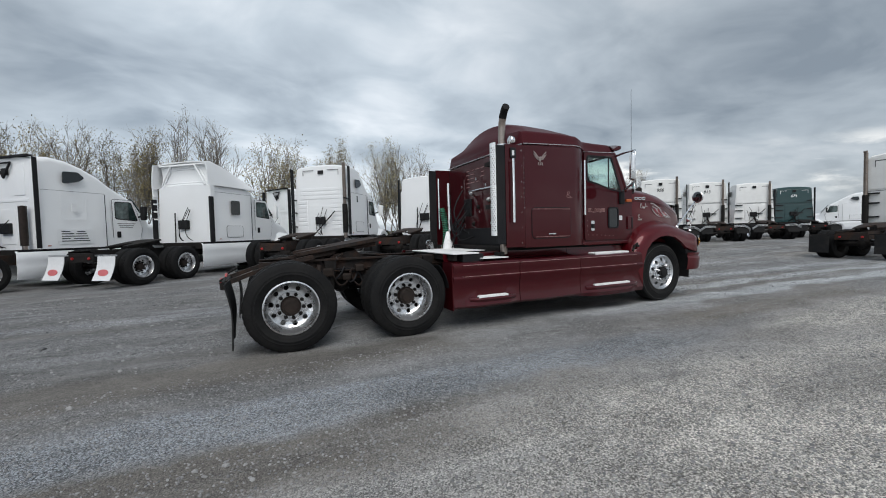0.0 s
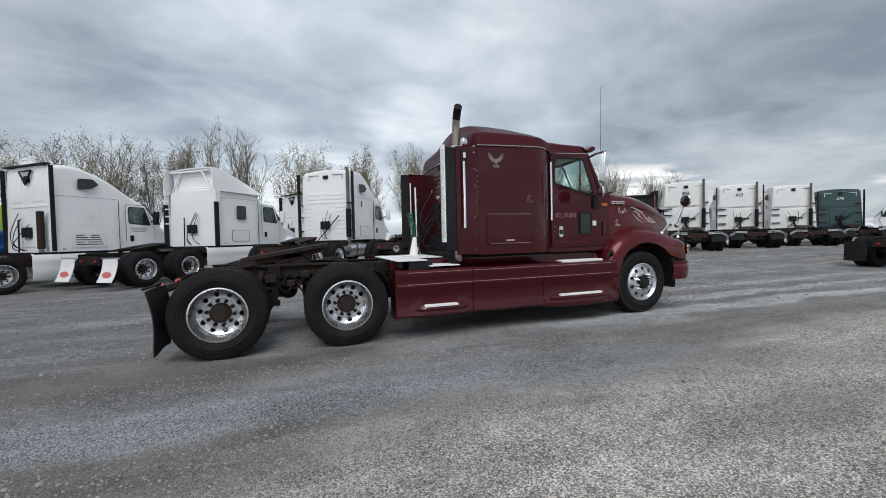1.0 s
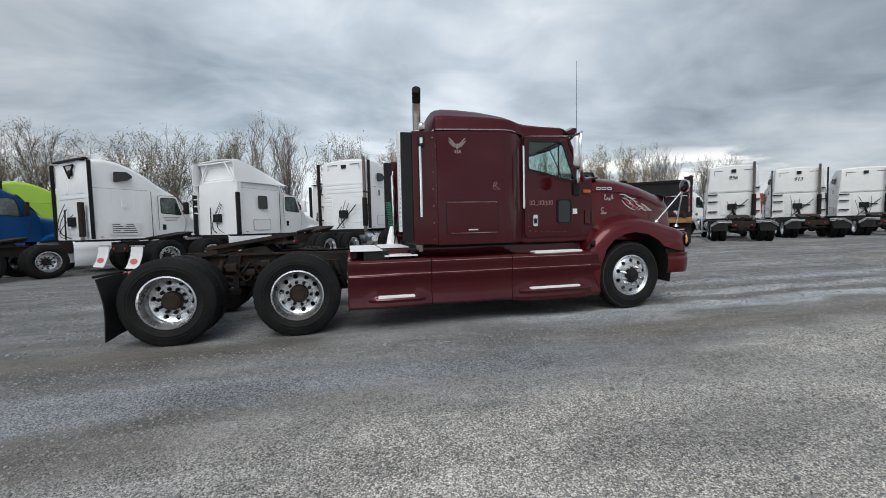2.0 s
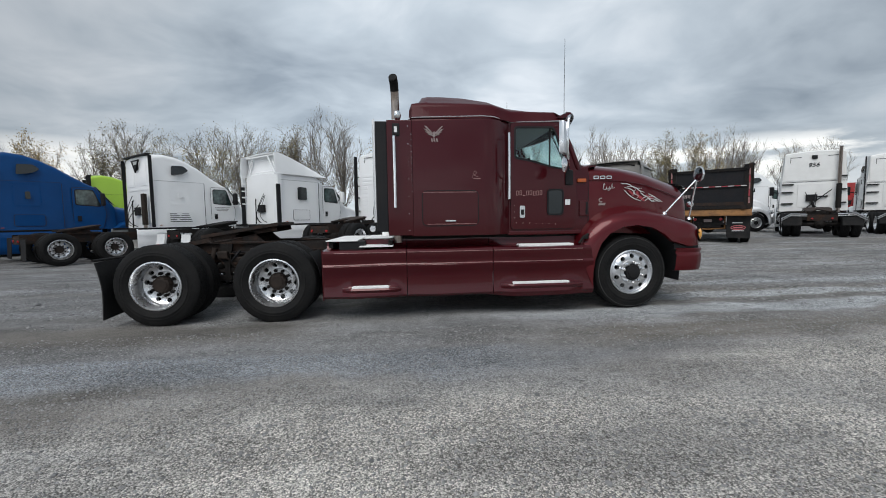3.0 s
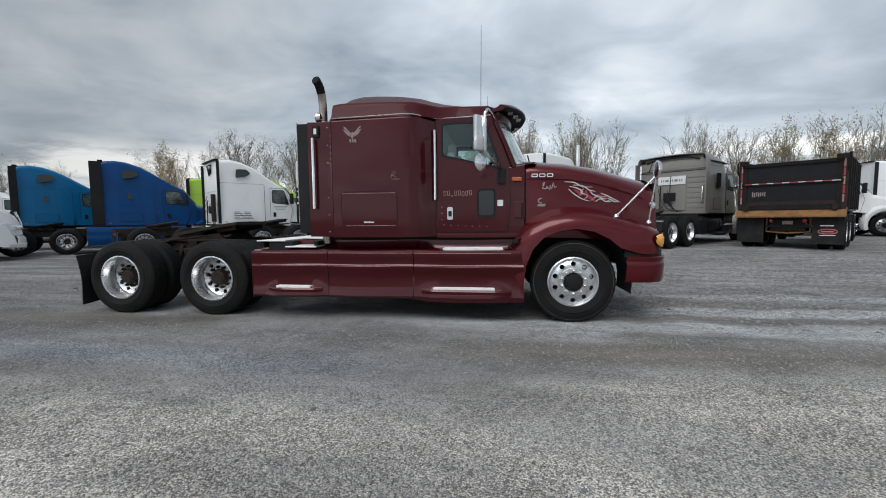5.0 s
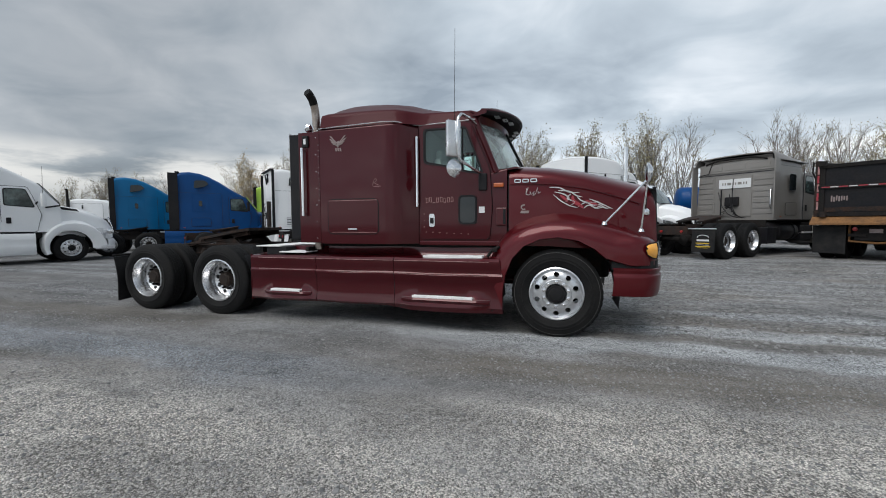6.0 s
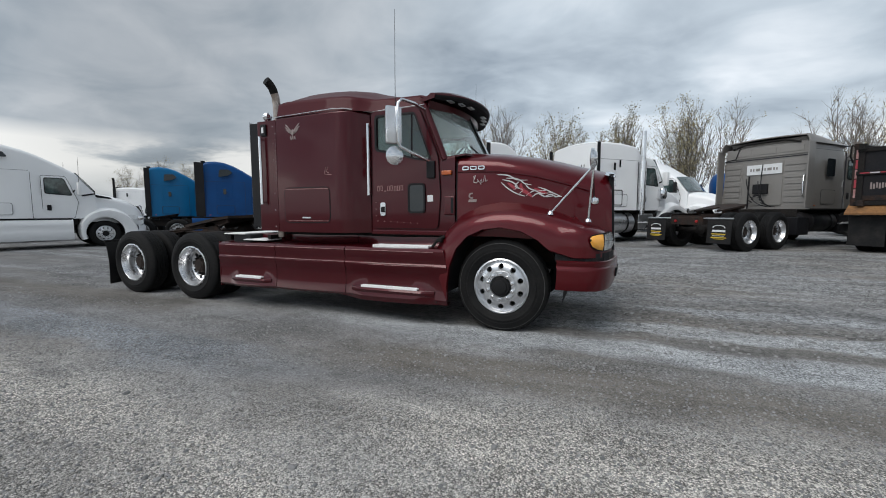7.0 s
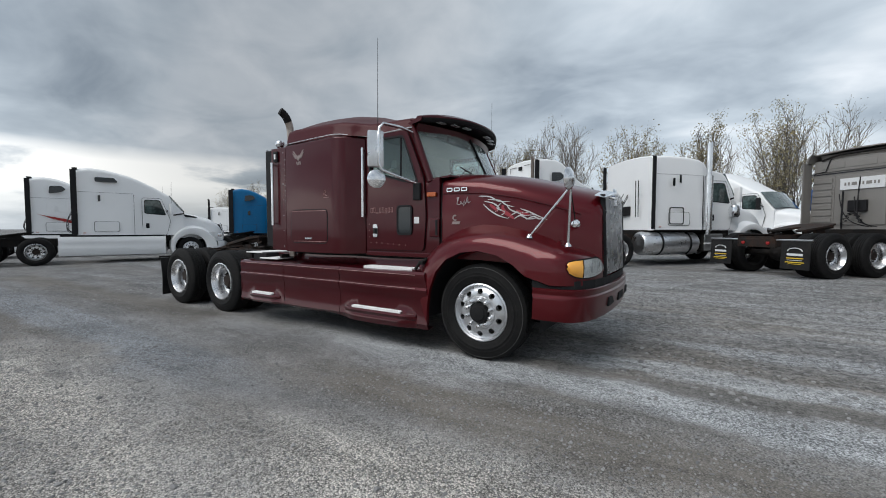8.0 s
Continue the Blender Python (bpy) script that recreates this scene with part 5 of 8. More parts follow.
def cab():
    y = 0.985
    # lower body, floor to window line, and the cowl
    secs = [at_x(x, arch(y, y, 1.05, zt, 0.03, 0.0)) for x, zt in ((4.39, 2.06), (4.55, 2.02), (5.15, 1.86), (5.30, 1.90), (5.50, 1.94))]
    part("cab_body", loft(bmesh.new(), secs), MAROON, TRUCK, smooth=30)
    part("rear_pillar", block(4.39, 4.46, -y, y, 2.0, 2.52, bevel=0.01), MAROON, TRUCK)
    for s in (-1, 1):
        # door with its window opening
        t = 0.012
        face = s * (y + 0.0245)
        sgn = t if s < 0 else -t
        outer = round_poly([(4.425, 1.10), (5.30, 1.10), (5.33, 1.50), (5.30, 1.93), (5.06, 2.50), (4.425, 2.50)], 0.06)
        inner = round_poly([(4.47, 2.03), (4.72, 1.985), (5.00, 1.905), (5.235, 1.87), (5.015, 2.455), (4.47, 2.455)], 0.05)
        door = part("door", ring_plate(bmesh.new(), outer, inner, s * y + (-0.012 if s < 0 else 0.012), sgn), MAROON, TRUCK)
        part("window_seal", ring_plate(bmesh.new(), inner, round_poly([(4.495, 2.055), (4.72, 2.01), (5.0, 1.93), (5.20, 1.90), (5.0, 2.43), (4.495, 2.43)], 0.045), s * y + (-0.008 if s < 0 else 0.008), sgn * 1.6), BLACK, door)
        pane = part("window_pane", plate(bmesh.new(), inner, s * (y - 0.002), 0.005 if s < 0 else -0.005), GLASS, door, "green-tinted side window")
        pane.visible_shadow = False
        part("vent_bar", tube(bmesh.new(), [(4.96, s * (y + 0.006), 1.93), (4.965, s * (y + 0.006), 2.45)], 0.011, 6), BLACK, door)
        part("door_gap", outline(bmesh.new(), [(4.418 + (p[0] - 4.418) * 1.004, p[1] + (p[1] - 1.8) * 0.006) for p in outer], s * (y + 0.0125), 0.002 if s < 0 else -0.002, 0.006), BLACK, door)
        # small lookdown window low in the door
        part("lookdown_window", plate(bmesh.new(), round_rect(4.935, 5.13, 1.295, 1.615, 0.035), face + s * 0.001, sgn * 0.8), TINT, door, "small dark lower window")
        part("lookdown_frame", ring_plate(bmesh.new(), round_rect(4.92, 5.145, 1.28, 1.63, 0.045), round_rect(4.94, 5.125, 1.30, 1.61, 0.035), face + s * 0.001, sgn * 1.3), BLACK, door)
        part("handle_plate", plate(bmesh.new(), round_rect(4.545, 4.615, 1.25, 1.41, 0.02), face + s * 0.001, sgn * 1.2), CHROME, door, "chrome door handle plate")
        part("handle", block(4.56, 4.60, min(face, face + s * 0.035), max(face, face + s * 0.035), 1.29, 1.36, bevel=0.008), BLACK, door)
        studs("screw", STRIPE, door, 0.006, s * 0.005, [(4.50 + 0.09 * k, face + s * 0.001, 1.185 - 0.004 * k) for k in range(7)] + [(4.475, face + s * 0.001, 1.25 + 0.08 * k) for k in range(3)])
        part("decal_square", plate(bmesh.new(), [(5.17, 1.415), (5.24, 1.415), (5.24, 1.49), (5.17, 1.49)], face + s * 0.001, sgn * 0.3), PAPER, door, "small white square sticker")
        # worn lettering on the door as plain bars
        bm = bmesh.new()
        for k in range(8):
            x, z, high = 4.50 + 0.046 * k, 1.548 + 0.006 * math.sin(k * 2.1), 0.060 if k != 2 else 0.010
            ring_plate(bm, [(x, z), (x + 0.030, z), (x + 0.030, z + high), (x, z + high)], [(x + 0.005, z + 0.005), (x + 0.025, z + 0.005), (x + 0.025, z + high - 0.004), (x + 0.005, z + high - 0.004)], face + s * 0.001, sgn * 0.2)
        part("worn_lettering", bm, STRIPE, door)
        # cowl side: marker light, black grab, exhaust side box
        part("marker_light", block(5.345, 5.465, min(s * y, s * (y + 0.03)), max(s * y, s * (y + 0.03)), 1.715, 1.765, bevel=0.01), AMBER_DIM, TRUCK, "orange side marker lamp")
        part("side_recess", block(5.375, 5.505, min(s * y, s * (y + 0.022)), max(s * y, s * (y + 0.022)), 1.26, 1.475, bevel=0.012), MAROON_LOW, TRUCK)
        part("recess_slot", block(5.46, 5.49, min(s * y, s * (y + 0.026)), max(s * y, s * (y + 0.026)), 1.28, 1.455, bevel=0.004), BLACK, TRUCK)
        # windscreen pillar
        part("windscreen_pillar", tube(bmesh.new(), [(5.375, s * 0.965, 1.89), (5.25, s * 0.96, 2.20), (5.095, s * 0.94, 2.55)], 0.04, 8), MAROON, TRUCK, smooth=50)
        part("pillar_panel", plate(bmesh.new(), [(5.27, 1.86), (5.43, 1.86), (5.30, 2.14), (5.13, 2.54), (5.00, 2.54), (5.14, 2.22)], s * 0.945, 0.03 if s < 0 else -0.03), MAROON, TRUCK)
        part("sill", block(4.40, 5.42, min(s * 0.93, s * 0.995), max(s * 0.93, s * 0.995), 1.02, 1.075, bevel=0.012), MAROON_LOW, TRUCK)
    # windscreen: two curved panes with a divider
    for s in (-1, 1):
        rows = []
        for i in range(7):
            f = i / 6
            row = []
            for j in range(7):
                u = j / 6
                yy = s * (0.02 + 0.90 * u)
                bow = 0.26 * (1 - u ** 2.2)
                row.append((5.385 + bow - (0.31 - 0.035 * u) * f, yy * (1 - 0.015 * f), 1.93 + 0.60 * f))
            rows.append(row)
        pane = part("windscreen", sheet(bmesh.new(), rows, 0.006, (-1, 0, 0)), WINDSHIELD, TRUCK, "slightly green windscreen half", smooth=60)
        pane.visible_shadow = False
        part("wiper", tube(bmesh.new(), [(5.68, s * 0.1, 1.955), (5.60, s * 0.4, 2.02), (5.56, s * 0.62, 2.08)], 0.009, 6), BLACK, TRUCK)
    part("windscreen_divider", tube(bmesh.new(), [(5.655, 0, 1.92), (5.50, 0, 2.24), (5.345, 0, 2.55)], 0.016, 8), BLACK, TRUCK, smooth=50)
    rows = [[(5.33 + 0.30 * (1 - (yy / 0.96) ** 2), yy, 1.92), (5.62 + 0.16 * (1 - (yy / 0.96) ** 2), yy, 1.95)] for yy in np.linspace(-0.96, 0.96, 13)]
    part("cowl", sheet(bmesh.new(), rows, 0.02, (0, 0, -1)), MAROON, TRUCK)
    # roof header above the windscreen
    rows = [[(5.13 + 0.21 * (1 - (yy / 0.96) ** 2), yy, 2.50), (5.16 + 0.21 * (1 - (yy / 0.96) ** 2), yy, 2.58), (5.05 + 0.15 * (1 - (yy / 0.96) ** 2), yy, 2.645)] for yy in np.linspace(-0.93, 0.93, 15)]
    part("roof_header", sheet(bmesh.new(), rows, 0.02, (-1, 0, 0)), MAROON, TRUCK, smooth=40)
    # outside visor: a bowed shell with bright strip lights below
    rows = []
    for yy in np.linspace(-0.98, 0.98, 21):
        q = 1 - (yy / 0.98) ** 2
        x0, x1 = 5.15 + 0.14 * q, 5.26 + 0.31 * q
        drop = 0.05 * (abs(yy) / 0.98) ** 3
        k = 1 - (abs(yy) / 0.98) ** 4
        rows.append([(x0 - 0.08, yy, 2.585 + 0.065 * k), (x0 - 0.02, yy, 2.61 + 0.07 * k), (x0 + 0.03, yy, 2.63 + 0.075 * k), (x0 + 0.4 * (x1 - x0), yy, 2.65 + 0.082 * k), (x0 + 0.8 * (x1 - x0), yy, 2.648 + 0.07 * k), (x1, yy, 2.69 - drop)])
    part("sun_visor", sheet(bmesh.new(), rows, 0.018, (0, 0, -1)), MAROON, TRUCK, "maroon outside sun visor", smooth=50)
    rows = []
    for yy in np.linspace(-0.96, 0.96, 21):
        q = 1 - (yy / 0.98) ** 2
        x1 = 5.255 + 0.305 * q
        drop = 0.05 * (abs(yy) / 0.98) ** 3
        rows.append([(x1 + 0.003, yy, 2.686 - drop), (x1, yy, 2.655 - drop), (x1 - 0.03, yy, 2.63 - drop)])
    for s in (-1, 1):
        cap = [(5.05, 2.575), (5.13, 2.602), (5.18, 2.622), (5.197, 2.638), (5.238, 2.640), (5.26, 2.632), (5.250, 2.592), (5.13, 2.565)]
        part("visor_end", plate(bmesh.new(), cap, s * 0.972, 0.014 if s < 0 else -0.014), MAROON, TRUCK)
    lining = [[(x1 - 0.012, y1, z1 - 0.018), (x1 - 0.17 - 0.10 * (1 - (y1 / 0.98) ** 2), y1, z1 - 0.005)] for (x1, y1, z1) in [row[1] for row in rows]]
    part("visor_lining", sheet(bmesh.new(), lining, 0.004, (0, 0, -1)), BLACK, TRUCK)
    part("visor_lip", sheet(bmesh.new(), rows, 0.015, (-1, 0, 0)), BLACK, TRUCK, "black visor lip", smooth=50)
    for s in (-1, 1):
        for j in range(3):
            yy = s * (0.28 + 0.2 * j)
            q = 1 - (yy / 0.98) ** 2
            part("visor_strip", block(5.255 + 0.305 * q - 0.11, 5.255 + 0.305 * q - 0.05, yy - 0.07, yy + 0.07, 2.606, 2.618, bevel=0.004), ALU, TRUCK)
    # inside: floor, seats, dash, wheel
    part("cab_lining", block(4.463, 4.473, -0.92, 0.92, 1.5, 2.49), INTERIOR, TRUCK)
    part("headliner", block(4.475, 5.10, -0.92, 0.92, 2.488, 2.498), INTERIOR, TRUCK)
    part("dashboard", block(5.18, 5.42, -0.9, 0.9, 1.78, 1.93, bevel=0.04), INTERIOR, TRUCK)
    for yy in (-0.52, 0.52):
        bm = bmesh.new()
        slab(bm, 4.50, 4.62, yy - 0.22, yy + 0.22, 1.72, 2.14, 0.05)
        slab(bm, 4.51, 4.60, yy - 0.12, yy + 0.12, 2.13, 2.26, 0.04)
        slab(bm, 4.56, 4.92, yy - 0.25, yy + 0.25, 1.66, 1.79, 0.04)
        part("seat", bm, INTERIOR, TRUCK, smooth=40)
    bm = bmesh.new()
    m = pose(5.02, 0.52, 2.06, 0, -60, 0)
    ring = [m @ Vector((0.23 * math.cos(2 * math.pi * k / 24), 0.23 * math.sin(2 * math.pi * k / 24), 0)) for k in range(25)]
    tube(bm, ring, 0.014, 6)
    tube(bm, [m @ Vector((-0.22, 0, 0)), m @ Vector((0.22, 0, 0))], 0.012, 6)
    tube(bm, [m @ Vector((0, 0, 0)), m @ Vector((0, 0, -0.3))], 0.025, 6)
    part("steering_wheel", bm, BLACK, TRUCK, smooth=50)


cab()


def bonnet():
    # (x, half width at the shoulder, shoulder height, centre height, lower edge)
    secs = []
    for x, hw, zs, zc, zl in ((5.515, 0.945, 1.86, 2.04, 1.02), (5.60, 0.950, 1.865, 2.035, 1.02), (6.00, 0.930, 1.83, 2.00, 1.02), (6.35, 0.885, 1.755, 1.95, 1.00),
                              (6.65, 0.81, 1.66, 1.88, 0.98), (6.85, 0.745, 1.595, 1.825, 0.96), (6.98, 0.70, 1.56, 1.79, 0.95), (7.09, 0.66, 1.53, 1.77, 0.94), (7.14, 0.64, 1.50, 1.745, 0.94), (7.165, 0.62, 1.46, 1.71, 0.94)):
        pts = [(-hw - 0.02, zl), (hw + 0.02, zl), (hw + 0.02, (zl + zs) / 2), (hw + 0.005, zs - 0.05), (hw - 0.005, zs)]
        for a, h in ((0.955, 0.22), (0.88, 0.45), (0.76, 0.66), (0.58, 0.82), (0.36, 0.93), (0.12, 0.99), (-0.12, 0.99), (-0.36, 0.93), (-0.58, 0.82), (-0.76, 0.66), (-0.88, 0.45), (-0.955, 0.22)):
            pts.append((a * hw, zs + (zc - zs) * h))
        pts += [(-hw + 0.005, zs), (-hw - 0.005, zs - 0.05), (-hw - 0.02, (zl + zs) / 2)]
        lean = 0.03 if x > 7.0 else 0.0
        secs.append([(x + 0.01 * (x > 7.0) - lean * (z - 0.94) / 0.8, y, z) for y, z in pts])
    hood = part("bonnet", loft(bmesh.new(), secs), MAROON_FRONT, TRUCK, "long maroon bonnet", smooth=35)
    for s in (-1, 1):
        pts = [(5.53, s * 0.958, 1.742), (6.0, s * 0.955, 1.735), (6.4, s * 0.905, 1.67), (6.75, s * 0.805, 1.575), (6.98, s * 0.725, 1.50)]
        part("crease_trim", tube(bmesh.new(), pts, 0.006, 6), MAROON_LOW, hood, smooth=50)
        part("bonnet_seam", tube(bmesh.new(), [(5.515, s * 0.968, 1.02), (5.515, s * 0.962, 1.5), (5.515, s * 0.945, 1.86), (5.515, s * 0.7, 1.97)], 0.008, 6), BLACK, hood)
        # three bright air slots
        for k in range(3):
            bm = bmesh.new()
            x = 5.585 + 0.092 * k
            ring_plate(bm, round_rect(x, x + 0.075, 1.762, 1.805, 0.012), round_rect(x + 0.010, x + 0.065, 1.772, 1.795, 0.008), s * 0.955, 0.014 if s < 0 else -0.014)
            v = part("air_slot", bm, CHROME, hood, "chrome-edged air slot")
            part("slot_mesh", plate(bmesh.new(), round_rect(x + 0.01, x + 0.065, 1.772, 1.795, 0.008), s * 0.955, 0.006 if s < 0 else -0.006), MAROON_LOW, v)
        # badges as plain raised strokes
        bm = bmesh.new()
        yb = s * 0.972
        tube(bm, [(5.735, yb, 1.66), (5.72, yb, 1.69), (5.745, yb, 1.70), (5.725, yb, 1.655), (5.72, yb, 1.625), (5.755, yb, 1.615), (5.775, yb, 1.64), (5.765, yb, 1.655), (5.785, yb, 1.62), (5.815, yb, 1.66), (5.80, yb, 1.60), (5.83, yb, 1.63), (5.85, yb, 1.70), (5.86, yb, 1.63), (5.885, yb, 1.645)], 0.004, 6)
        part("script_badge", bm, SILVER, hood)
        bm = bmesh.new()
        for k in range(10):
            a0, a1 = radians(60 + 25 * k), radians(60 + 25 * (k + 1))
            plate(bm, [(5.695 + r * math.cos(a), 1.475 + r * math.sin(a)) for r, a in ((0.034, a0), (0.034, a1), (0.018, a1), (0.018, a0))], s * 0.966, 0.006 if s < 0 else -0.006)
        plate(bm, [(5.655, 1.405), (5.75, 1.405), (5.76, 1.435), (5.665, 1.435)], s * 0.966, 0.006 if s < 0 else -0.006)
        part("engine_badge", bm, BIRD, hood)
    # flame decal, laid on the bonnet's flank: curved tapering strokes

    def flank(x, z):
        """The right flank's y at (x, z)."""
        hw = np.interp(x, (5.515, 5.6, 6.0, 6.35, 6.65, 6.85, 6.98), (0.945, 0.95, 0.93, 0.885, 0.81, 0.745, 0.70))
        return hw + 0.022

    def stroke(bm, pts, w, s):
        pts = [Vector(p) for p in pts]
        fine = []
        k = len(pts)
        for i in range(k - 1):
            p0, p1, p2, p3 = pts[max(0, i - 1)], pts[i], pts[i + 1], pts[min(k - 1, i + 2)]
            for j in range(6):
                t = j / 6
                fine.append(0.5 * (2 * p1 + (p2 - p0) * t + (2 * p0 - 5 * p1 + 4 * p2 - p3) * t * t + (3 * p1 - p0 - 3 * p2 + p3) * t ** 3))
        fine.append(pts[-1])
        top, low = [], []
        for i, p in enumerate(fine):
            d = (fine[min(i + 1, len(fine) - 1)] - fine[max(i - 1, 0)]).normalized()
            nn = Vector((-d.y, d.x)) * w * math.sin(math.pi * min(1, 0.08 + 0.92 * i / (len(fine) - 1))) ** 0.7
            top.append(p + nn)
            low.append(p - nn)
        sheet(bm, [[(p.x, s * flank(p.x, p.y), p.y) for p in top], [(p.x, s * flank(p.x, p.y), p.y) for p in low]], 0.003, (0, s, 0))

    for s in (-1, 1):
        for pts in ([(5.98, 1.70), (6.10, 1.69), (6.20, 1.64), (6.32, 1.635)], [(6.04, 1.645), (6.14, 1.62), (6.20, 1.57), (6.16, 1.53)],
                    [(6.03, 1.615), (6.10, 1.55), (6.20, 1.49), (6.30, 1.46)], [(6.08, 1.66), (6.20, 1.65), (6.28, 1.60), (6.36, 1.58)],
                    [(6.28, 1.60), (6.33, 1.545), (6.42, 1.52), (6.52, 1.525)], [(6.30, 1.47), (6.38, 1.52), (6.46, 1.49), (6.56, 1.50)],
                    [(6.36, 1.455), (6.42, 1.49), (6.50, 1.455), (6.60, 1.47)], [(6.42, 1.56), (6.50, 1.53), (6.58, 1.49), (6.68, 1.445)],
                    [(6.22, 1.62), (6.18, 1.57), (6.26, 1.53), (6.22, 1.49)], [(6.48, 1.45), (6.55, 1.48), (6.60, 1.455), (6.66, 1.46)]):
            bm = bmesh.new()
            stroke(bm, pts, 0.0068, s)
            part("flame_stroke", bm, SILVER, hood, "silver flame decal stroke", smooth=60)
        bm = bmesh.new()
        for pts, w in (([(6.24, 1.60), (6.25, 1.54), (6.32, 1.49), (6.36, 1.455)], 0.020), ([(6.10, 1.61), (6.15, 1.57), (6.19, 1.53)], 0.015), ([(6.38, 1.545), (6.46, 1.51), (6.52, 1.49)], 0.014)):
            stroke(bm, pts, w, s)
        part("flame_red", bm, FLAME_RED, hood, "red of the flame decal", smooth=60)


bonnet()


def front_fender(s):
    """A swept wing over the steer wheel, from the fairing to the headlamp."""
    top = [(5.30, 0.80), (5.36, 0.93), (5.46, 1.07), (5.60, 1.185), (5.80, 1.265), (6.02, 1.30), (6.25, 1.295), (6.48, 1.25), (6.68, 1.195), (6.76, 1.172), (6.98, 1.085), (7.05, 1.06)]
    cut = [(5.485, 0.30), (5.49, 0.50), (5.515, 0.68), (5.59, 0.88), (5.715, 1.02), (5.885, 1.10), (6.08, 1.125), (6.29, 1.09), (6.46, 1.0), (6.575, 0.90)]
    rows = []
    for i, ((tx, tz), (cx, cz)) in enumerate(zip(top, cut)):
        f = i / (len(top) - 1)
        yo = 1.205 - 0.015 * f
        inn = 0.86 - 0.20 * max(0, f - 0.45) / 0.55
        lift = 0.10 * math.sin(math.pi * min(1, 0.15 + f)) if i else 0.0
        # the flank under the crown, down to the rolled lip of the opening
        mid = [(tx + (cx - tx) * u, tz + (cz - tz) * u) for u in (0.22, 0.5, 0.76, 0.96, 1.0)]
        rows.append([(tx + 0.02, s * inn, tz + lift + 0.05), (tx + 0.01, s * (inn + 0.12), tz + lift * 0.55 + 0.03), (tx, s * (yo - 0.155), tz + 0.035), (tx, s * (yo - 0.085), tz + 0.008),
                     (mid[0][0], s * (yo - 0.032), mid[0][1]), (mid[1][0], s * (yo - 0.006), mid[1][1]), (mid[2][0], s * yo, mid[2][1]), (mid[3][0], s * (yo + 0.006), mid[3][1]), (mid[4][0], s * (yo - 0.03), mid[4][1])])
    # then round the nose above the bumper to the grille
    for px, py, zt, nx, ny in ((6.82, 1.188, 1.158, 0.05, 1.0), (6.90, 1.178, 1.145, 0.2, 0.97), (6.965, 1.15, 1.136, 0.45, 0.9), (7.03, 1.10, 1.13, 0.66, 0.75), (7.08, 1.03, 1.125, 0.8, 0.6), (7.125, 0.90, 1.12, 0.93, 0.35), (7.155, 0.76, 1.11, 0.98, 0.2), (7.175, 0.61, 1.10, 1.0, 0.1)):
        def inward(d, z):
            return (px - nx * d, s * (py - ny * d), z)
        rows.append([inward(0.36, zt + 0.085), inward(0.20, zt + 0.05), inward(0.11, zt + 0.020), inward(0.06, zt - 0.006), inward(0.022, zt - 0.04), inward(0.003, zt - 0.085), inward(0.0, 0.93), inward(0.0, 0.838), inward(0.03, 0.826)])
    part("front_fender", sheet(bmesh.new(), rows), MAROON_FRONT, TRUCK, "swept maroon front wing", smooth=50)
    # dark inner arch
    arc = []
    for i in range(15):
        a = radians(-12 + 204 * i / 14)
        arc.append([(XF + 0.66 * math.cos(a), s * yy, 0.50 + 0.645 * math.sin(a)) for yy in (0.55, 0.85, 1.15)])
    part("wheel_well", sheet(bmesh.new(), arc), BLACK, TRUCK, smooth=50)
    # headlamp, amber outboard and clear inboard
    lamp = [(6.965, 1.158, 1.035, 1.0), (6.985, 1.145, 1.055, 0.955), (7.03, 1.11, 1.066, 0.925), (7.075, 1.05, 1.07, 0.912), (7.11, 0.97, 1.077, 0.91), (7.145, 0.84, 1.085, 0.918), (7.165, 0.75, 1.065, 0.935), (7.175, 0.70, 1.02, 0.955)]
    part("lamp_bezel", sheet(bmesh.new(), [[(px + 0.004, s * (py + 0.004), zt + 0.012), (px + 0.005, s * (py + 0.005), zb - 0.012)] for px, py, zt, zb in lamp]), BLACK, TRUCK)
    part("lamp_bowl", sheet(bmesh.new(), [[(px + 0.008, s * (py + 0.007), zt), (px + 0.009, s * (py + 0.008), zb)] for px, py, zt, zb in lamp[3:]]), BOWL, TRUCK, "bright headlamp bowl")
    for name, a, c, mat, label in (("turn_signal", 0, 4, AMBER, "amber turn signal lens"), ("headlamp", 3, 8, CLEAR, "clear headlamp lens")):
        rows = []
        for k, (px, py, zt, zb) in enumerate(lamp[a:c]):
            o = 0.016
            zm = (zt + zb) / 2
            rows.append([(px + o * 0.8, s * (py + o * 0.8), zt), (px + o + 0.010, s * (py + o + 0.006), zm + 0.3 * (zt - zm)), (px + o + 0.010, s * (py + o + 0.006), zm - 0.4 * (zt - zm)), (px + o * 0.8, s * (py + o * 0.8), zb)])
        lens = part(name, sheet(bmesh.new(), rows, 0.006, (-1, 0, 0)), mat, TRUCK, label, smooth=60)
        if name == "headlamp":
            part("lamp_divider", tube(bmesh.new(), [(7.093, s * 1.067, 1.07), (7.10, s * 1.075, 1.0), (7.094, s * 1.068, 0.913)], 0.005, 6), BLACK, lens)
            for (px, py, rad) in ((7.125, 0.915, 0.05), (7.16, 0.79, 0.045)):
                part("reflector", lathe(bmesh.new(), [(rad, 0.0), (rad * 0.8, -0.02), (rad * 0.4, -0.03), (0.0001, -0.03)], 16, "X", at=(px + 0.012, s * py, 0.995)), CHROME, lens, smooth=50)
    # latch and bracket where wing meets cab
    bm = bmesh.new()
    tube(bm, [(5.30, s * 1.17, 0.90), (5.36, s * 1.16, 0.98), (5.44, s * 1.14, 1.02)], 0.018, 8)
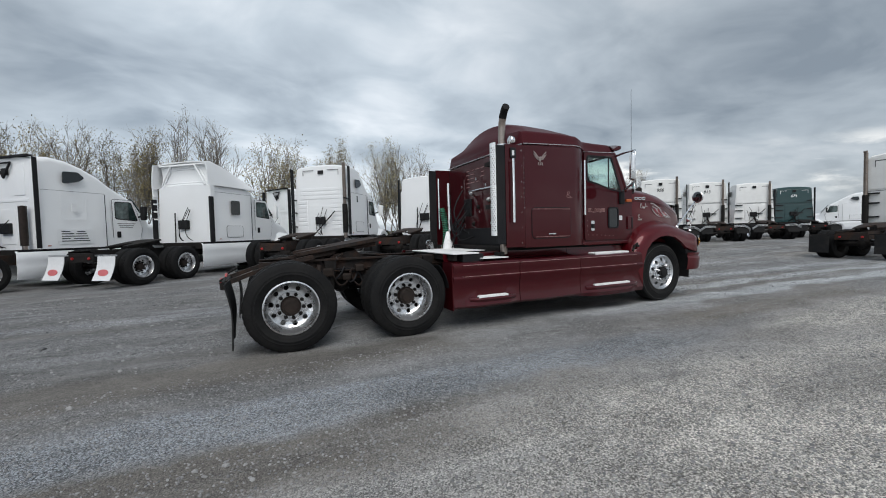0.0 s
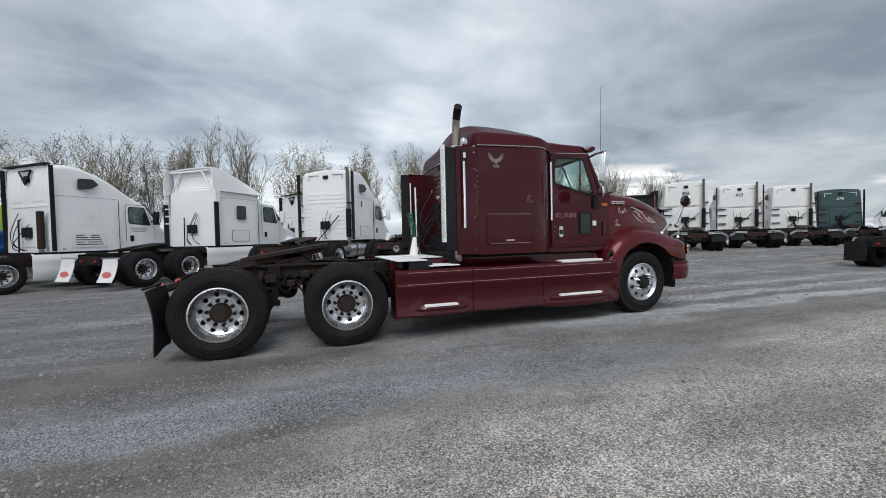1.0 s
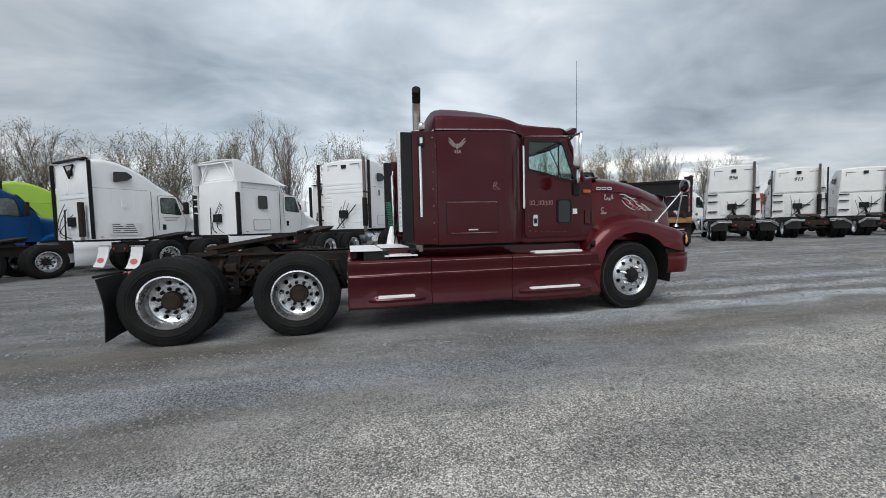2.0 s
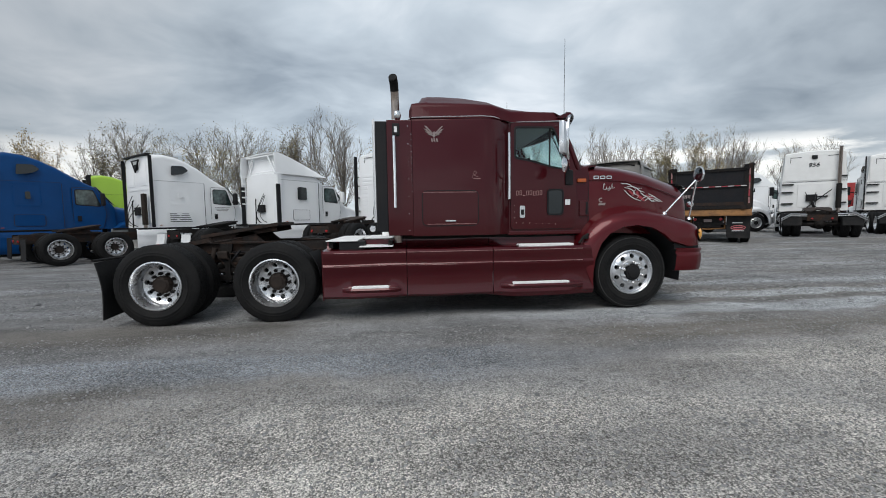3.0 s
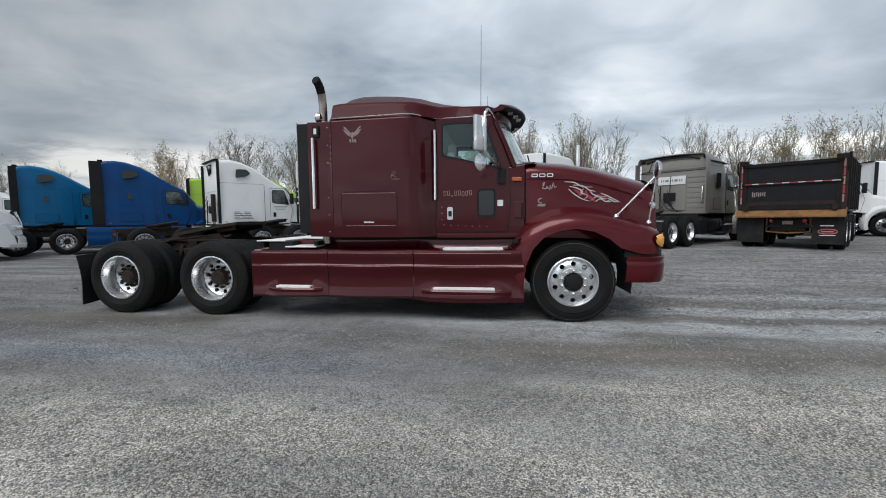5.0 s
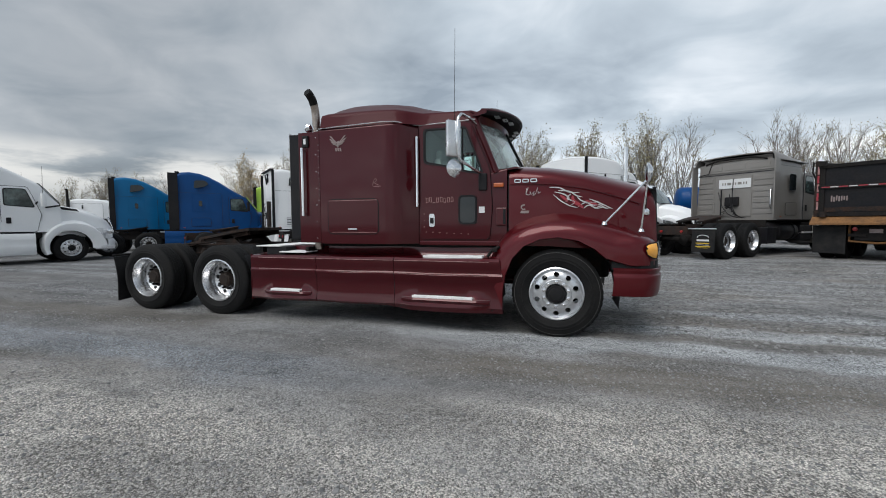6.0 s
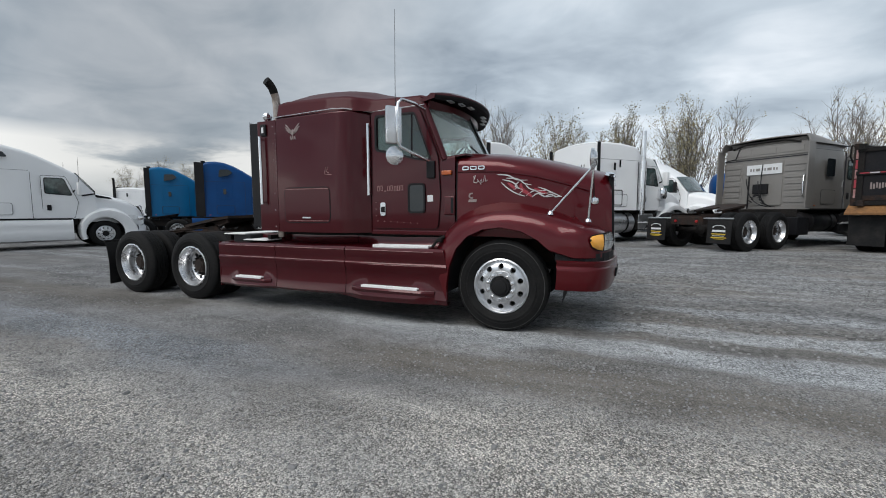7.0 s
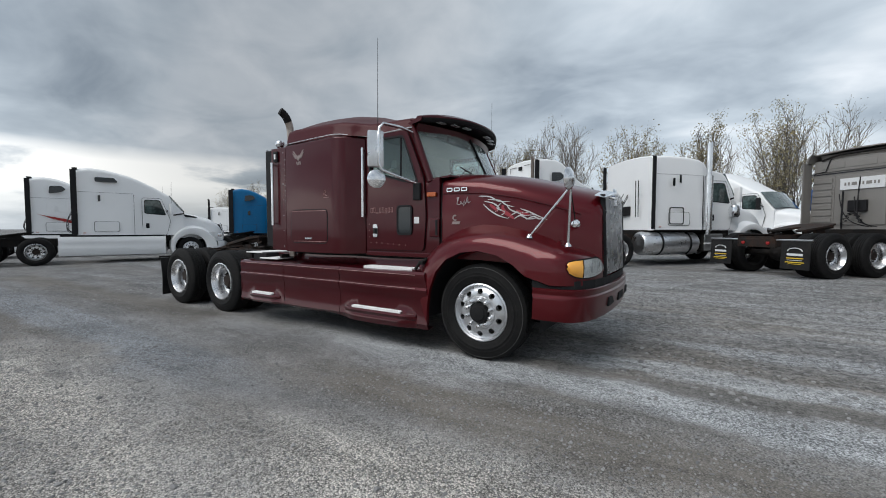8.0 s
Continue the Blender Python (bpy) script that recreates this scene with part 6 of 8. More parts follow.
    slab(bm, 5.36, 5.42, min(s * 1.12, s * 1.2), max(s * 1.12, s * 1.2), 0.96, 1.0, 0.008)
    part("bonnet_latch", bm, STEEL, TRUCK)


for side in (-1, 1):
    front_fender(side)


def nose():
    # bumper, wrapped in plan
    plan = [(6.66, 1.175), (6.80, 1.185), (6.95, 1.175), (7.05, 1.13), (7.125, 1.02), (7.175, 0.86), (7.212, 0.6), (7.237, 0.3), (7.245, 0.0)]
    plan = plan + [(x, -y) for x, y in plan[-2::-1]]
    rows = []
    for x, y in plan:
        sgn = 1 if y >= 0 else -1
        k = abs(y) / 1.18
        def off(d):
            return (x + d * (1 - 0.6 * k), y + sgn * d * 0.5 * k)
        prof = ((0.795, -0.06), (0.806, -0.012), (0.800, 0.004), (0.775, 0.004), (0.755, -0.014), (0.742, -0.014), (0.728, 0.006), (0.70, 0.008), (0.62, 0.0), (0.54, -0.012), (0.505, -0.03), (0.50, -0.07))
        rows.append([(*off(d), z) for z, d in prof])
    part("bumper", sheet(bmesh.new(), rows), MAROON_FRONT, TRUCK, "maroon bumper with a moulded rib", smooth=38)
    # recess above the bumper in black: the gap's shade is put into its colour
    rows = [[(x - 0.045 * (1 - 0.6 * abs(y) / 1.18), y * 0.975, z) for z in (0.88, 0.785)] for x, y in plan]
    part("bumper_recess_shade", sheet(bmesh.new(), rows), BLACK, TRUCK)
    for y, x0, x1 in ((-0.42, 7.18, 7.234), (0.42, 7.18, 7.234), (0.0, 7.21, 7.254)):
        part("bumper_opening", block(x0, x1, y - 0.15, y + 0.15, 0.59, 0.68, bevel=0.01), DARK, TRUCK)
    # grille: bright surround, fine upright bars
    def gp(z, y):
        f = (z - 0.90) / 0.80
        return 7.195 - 0.03 * f - 0.022 * (abs(y) / 0.6) ** 2

    rows = []
    for z in np.linspace(0.89, 1.70, 9):
        rows.append([(gp(z, y), y, z) for y in np.linspace(-0.53, 0.53, 9)])
    grille = part("grille", sheet(bmesh.new(), rows, 0.03, (-1, 0, 0)), DARK, TRUCK, "fine bright upright grille")
    for k in range(56):
        y = -0.52 + 1.04 * k / 55
        part("grille_bar", sheet(bmesh.new(), [[(gp(z, y) + 0.016, y - 0.0046, z), (gp(z, y) + 0.016, y + 0.0046, z)] for z in np.linspace(0.90, 1.69, 5)], 0.014, (-1, 0, 0)), RIM, grille)
    for k in range(20):
        z = 0.92 + 0.76 * k / 19
        part("cross_wire", sheet(bmesh.new(), [[(gp(z, y) + 0.011, y, z - 0.004), (gp(z, y) + 0.011, y, z + 0.004)] for y in np.linspace(-0.52, 0.52, 7)], 0.008, (-1, 0, 0)), RIM, grille)
    for s in (-1, 1):
        rows = [[(gp(z, 0.56) - 0.02, s * 0.562, z), (gp(z, 0.56) + 0.020, s * 0.560, z), (gp(z, 0.56) + 0.026, s * 0.548, z), (gp(z, 0.56) + 0.012, s * 0.532, z)] for z in np.linspace(0.88, 1.70, 7)]
        part("grille_surround", sheet(bmesh.new(), rows), BLACK, TRUCK, smooth=60)
    rows = [[(gp(1.70, y) - 0.06, y, 1.775 - 0.09 * (abs(y) / 0.63) ** 2), (gp(1.70, y) + 0.02, y, 1.755 - 0.09 * (abs(y) / 0.63) ** 2), (gp(1.70, y) + 0.035, y, 1.71 - 0.05 * (abs(y) / 0.63) ** 2), (gp(1.68, y) + 0.012, y, 1.655)] for y in np.linspace(-0.63, 0.63, 15)]
    part("grille_surround", sheet(bmesh.new(), rows), CHROME, TRUCK, smooth=60)
    part("grille_crest", block(7.175, 7.20, -0.06, 0.06, 1.60, 1.67, bevel=0.006), CHROME, TRUCK)
    # bonnet mirrors on their tripods
    for s in (-1, 1):
        top = Vector((6.98, s * 1.10, 1.74))
        for foot in ((6.57, s * 1.03, 1.275), (6.94, s * 1.02, 1.20)):
            bm = bmesh.new()
            tube(bm, [foot, top], 0.011, 8)
            lathe(bm, [(0.035, -0.01), (0.03, 0.01), (0.012, 0.03), (0.0001, 0.03)], 10, "Z", at=foot)
            part("mirror_strut", bm, CHROME, TRUCK, smooth=40)
        part("mirror_strut", tube(bmesh.new(), [(6.99, s * 0.955, 1.40), top + Vector((0, 0, -0.04))], 0.006, 6), STEEL, TRUCK)
        bm = bmesh.new()
        lathe(bm, [(0.0001, -0.045), (0.03, -0.04), (0.045, -0.01), (0.042, 0.01), (0.0001, 0.014)], 16, "Y", at=(6.99, s * 0.96, 1.40))
        part("signal_lamp", bm, CHROME, TRUCK, smooth=50)
        bm = bmesh.new()
        lathe(bm, [(0.0001, 0.05), (0.06, 0.045), (0.098, 0.02), (0.105, 0.0), (0.10, -0.006), (0.094, -0.006)], 24, "X")
        seat = pose(6.965, s * 1.15, 1.80, 0, 0, 4 * s)
        bmesh.ops.transform(bm, matrix=seat, verts=bm.verts)
        mirror = part("bonnet_mirror", bm, CHROME, TRUCK, "round chrome bonnet mirror", smooth=40)
        bm = bmesh.new()
        lathe(bm, [(0.0001, -0.022), (0.04, -0.019), (0.075, -0.011), (0.095, -0.004), (0.094, 0.004), (0.0001, 0.004)], 24, "X")
        bmesh.ops.transform(bm, matrix=seat, verts=bm.verts)
        part("mirror_glass", bm, MIRROR_DARK, mirror, "convex mirror glass with a dark reflection in its colour", smooth=60)


nose()


def door_mirrors():
    for s in (-1, 1):
        yo = s * 1.45
        arm = [(5.13, s * 0.99, 2.47), (5.10, s * 1.2, 2.49), (5.06, s * 1.42, 2.485), (5.03, yo, 2.44), (5.02, yo, 2.24), (5.02, yo, 2.05), (5.04, s * 1.42, 1.99), (5.14, s * 1.2, 1.92), (5.22, s * 1.0, 1.87)]
        part("mirror_arm", tube(bmesh.new(), arm, 0.017, 10), CHROME, TRUCK, "chrome tubular mirror arm", smooth=60)
        turned = pose(4.975, yo, 0, 0, 0, 40 * s)
        bm = bmesh.new()
        slab(bm, -0.03, 0.03, -0.088, 0.088, 2.02, 2.415, 0.025)
        bmesh.ops.transform(bm, matrix=turned, verts=bm.verts)
        head = part("mirror_head", bm, ALU, TRUCK, "upright chrome mirror housing", smooth=40)
        bm = bmesh.new()
        slab(bm, -0.034, -0.028, -0.075, 0.075, 2.04, 2.395, 0.002)
        bmesh.ops.transform(bm, matrix=turned, verts=bm.verts)
        part("mirror_glass", bm, CHROME, head)
        bm = bmesh.new()
        lathe(bm, [(0.0001, 0.026), (0.05, 0.022), (0.085, 0.010), (0.100, 0.002), (0.10, -0.003), (0.0001, -0.012)], 24, "X")
        bmesh.ops.transform(bm, matrix=pose(4.985, yo, 1.895, 0, 0, 40 * s), verts=bm.verts)
        part("round_mirror", bm, CHROME, TRUCK, "round convex chrome mirror", smooth=40)
        part("mirror_bracket", block(5.17, 5.27, min(s * 0.99, s * 1.045), max(s * 0.99, s * 1.045), 1.68, 1.88, bevel=0.015), BLACK, TRUCK)
        top = 3.40 if s < 0 else 3.45
        part("antenna", tube(bmesh.new(), [(4.985, yo * 0.98, 2.42), (4.985, yo * 0.98, 2.75), (4.99, yo * 0.98, top)], 0.0038, 6, 0.002), STEEL, TRUCK, "thin whip antenna")


door_mirrors()
# chalky scuffed line round the near steer tyre
part("scuff_ring", lathe(bmesh.new(), [(RT - 0.040, -1.1005), (RT - 0.034, -1.0985), (RT - 0.037, -1.095)], 56, "Y", at=(XF, 0, RT - 0.012), closed=True), SCUFF, TRUCK)


# ---- the other tractor units ----
def words(text, size, m, parent, mat, name="lettering"):
    """Letters in the built-in font, as a mesh under parent; m: pose in the parent's frame."""
    cu = bpy.data.curves.new(name, "FONT")
    cu.body, cu.size, cu.extrude, cu.align_x, cu.align_y, cu.shear = text, size, 0.003, "CENTER", "CENTER", 0.2
    cu.offset = size * 0.018
    tmp = new(name + "_curve", cu)
    me = bpy.data.meshes.new_from_object(tmp)
    bpy.data.objects.remove(tmp)
    me.materials.clear()
    me.materials.append(mat)
    ob = new(name, me)
    ob.parent = parent
    ob.matrix_local = m
    return ob


REARWARD = Matrix(((0, 0, -1, 0), (-1, 0, 0, 0), (0, 1, 0, 0), (0, 0, 0, 1)))   # letters that face -x


AERO = ((0.0, 3.70), (0.10, 3.76), (0.45, 3.80), (0.85, 3.75), (1.25, 3.60), (1.65, 3.38), (2.05, 3.12), (2.40, 2.90), (2.62, 2.78))
FLAT = ((0.0, 3.62), (0.08, 3.68), (0.5, 3.72), (0.95, 3.70), (1.25, 3.58), (1.6, 3.32), (1.95, 3.02), (2.3, 2.84), (2.62, 2.76))
MID = ((0.0, 3.06), (0.08, 3.10), (0.6, 3.12), (1.2, 3.10), (1.7, 3.04), (1.9, 2.96), (2.05, 2.80), (2.3, 2.74), (2.62, 2.68))
WORN = tuple((x, z + 0.2) for x, z in FLAT)
TALL = ((0.0, 3.66), (0.1, 3.73), (0.4, 3.78), (0.8, 3.75), (1.2, 3.67), (1.6, 3.56), (2.0, 3.40), (2.45, 3.16), (2.91, 2.88))


def tractor(where, label, paint, roof, group="parked tractor units", style="aero", tandem=(-1.15, -2.52), skirt=None, stacks=(), number="",
            number_ink=None, flaps="black", extender=True, roof_window=True, square_window=False, fairing_top=0.0, wing=0.16, rear="panels", hood=True, sign=False, rust=False, stripe=False, reach=0.0, nose=0.0, lift=0.0):
    """A sleeper-cab tractor unit; x = 0 is the sleeper's rear wall, +x ahead, right side at -y.
    reach: how much further forward the windscreen stands; nose, lift: a longer and higher bonnet."""
    T = empty("tractor_unit", where, label, "truck", group)
    W = 1.20
    zl = 1.08
    secs = []
    for x, zt in roof:
        f = min(1, max(0, (x - 1.75) / 0.35))
        hw = W - 0.10 * f
        top = hw - (0.06 + 0.10 * min(1, max(0, (zt - 2.7) / 1.0)))
        secs.append(at_x(x, arch(hw, top, zl, zt, 0.16 if style != "flat" else 0.09, 0.07, n=6, m=9)))
    zt = roof[-1][1]
    for x, z in ((2.74, zt - 0.10), (2.95, zt - 0.40), (3.25, 1.98 + lift)):
        secs.append(at_x(x + reach, arch(1.09, 1.02, zl, z, 0.12, 0.04, n=6, m=9)))
    shell = part("cab_shell", loft(bmesh.new(), secs), paint, T, smooth=34)
    # windscreen
    rows = []
    for i in range(5):
        f = i / 4
        rows.append([(2.74 + reach + 0.53 * f + 0.10 * (1 - u * u), u * 1.0, zt - 0.10 + 0.05 * (1 - u * u) - (zt - 0.10 - 1.98 - lift) * f) for u in np.linspace(-1, 1, 9)])
    part("windscreen", sheet(bmesh.new(), rows, 0.02, (-1, 0, 0)), FRONTGLASS, T, "grey-green windscreen", smooth=50)
    for s in (-1, 1):
        g = 1 if s < 0 else -1
        yd = s * 1.10
        door = part("door", plate(bmesh.new(), round_poly([(2.02, 1.10), (2.85, 1.10), (2.98, 1.70), (2.78, 2.30), (2.66, 2.62), (2.02, 2.62)], 0.07), yd, 0.012 * g), paint, T)
        part("door_gap", outline(bmesh.new(), round_poly([(2.005, 1.085), (2.86, 1.085), (2.995, 1.70), (2.795, 2.30), (2.67, 2.635), (2.005, 2.635)], 0.07), yd, 0.006 * g, 0.012), INK, T)
        part("window_frame", plate(bmesh.new(), round_poly([(2.08, 1.98), (2.84, 1.92), (2.62, 2.56), (2.08, 2.56)], 0.08), yd, 0.016 * g), BLACK, door)
        part("window_pane", plate(bmesh.new(), round_poly([(2.11, 2.01), (2.80, 1.955), (2.60, 2.53), (2.11, 2.53)], 0.07), yd, 0.020 * g), CABGLASS, door, "glossy side window")
        part("handle", block(2.12, 2.24, min(yd, yd + s * 0.035), max(yd, yd + s * 0.035), 1.38, 1.58, bevel=0.02), BLACK, door, "black door handle")
        # mirror
        bm = bmesh.new()
        slab(bm, 2.78 + 0.6 * reach, 2.90 + 0.6 * reach, min(s * 1.28, s * 1.48), max(s * 1.28, s * 1.48), 1.95, 2.42, 0.04)
        mir = part("mirror", bm, BLACK if roof is not TALL and (paint != WHITE or style == "aero") else paint, T, smooth=40)
        part("mirror_arm", tube(bmesh.new(), [(2.86, s * 1.05, 2.05), (2.86, s * 1.3, 2.12)], 0.025, 6), BLACK, mir)
        if roof is TALL:
            # dark side vent and cowl beside the bonnet
            part("bonnet_vent", plate(bmesh.new(), round_poly([(3.45, 2.00), (3.95, 1.90), (4.03, 1.82), (3.55, 1.88)], 0.02), s * 0.985, 0.02 * g), BLACK, T)
            part("cowl_trim", tube(bmesh.new(), [(3.10, s * 1.06, 1.94), (3.48, s * 1.04, 2.02), (3.55, s * 0.6, 2.14)], 0.03, 6), BLACK, T)
        # sleeper side: hatch outline, small vent, windows
        part("luggage_door", plate(bmesh.new(), round_rect(0.50, 1.25, 1.24, 1.62, 0.06), s * W, 0.008 * g), paint, T)
        part("luggage_seal", outline(bmesh.new(), round_rect(0.485, 1.265, 1.225, 1.635, 0.07), s * W, 0.004 * g, 0.012), INK, T)
        part("belt_seam", block(0.02, 1.72, min(s * W, s * (W + 0.004)), max(s * W, s * (W + 0.004)), 2.76, 2.768), INK, T)
        part("sleeper_seam", block(1.735, 1.745, min(s * (W - 0.02), s * (W + 0.003)), max(s * (W - 0.02), s * (W + 0.003)), 1.10, 2.74), INK, T)
        part("sill_trim", block(0.0, 1.95, min(s * (W - 0.02), s * (W + 0.008)), max(s * (W - 0.02), s * (W + 0.008)), 1.075, 1.10), BLACK, T)
        part("side_marker", block(0.16, 0.24, min(s * W, s * (W + 0.015)), max(s * W, s * (W + 0.015)), 1.17, 1.195, bevel=0.004), AMBER_DIM, T)
        if square_window:
            part("sleeper_window", plate(bmesh.new(), round_rect(0.72, 1.14, 2.02, 2.52, 0.06), s * W, 0.014 * g), TINT, T, "square dark sleeper window")
        else:
            if roof is AERO:
                part("vent_panel", ring_plate(bmesh.new(), round_rect(0.52, 1.20, 1.92, 2.72, 0.07), round_rect(0.54, 1.18, 1.94, 2.70, 0.06), s * W, 0.005 * g), paint, T)
            part("vent_grip", plate(bmesh.new(), round_rect(0.80, 0.93, 2.16, 2.42, 0.04) if roof is AERO else round_rect(0.62, 0.70, 2.42, 2.66, 0.02), s * W, 0.014 * g), TINT if paint in (BLUE, TEAL) or roof is not AERO else paint, T)
        if roof_window:
            yy = s * (W - 0.005)
            bm = bmesh.new()
            plate(bm, round_poly([(0.62, 2.98), (1.02, 3.06), (1.22, 3.20), (1.06, 3.36), (0.66, 3.34)] if roof is not TALL else [(0.55, 3.18), (1.25, 3.18), (1.15, 3.36), (0.55, 3.36)], 0.06), 0, 0.03 * g)
            for v in bm.verts:
                v.co.y += s * (W - 0.004 - 0.14 * max(0, (v.co.z - 2.75)) / 1.0)
            part("roof_window", bm, TINT, T, "dark teardrop roof window")
        if extender:
            part("side_extender", block(-wing, 0.02, min(s * 1.19, s * 1.225), max(s * 1.19, s * 1.225), 1.12, roof[0][1] - 0.06, bevel=0.01), paint if fairing_top else BLACK, T, "" if fairing_top else "black rubber side extender")
        # drive-side skirt or tank, steps
        if skirt:
            rows = []
            for x in np.linspace(-0.55, 2.78, 12):
                rows.append([(x, s * 1.16, 1.06), (x, s * 1.21, 1.0), (x, s * 1.215, 0.80), (x, s * 1.20, 0.72), (x, s * 1.215, 0.64), (x, s * 1.21, 0.36), (x, s * 1.17, 0.30)])
            part("side_skirt", sheet(bmesh.new(), rows, 0.02, (0, -s, 0)), skirt, T, smooth=40)
            part("skirt_gap", block(-0.5, 2.75, min(s * 1.12, s * 1.18), max(s * 1.12, s * 1.18), 1.03, 1.10), BLACK, T)
        else:
            bm = bmesh.new()
            lathe(bm, [(0.0001, -0.1), (0.24, -0.08), (0.30, 0.0), (0.30, 1.55), (0.24, 1.63), (0.0001, 1.65)], 22, "X", at=(0, s * 0.88, 0.72))
            tank = part("fuel_tank", bm, ALU if paint is not GREY else GLOSSBLACK, T, "polished fuel tank" if paint is not GREY else "black fuel tank", smooth=40)
            for x in (0.25, 1.25):
                bm = bmesh.new()
                lathe(bm, [(0.306, x), (0.312, x + 0.01), (0.312, x + 0.06), (0.306, x + 0.07)], 22, "X", at=(0, s * 0.88, 0.72))
                part("tank_strap", bm, BLACK, tank, smooth=40)
            part("step_box", block(1.80, 2.70, min(s * 0.75, s * 1.15), max(s * 0.75, s * 1.15), 0.42, 1.0, bevel=0.03), ALU if not rust else STEEL, T)
            part("step", block(1.85, 2.65, min(s * 1.10, s * 1.2), max(s * 1.10, s * 1.2), 0.66, 0.70), PLATE, T)
        if hood:
            # wing over the steer wheel
            rows = []
            for i in range(13):
                a = radians(200 - 205 * i / 12)
                r0, r1 = 0.60, 0.76 + 0.05 * math.sin(math.pi * i / 12) + (0.9 * nose * (i / 12) ** 2 if i else 0.0)
                cx, cz = 3.72, 0.52
                c0, s0 = math.cos(a), math.sin(a)
                rows.append([(cx + r1 * c0, s * 0.80, cz + r1 * s0 + 0.10), (cx + r1 * c0, s * 1.08, cz + r1 * s0 + 0.02), (cx + (r1 - 0.04) * c0, s * 1.19, cz + (r1 - 0.04) * s0), (cx + (r0 + 0.04) * c0, s * 1.21, cz + (r0 + 0.04) * s0), (cx + r0 * c0, s * 1.18, cz + r0 * s0)])
            part("front_fender", sheet(bmesh.new(), rows), paint, T, smooth=50)
            rows = [[(3.72 + 0.61 * math.cos(radians(-5 + 190 * i / 10)), s * y, 0.52 + 0.61 * math.sin(radians(-5 + 190 * i / 10))) for y in (0.6, 1.17)] for i in range(11)]
            part("wheel_well", sheet(bmesh.new(), rows), BLACK, T, smooth=50)
            part("headlamp", block(4.42 + nose, 4.60 + nose, min(s * 0.80, s * 1.06), max(s * 0.80, s * 1.06), 0.98, 1.17, bevel=0.04, m=None), CHROME, T, "clear headlamp", smooth=40)
            wheel(T, 3.72, s * 1.13, s, "steer", turn=20)
    if hood:
        secs = []
        for x, hw, zc, zb in ((3.10, 1.04, 2.02, 0.95), (3.4, 1.00, 1.98, 0.95), (3.9, 0.92, 1.88, 0.9), (4.35, 0.83, 1.72, 0.8), (4.62, 0.74, 1.50, 0.8), (4.72, 0.66, 1.30, 0.85)):
            secs.append(at_x(x + nose * (x - 3.1) / 1.62, arch(hw, hw - 0.08, zb, zc + lift * (1 - 0.4 * (x - 3.1) / 1.62), 0.20, 0.10, n=5, m=7)))
        part("bonnet", loft(bmesh.new(), secs), paint, T, smooth=36)
        rows = [[(4.70 + nose + 0.05 - 0.10 * (z - 0.85), y, z) for y in np.linspace(-0.50, 0.50, 5)] for z in np.linspace(0.85, 1.42, 5)]
        grille = part("grille", sheet(bmesh.new(), rows, 0.03, (-1, 0, 0)), DARK, T)
        for k in range(6):
            z = 0.90 + 0.09 * k
            part("grille_bar", block(4.745 + nose - 0.10 * (z - 0.85), 4.77 + nose - 0.10 * (z - 0.85), -0.5, 0.5, z - 0.012, z + 0.012), CHROME, grille)
        rows = []
        for y in np.linspace(-1.18, 1.18, 13):
            q = 1 - (y / 1.18) ** 4
            rows.append([(nose + 4.40 + 0.38 * q, y, 0.80), (nose + 4.44 + 0.40 * q, y, 0.72), (nose + 4.43 + 0.40 * q, y, 0.45), (nose + 4.38 + 0.38 * q, y, 0.40)])
        part("bumper", sheet(bmesh.new(), rows, 0.03, (-1, 0, 0)), paint, T, smooth=40)
    # chassis
    rails(T, tandem[1] - 0.75, 4.2, 0.68, 0.95, RUST if rust else STEEL)
    for k, ax in enumerate(tandem):
        axle_set(T, ax, 1.20, 17 * k)
    fifth_wheel(T, sum(tandem) / 2 + 0.1, 0.98, RUST if rust else STEEL)
    part("cab_floor", block(-0.1, 3.0, -0.95, 0.95, 0.86, 1.09, bevel=0.02), STEEL, T)
    part("engine", block(3.0, 4.3, -0.4, 0.4, 0.5, 1.3, bevel=0.05), STEEL, T)
    xe = tandem[1] - 0.72
    for s in (-1, 1):
        y0, y1 = min(s * 0.60, s * 1.20), max(s * 0.60, s * 1.20)
        if flaps == "none":
            part("tail_light", lathe(bmesh.new(), [(0.04, 0), (0.04, -0.03), (0.0001, -0.035)], 14, "X", at=(xe - 0.02, s * 0.36, 0.74)), RED, T)
            continue
        if flaps == "angled":
            # bent bright bars over the flaps
            bm = bmesh.new()
            for dz in (0.0, -0.07):
                tube(bm, [(xe - 0.04, s * 0.46, 0.93 + dz), (xe - 0.05, s * 0.98, 0.95 + dz), (xe - 0.05, s * 1.26, 0.76 + dz)], 0.022, 6)
            part("fender_bar", bm, ALU, T, "bent bright fender bar")
        bm = bmesh.new()
        tube(bm, [(xe + 0.02, s * 0.42, 0.84), (xe, s * 0.62, 0.84), (xe, s * 1.22, 0.84)], 0.02, 6)
        part("flap_bracket", bm, ALU if flaps in ("white", "lettered") else STEEL, T)
        rows = []
        for i in range(6):
            z = 0.82 - (0.34 if flaps == "angled" else 0.62) * i / 5
            rows.append([(xe - 0.03 - 0.18 * (i / 5) ** 2 * (1 if flaps == "white" else 0.15), y, z) for y in np.linspace(y0, y1, 4)])
        fl = part("mud_flap", sheet(bmesh.new(), rows, 0.012, (1, 0, 0)), PAPER if flaps == "white" else FLAP, T, "white mud flap with a red oval" if flaps == "white" else "", smooth=60)
        yc = s * 0.90
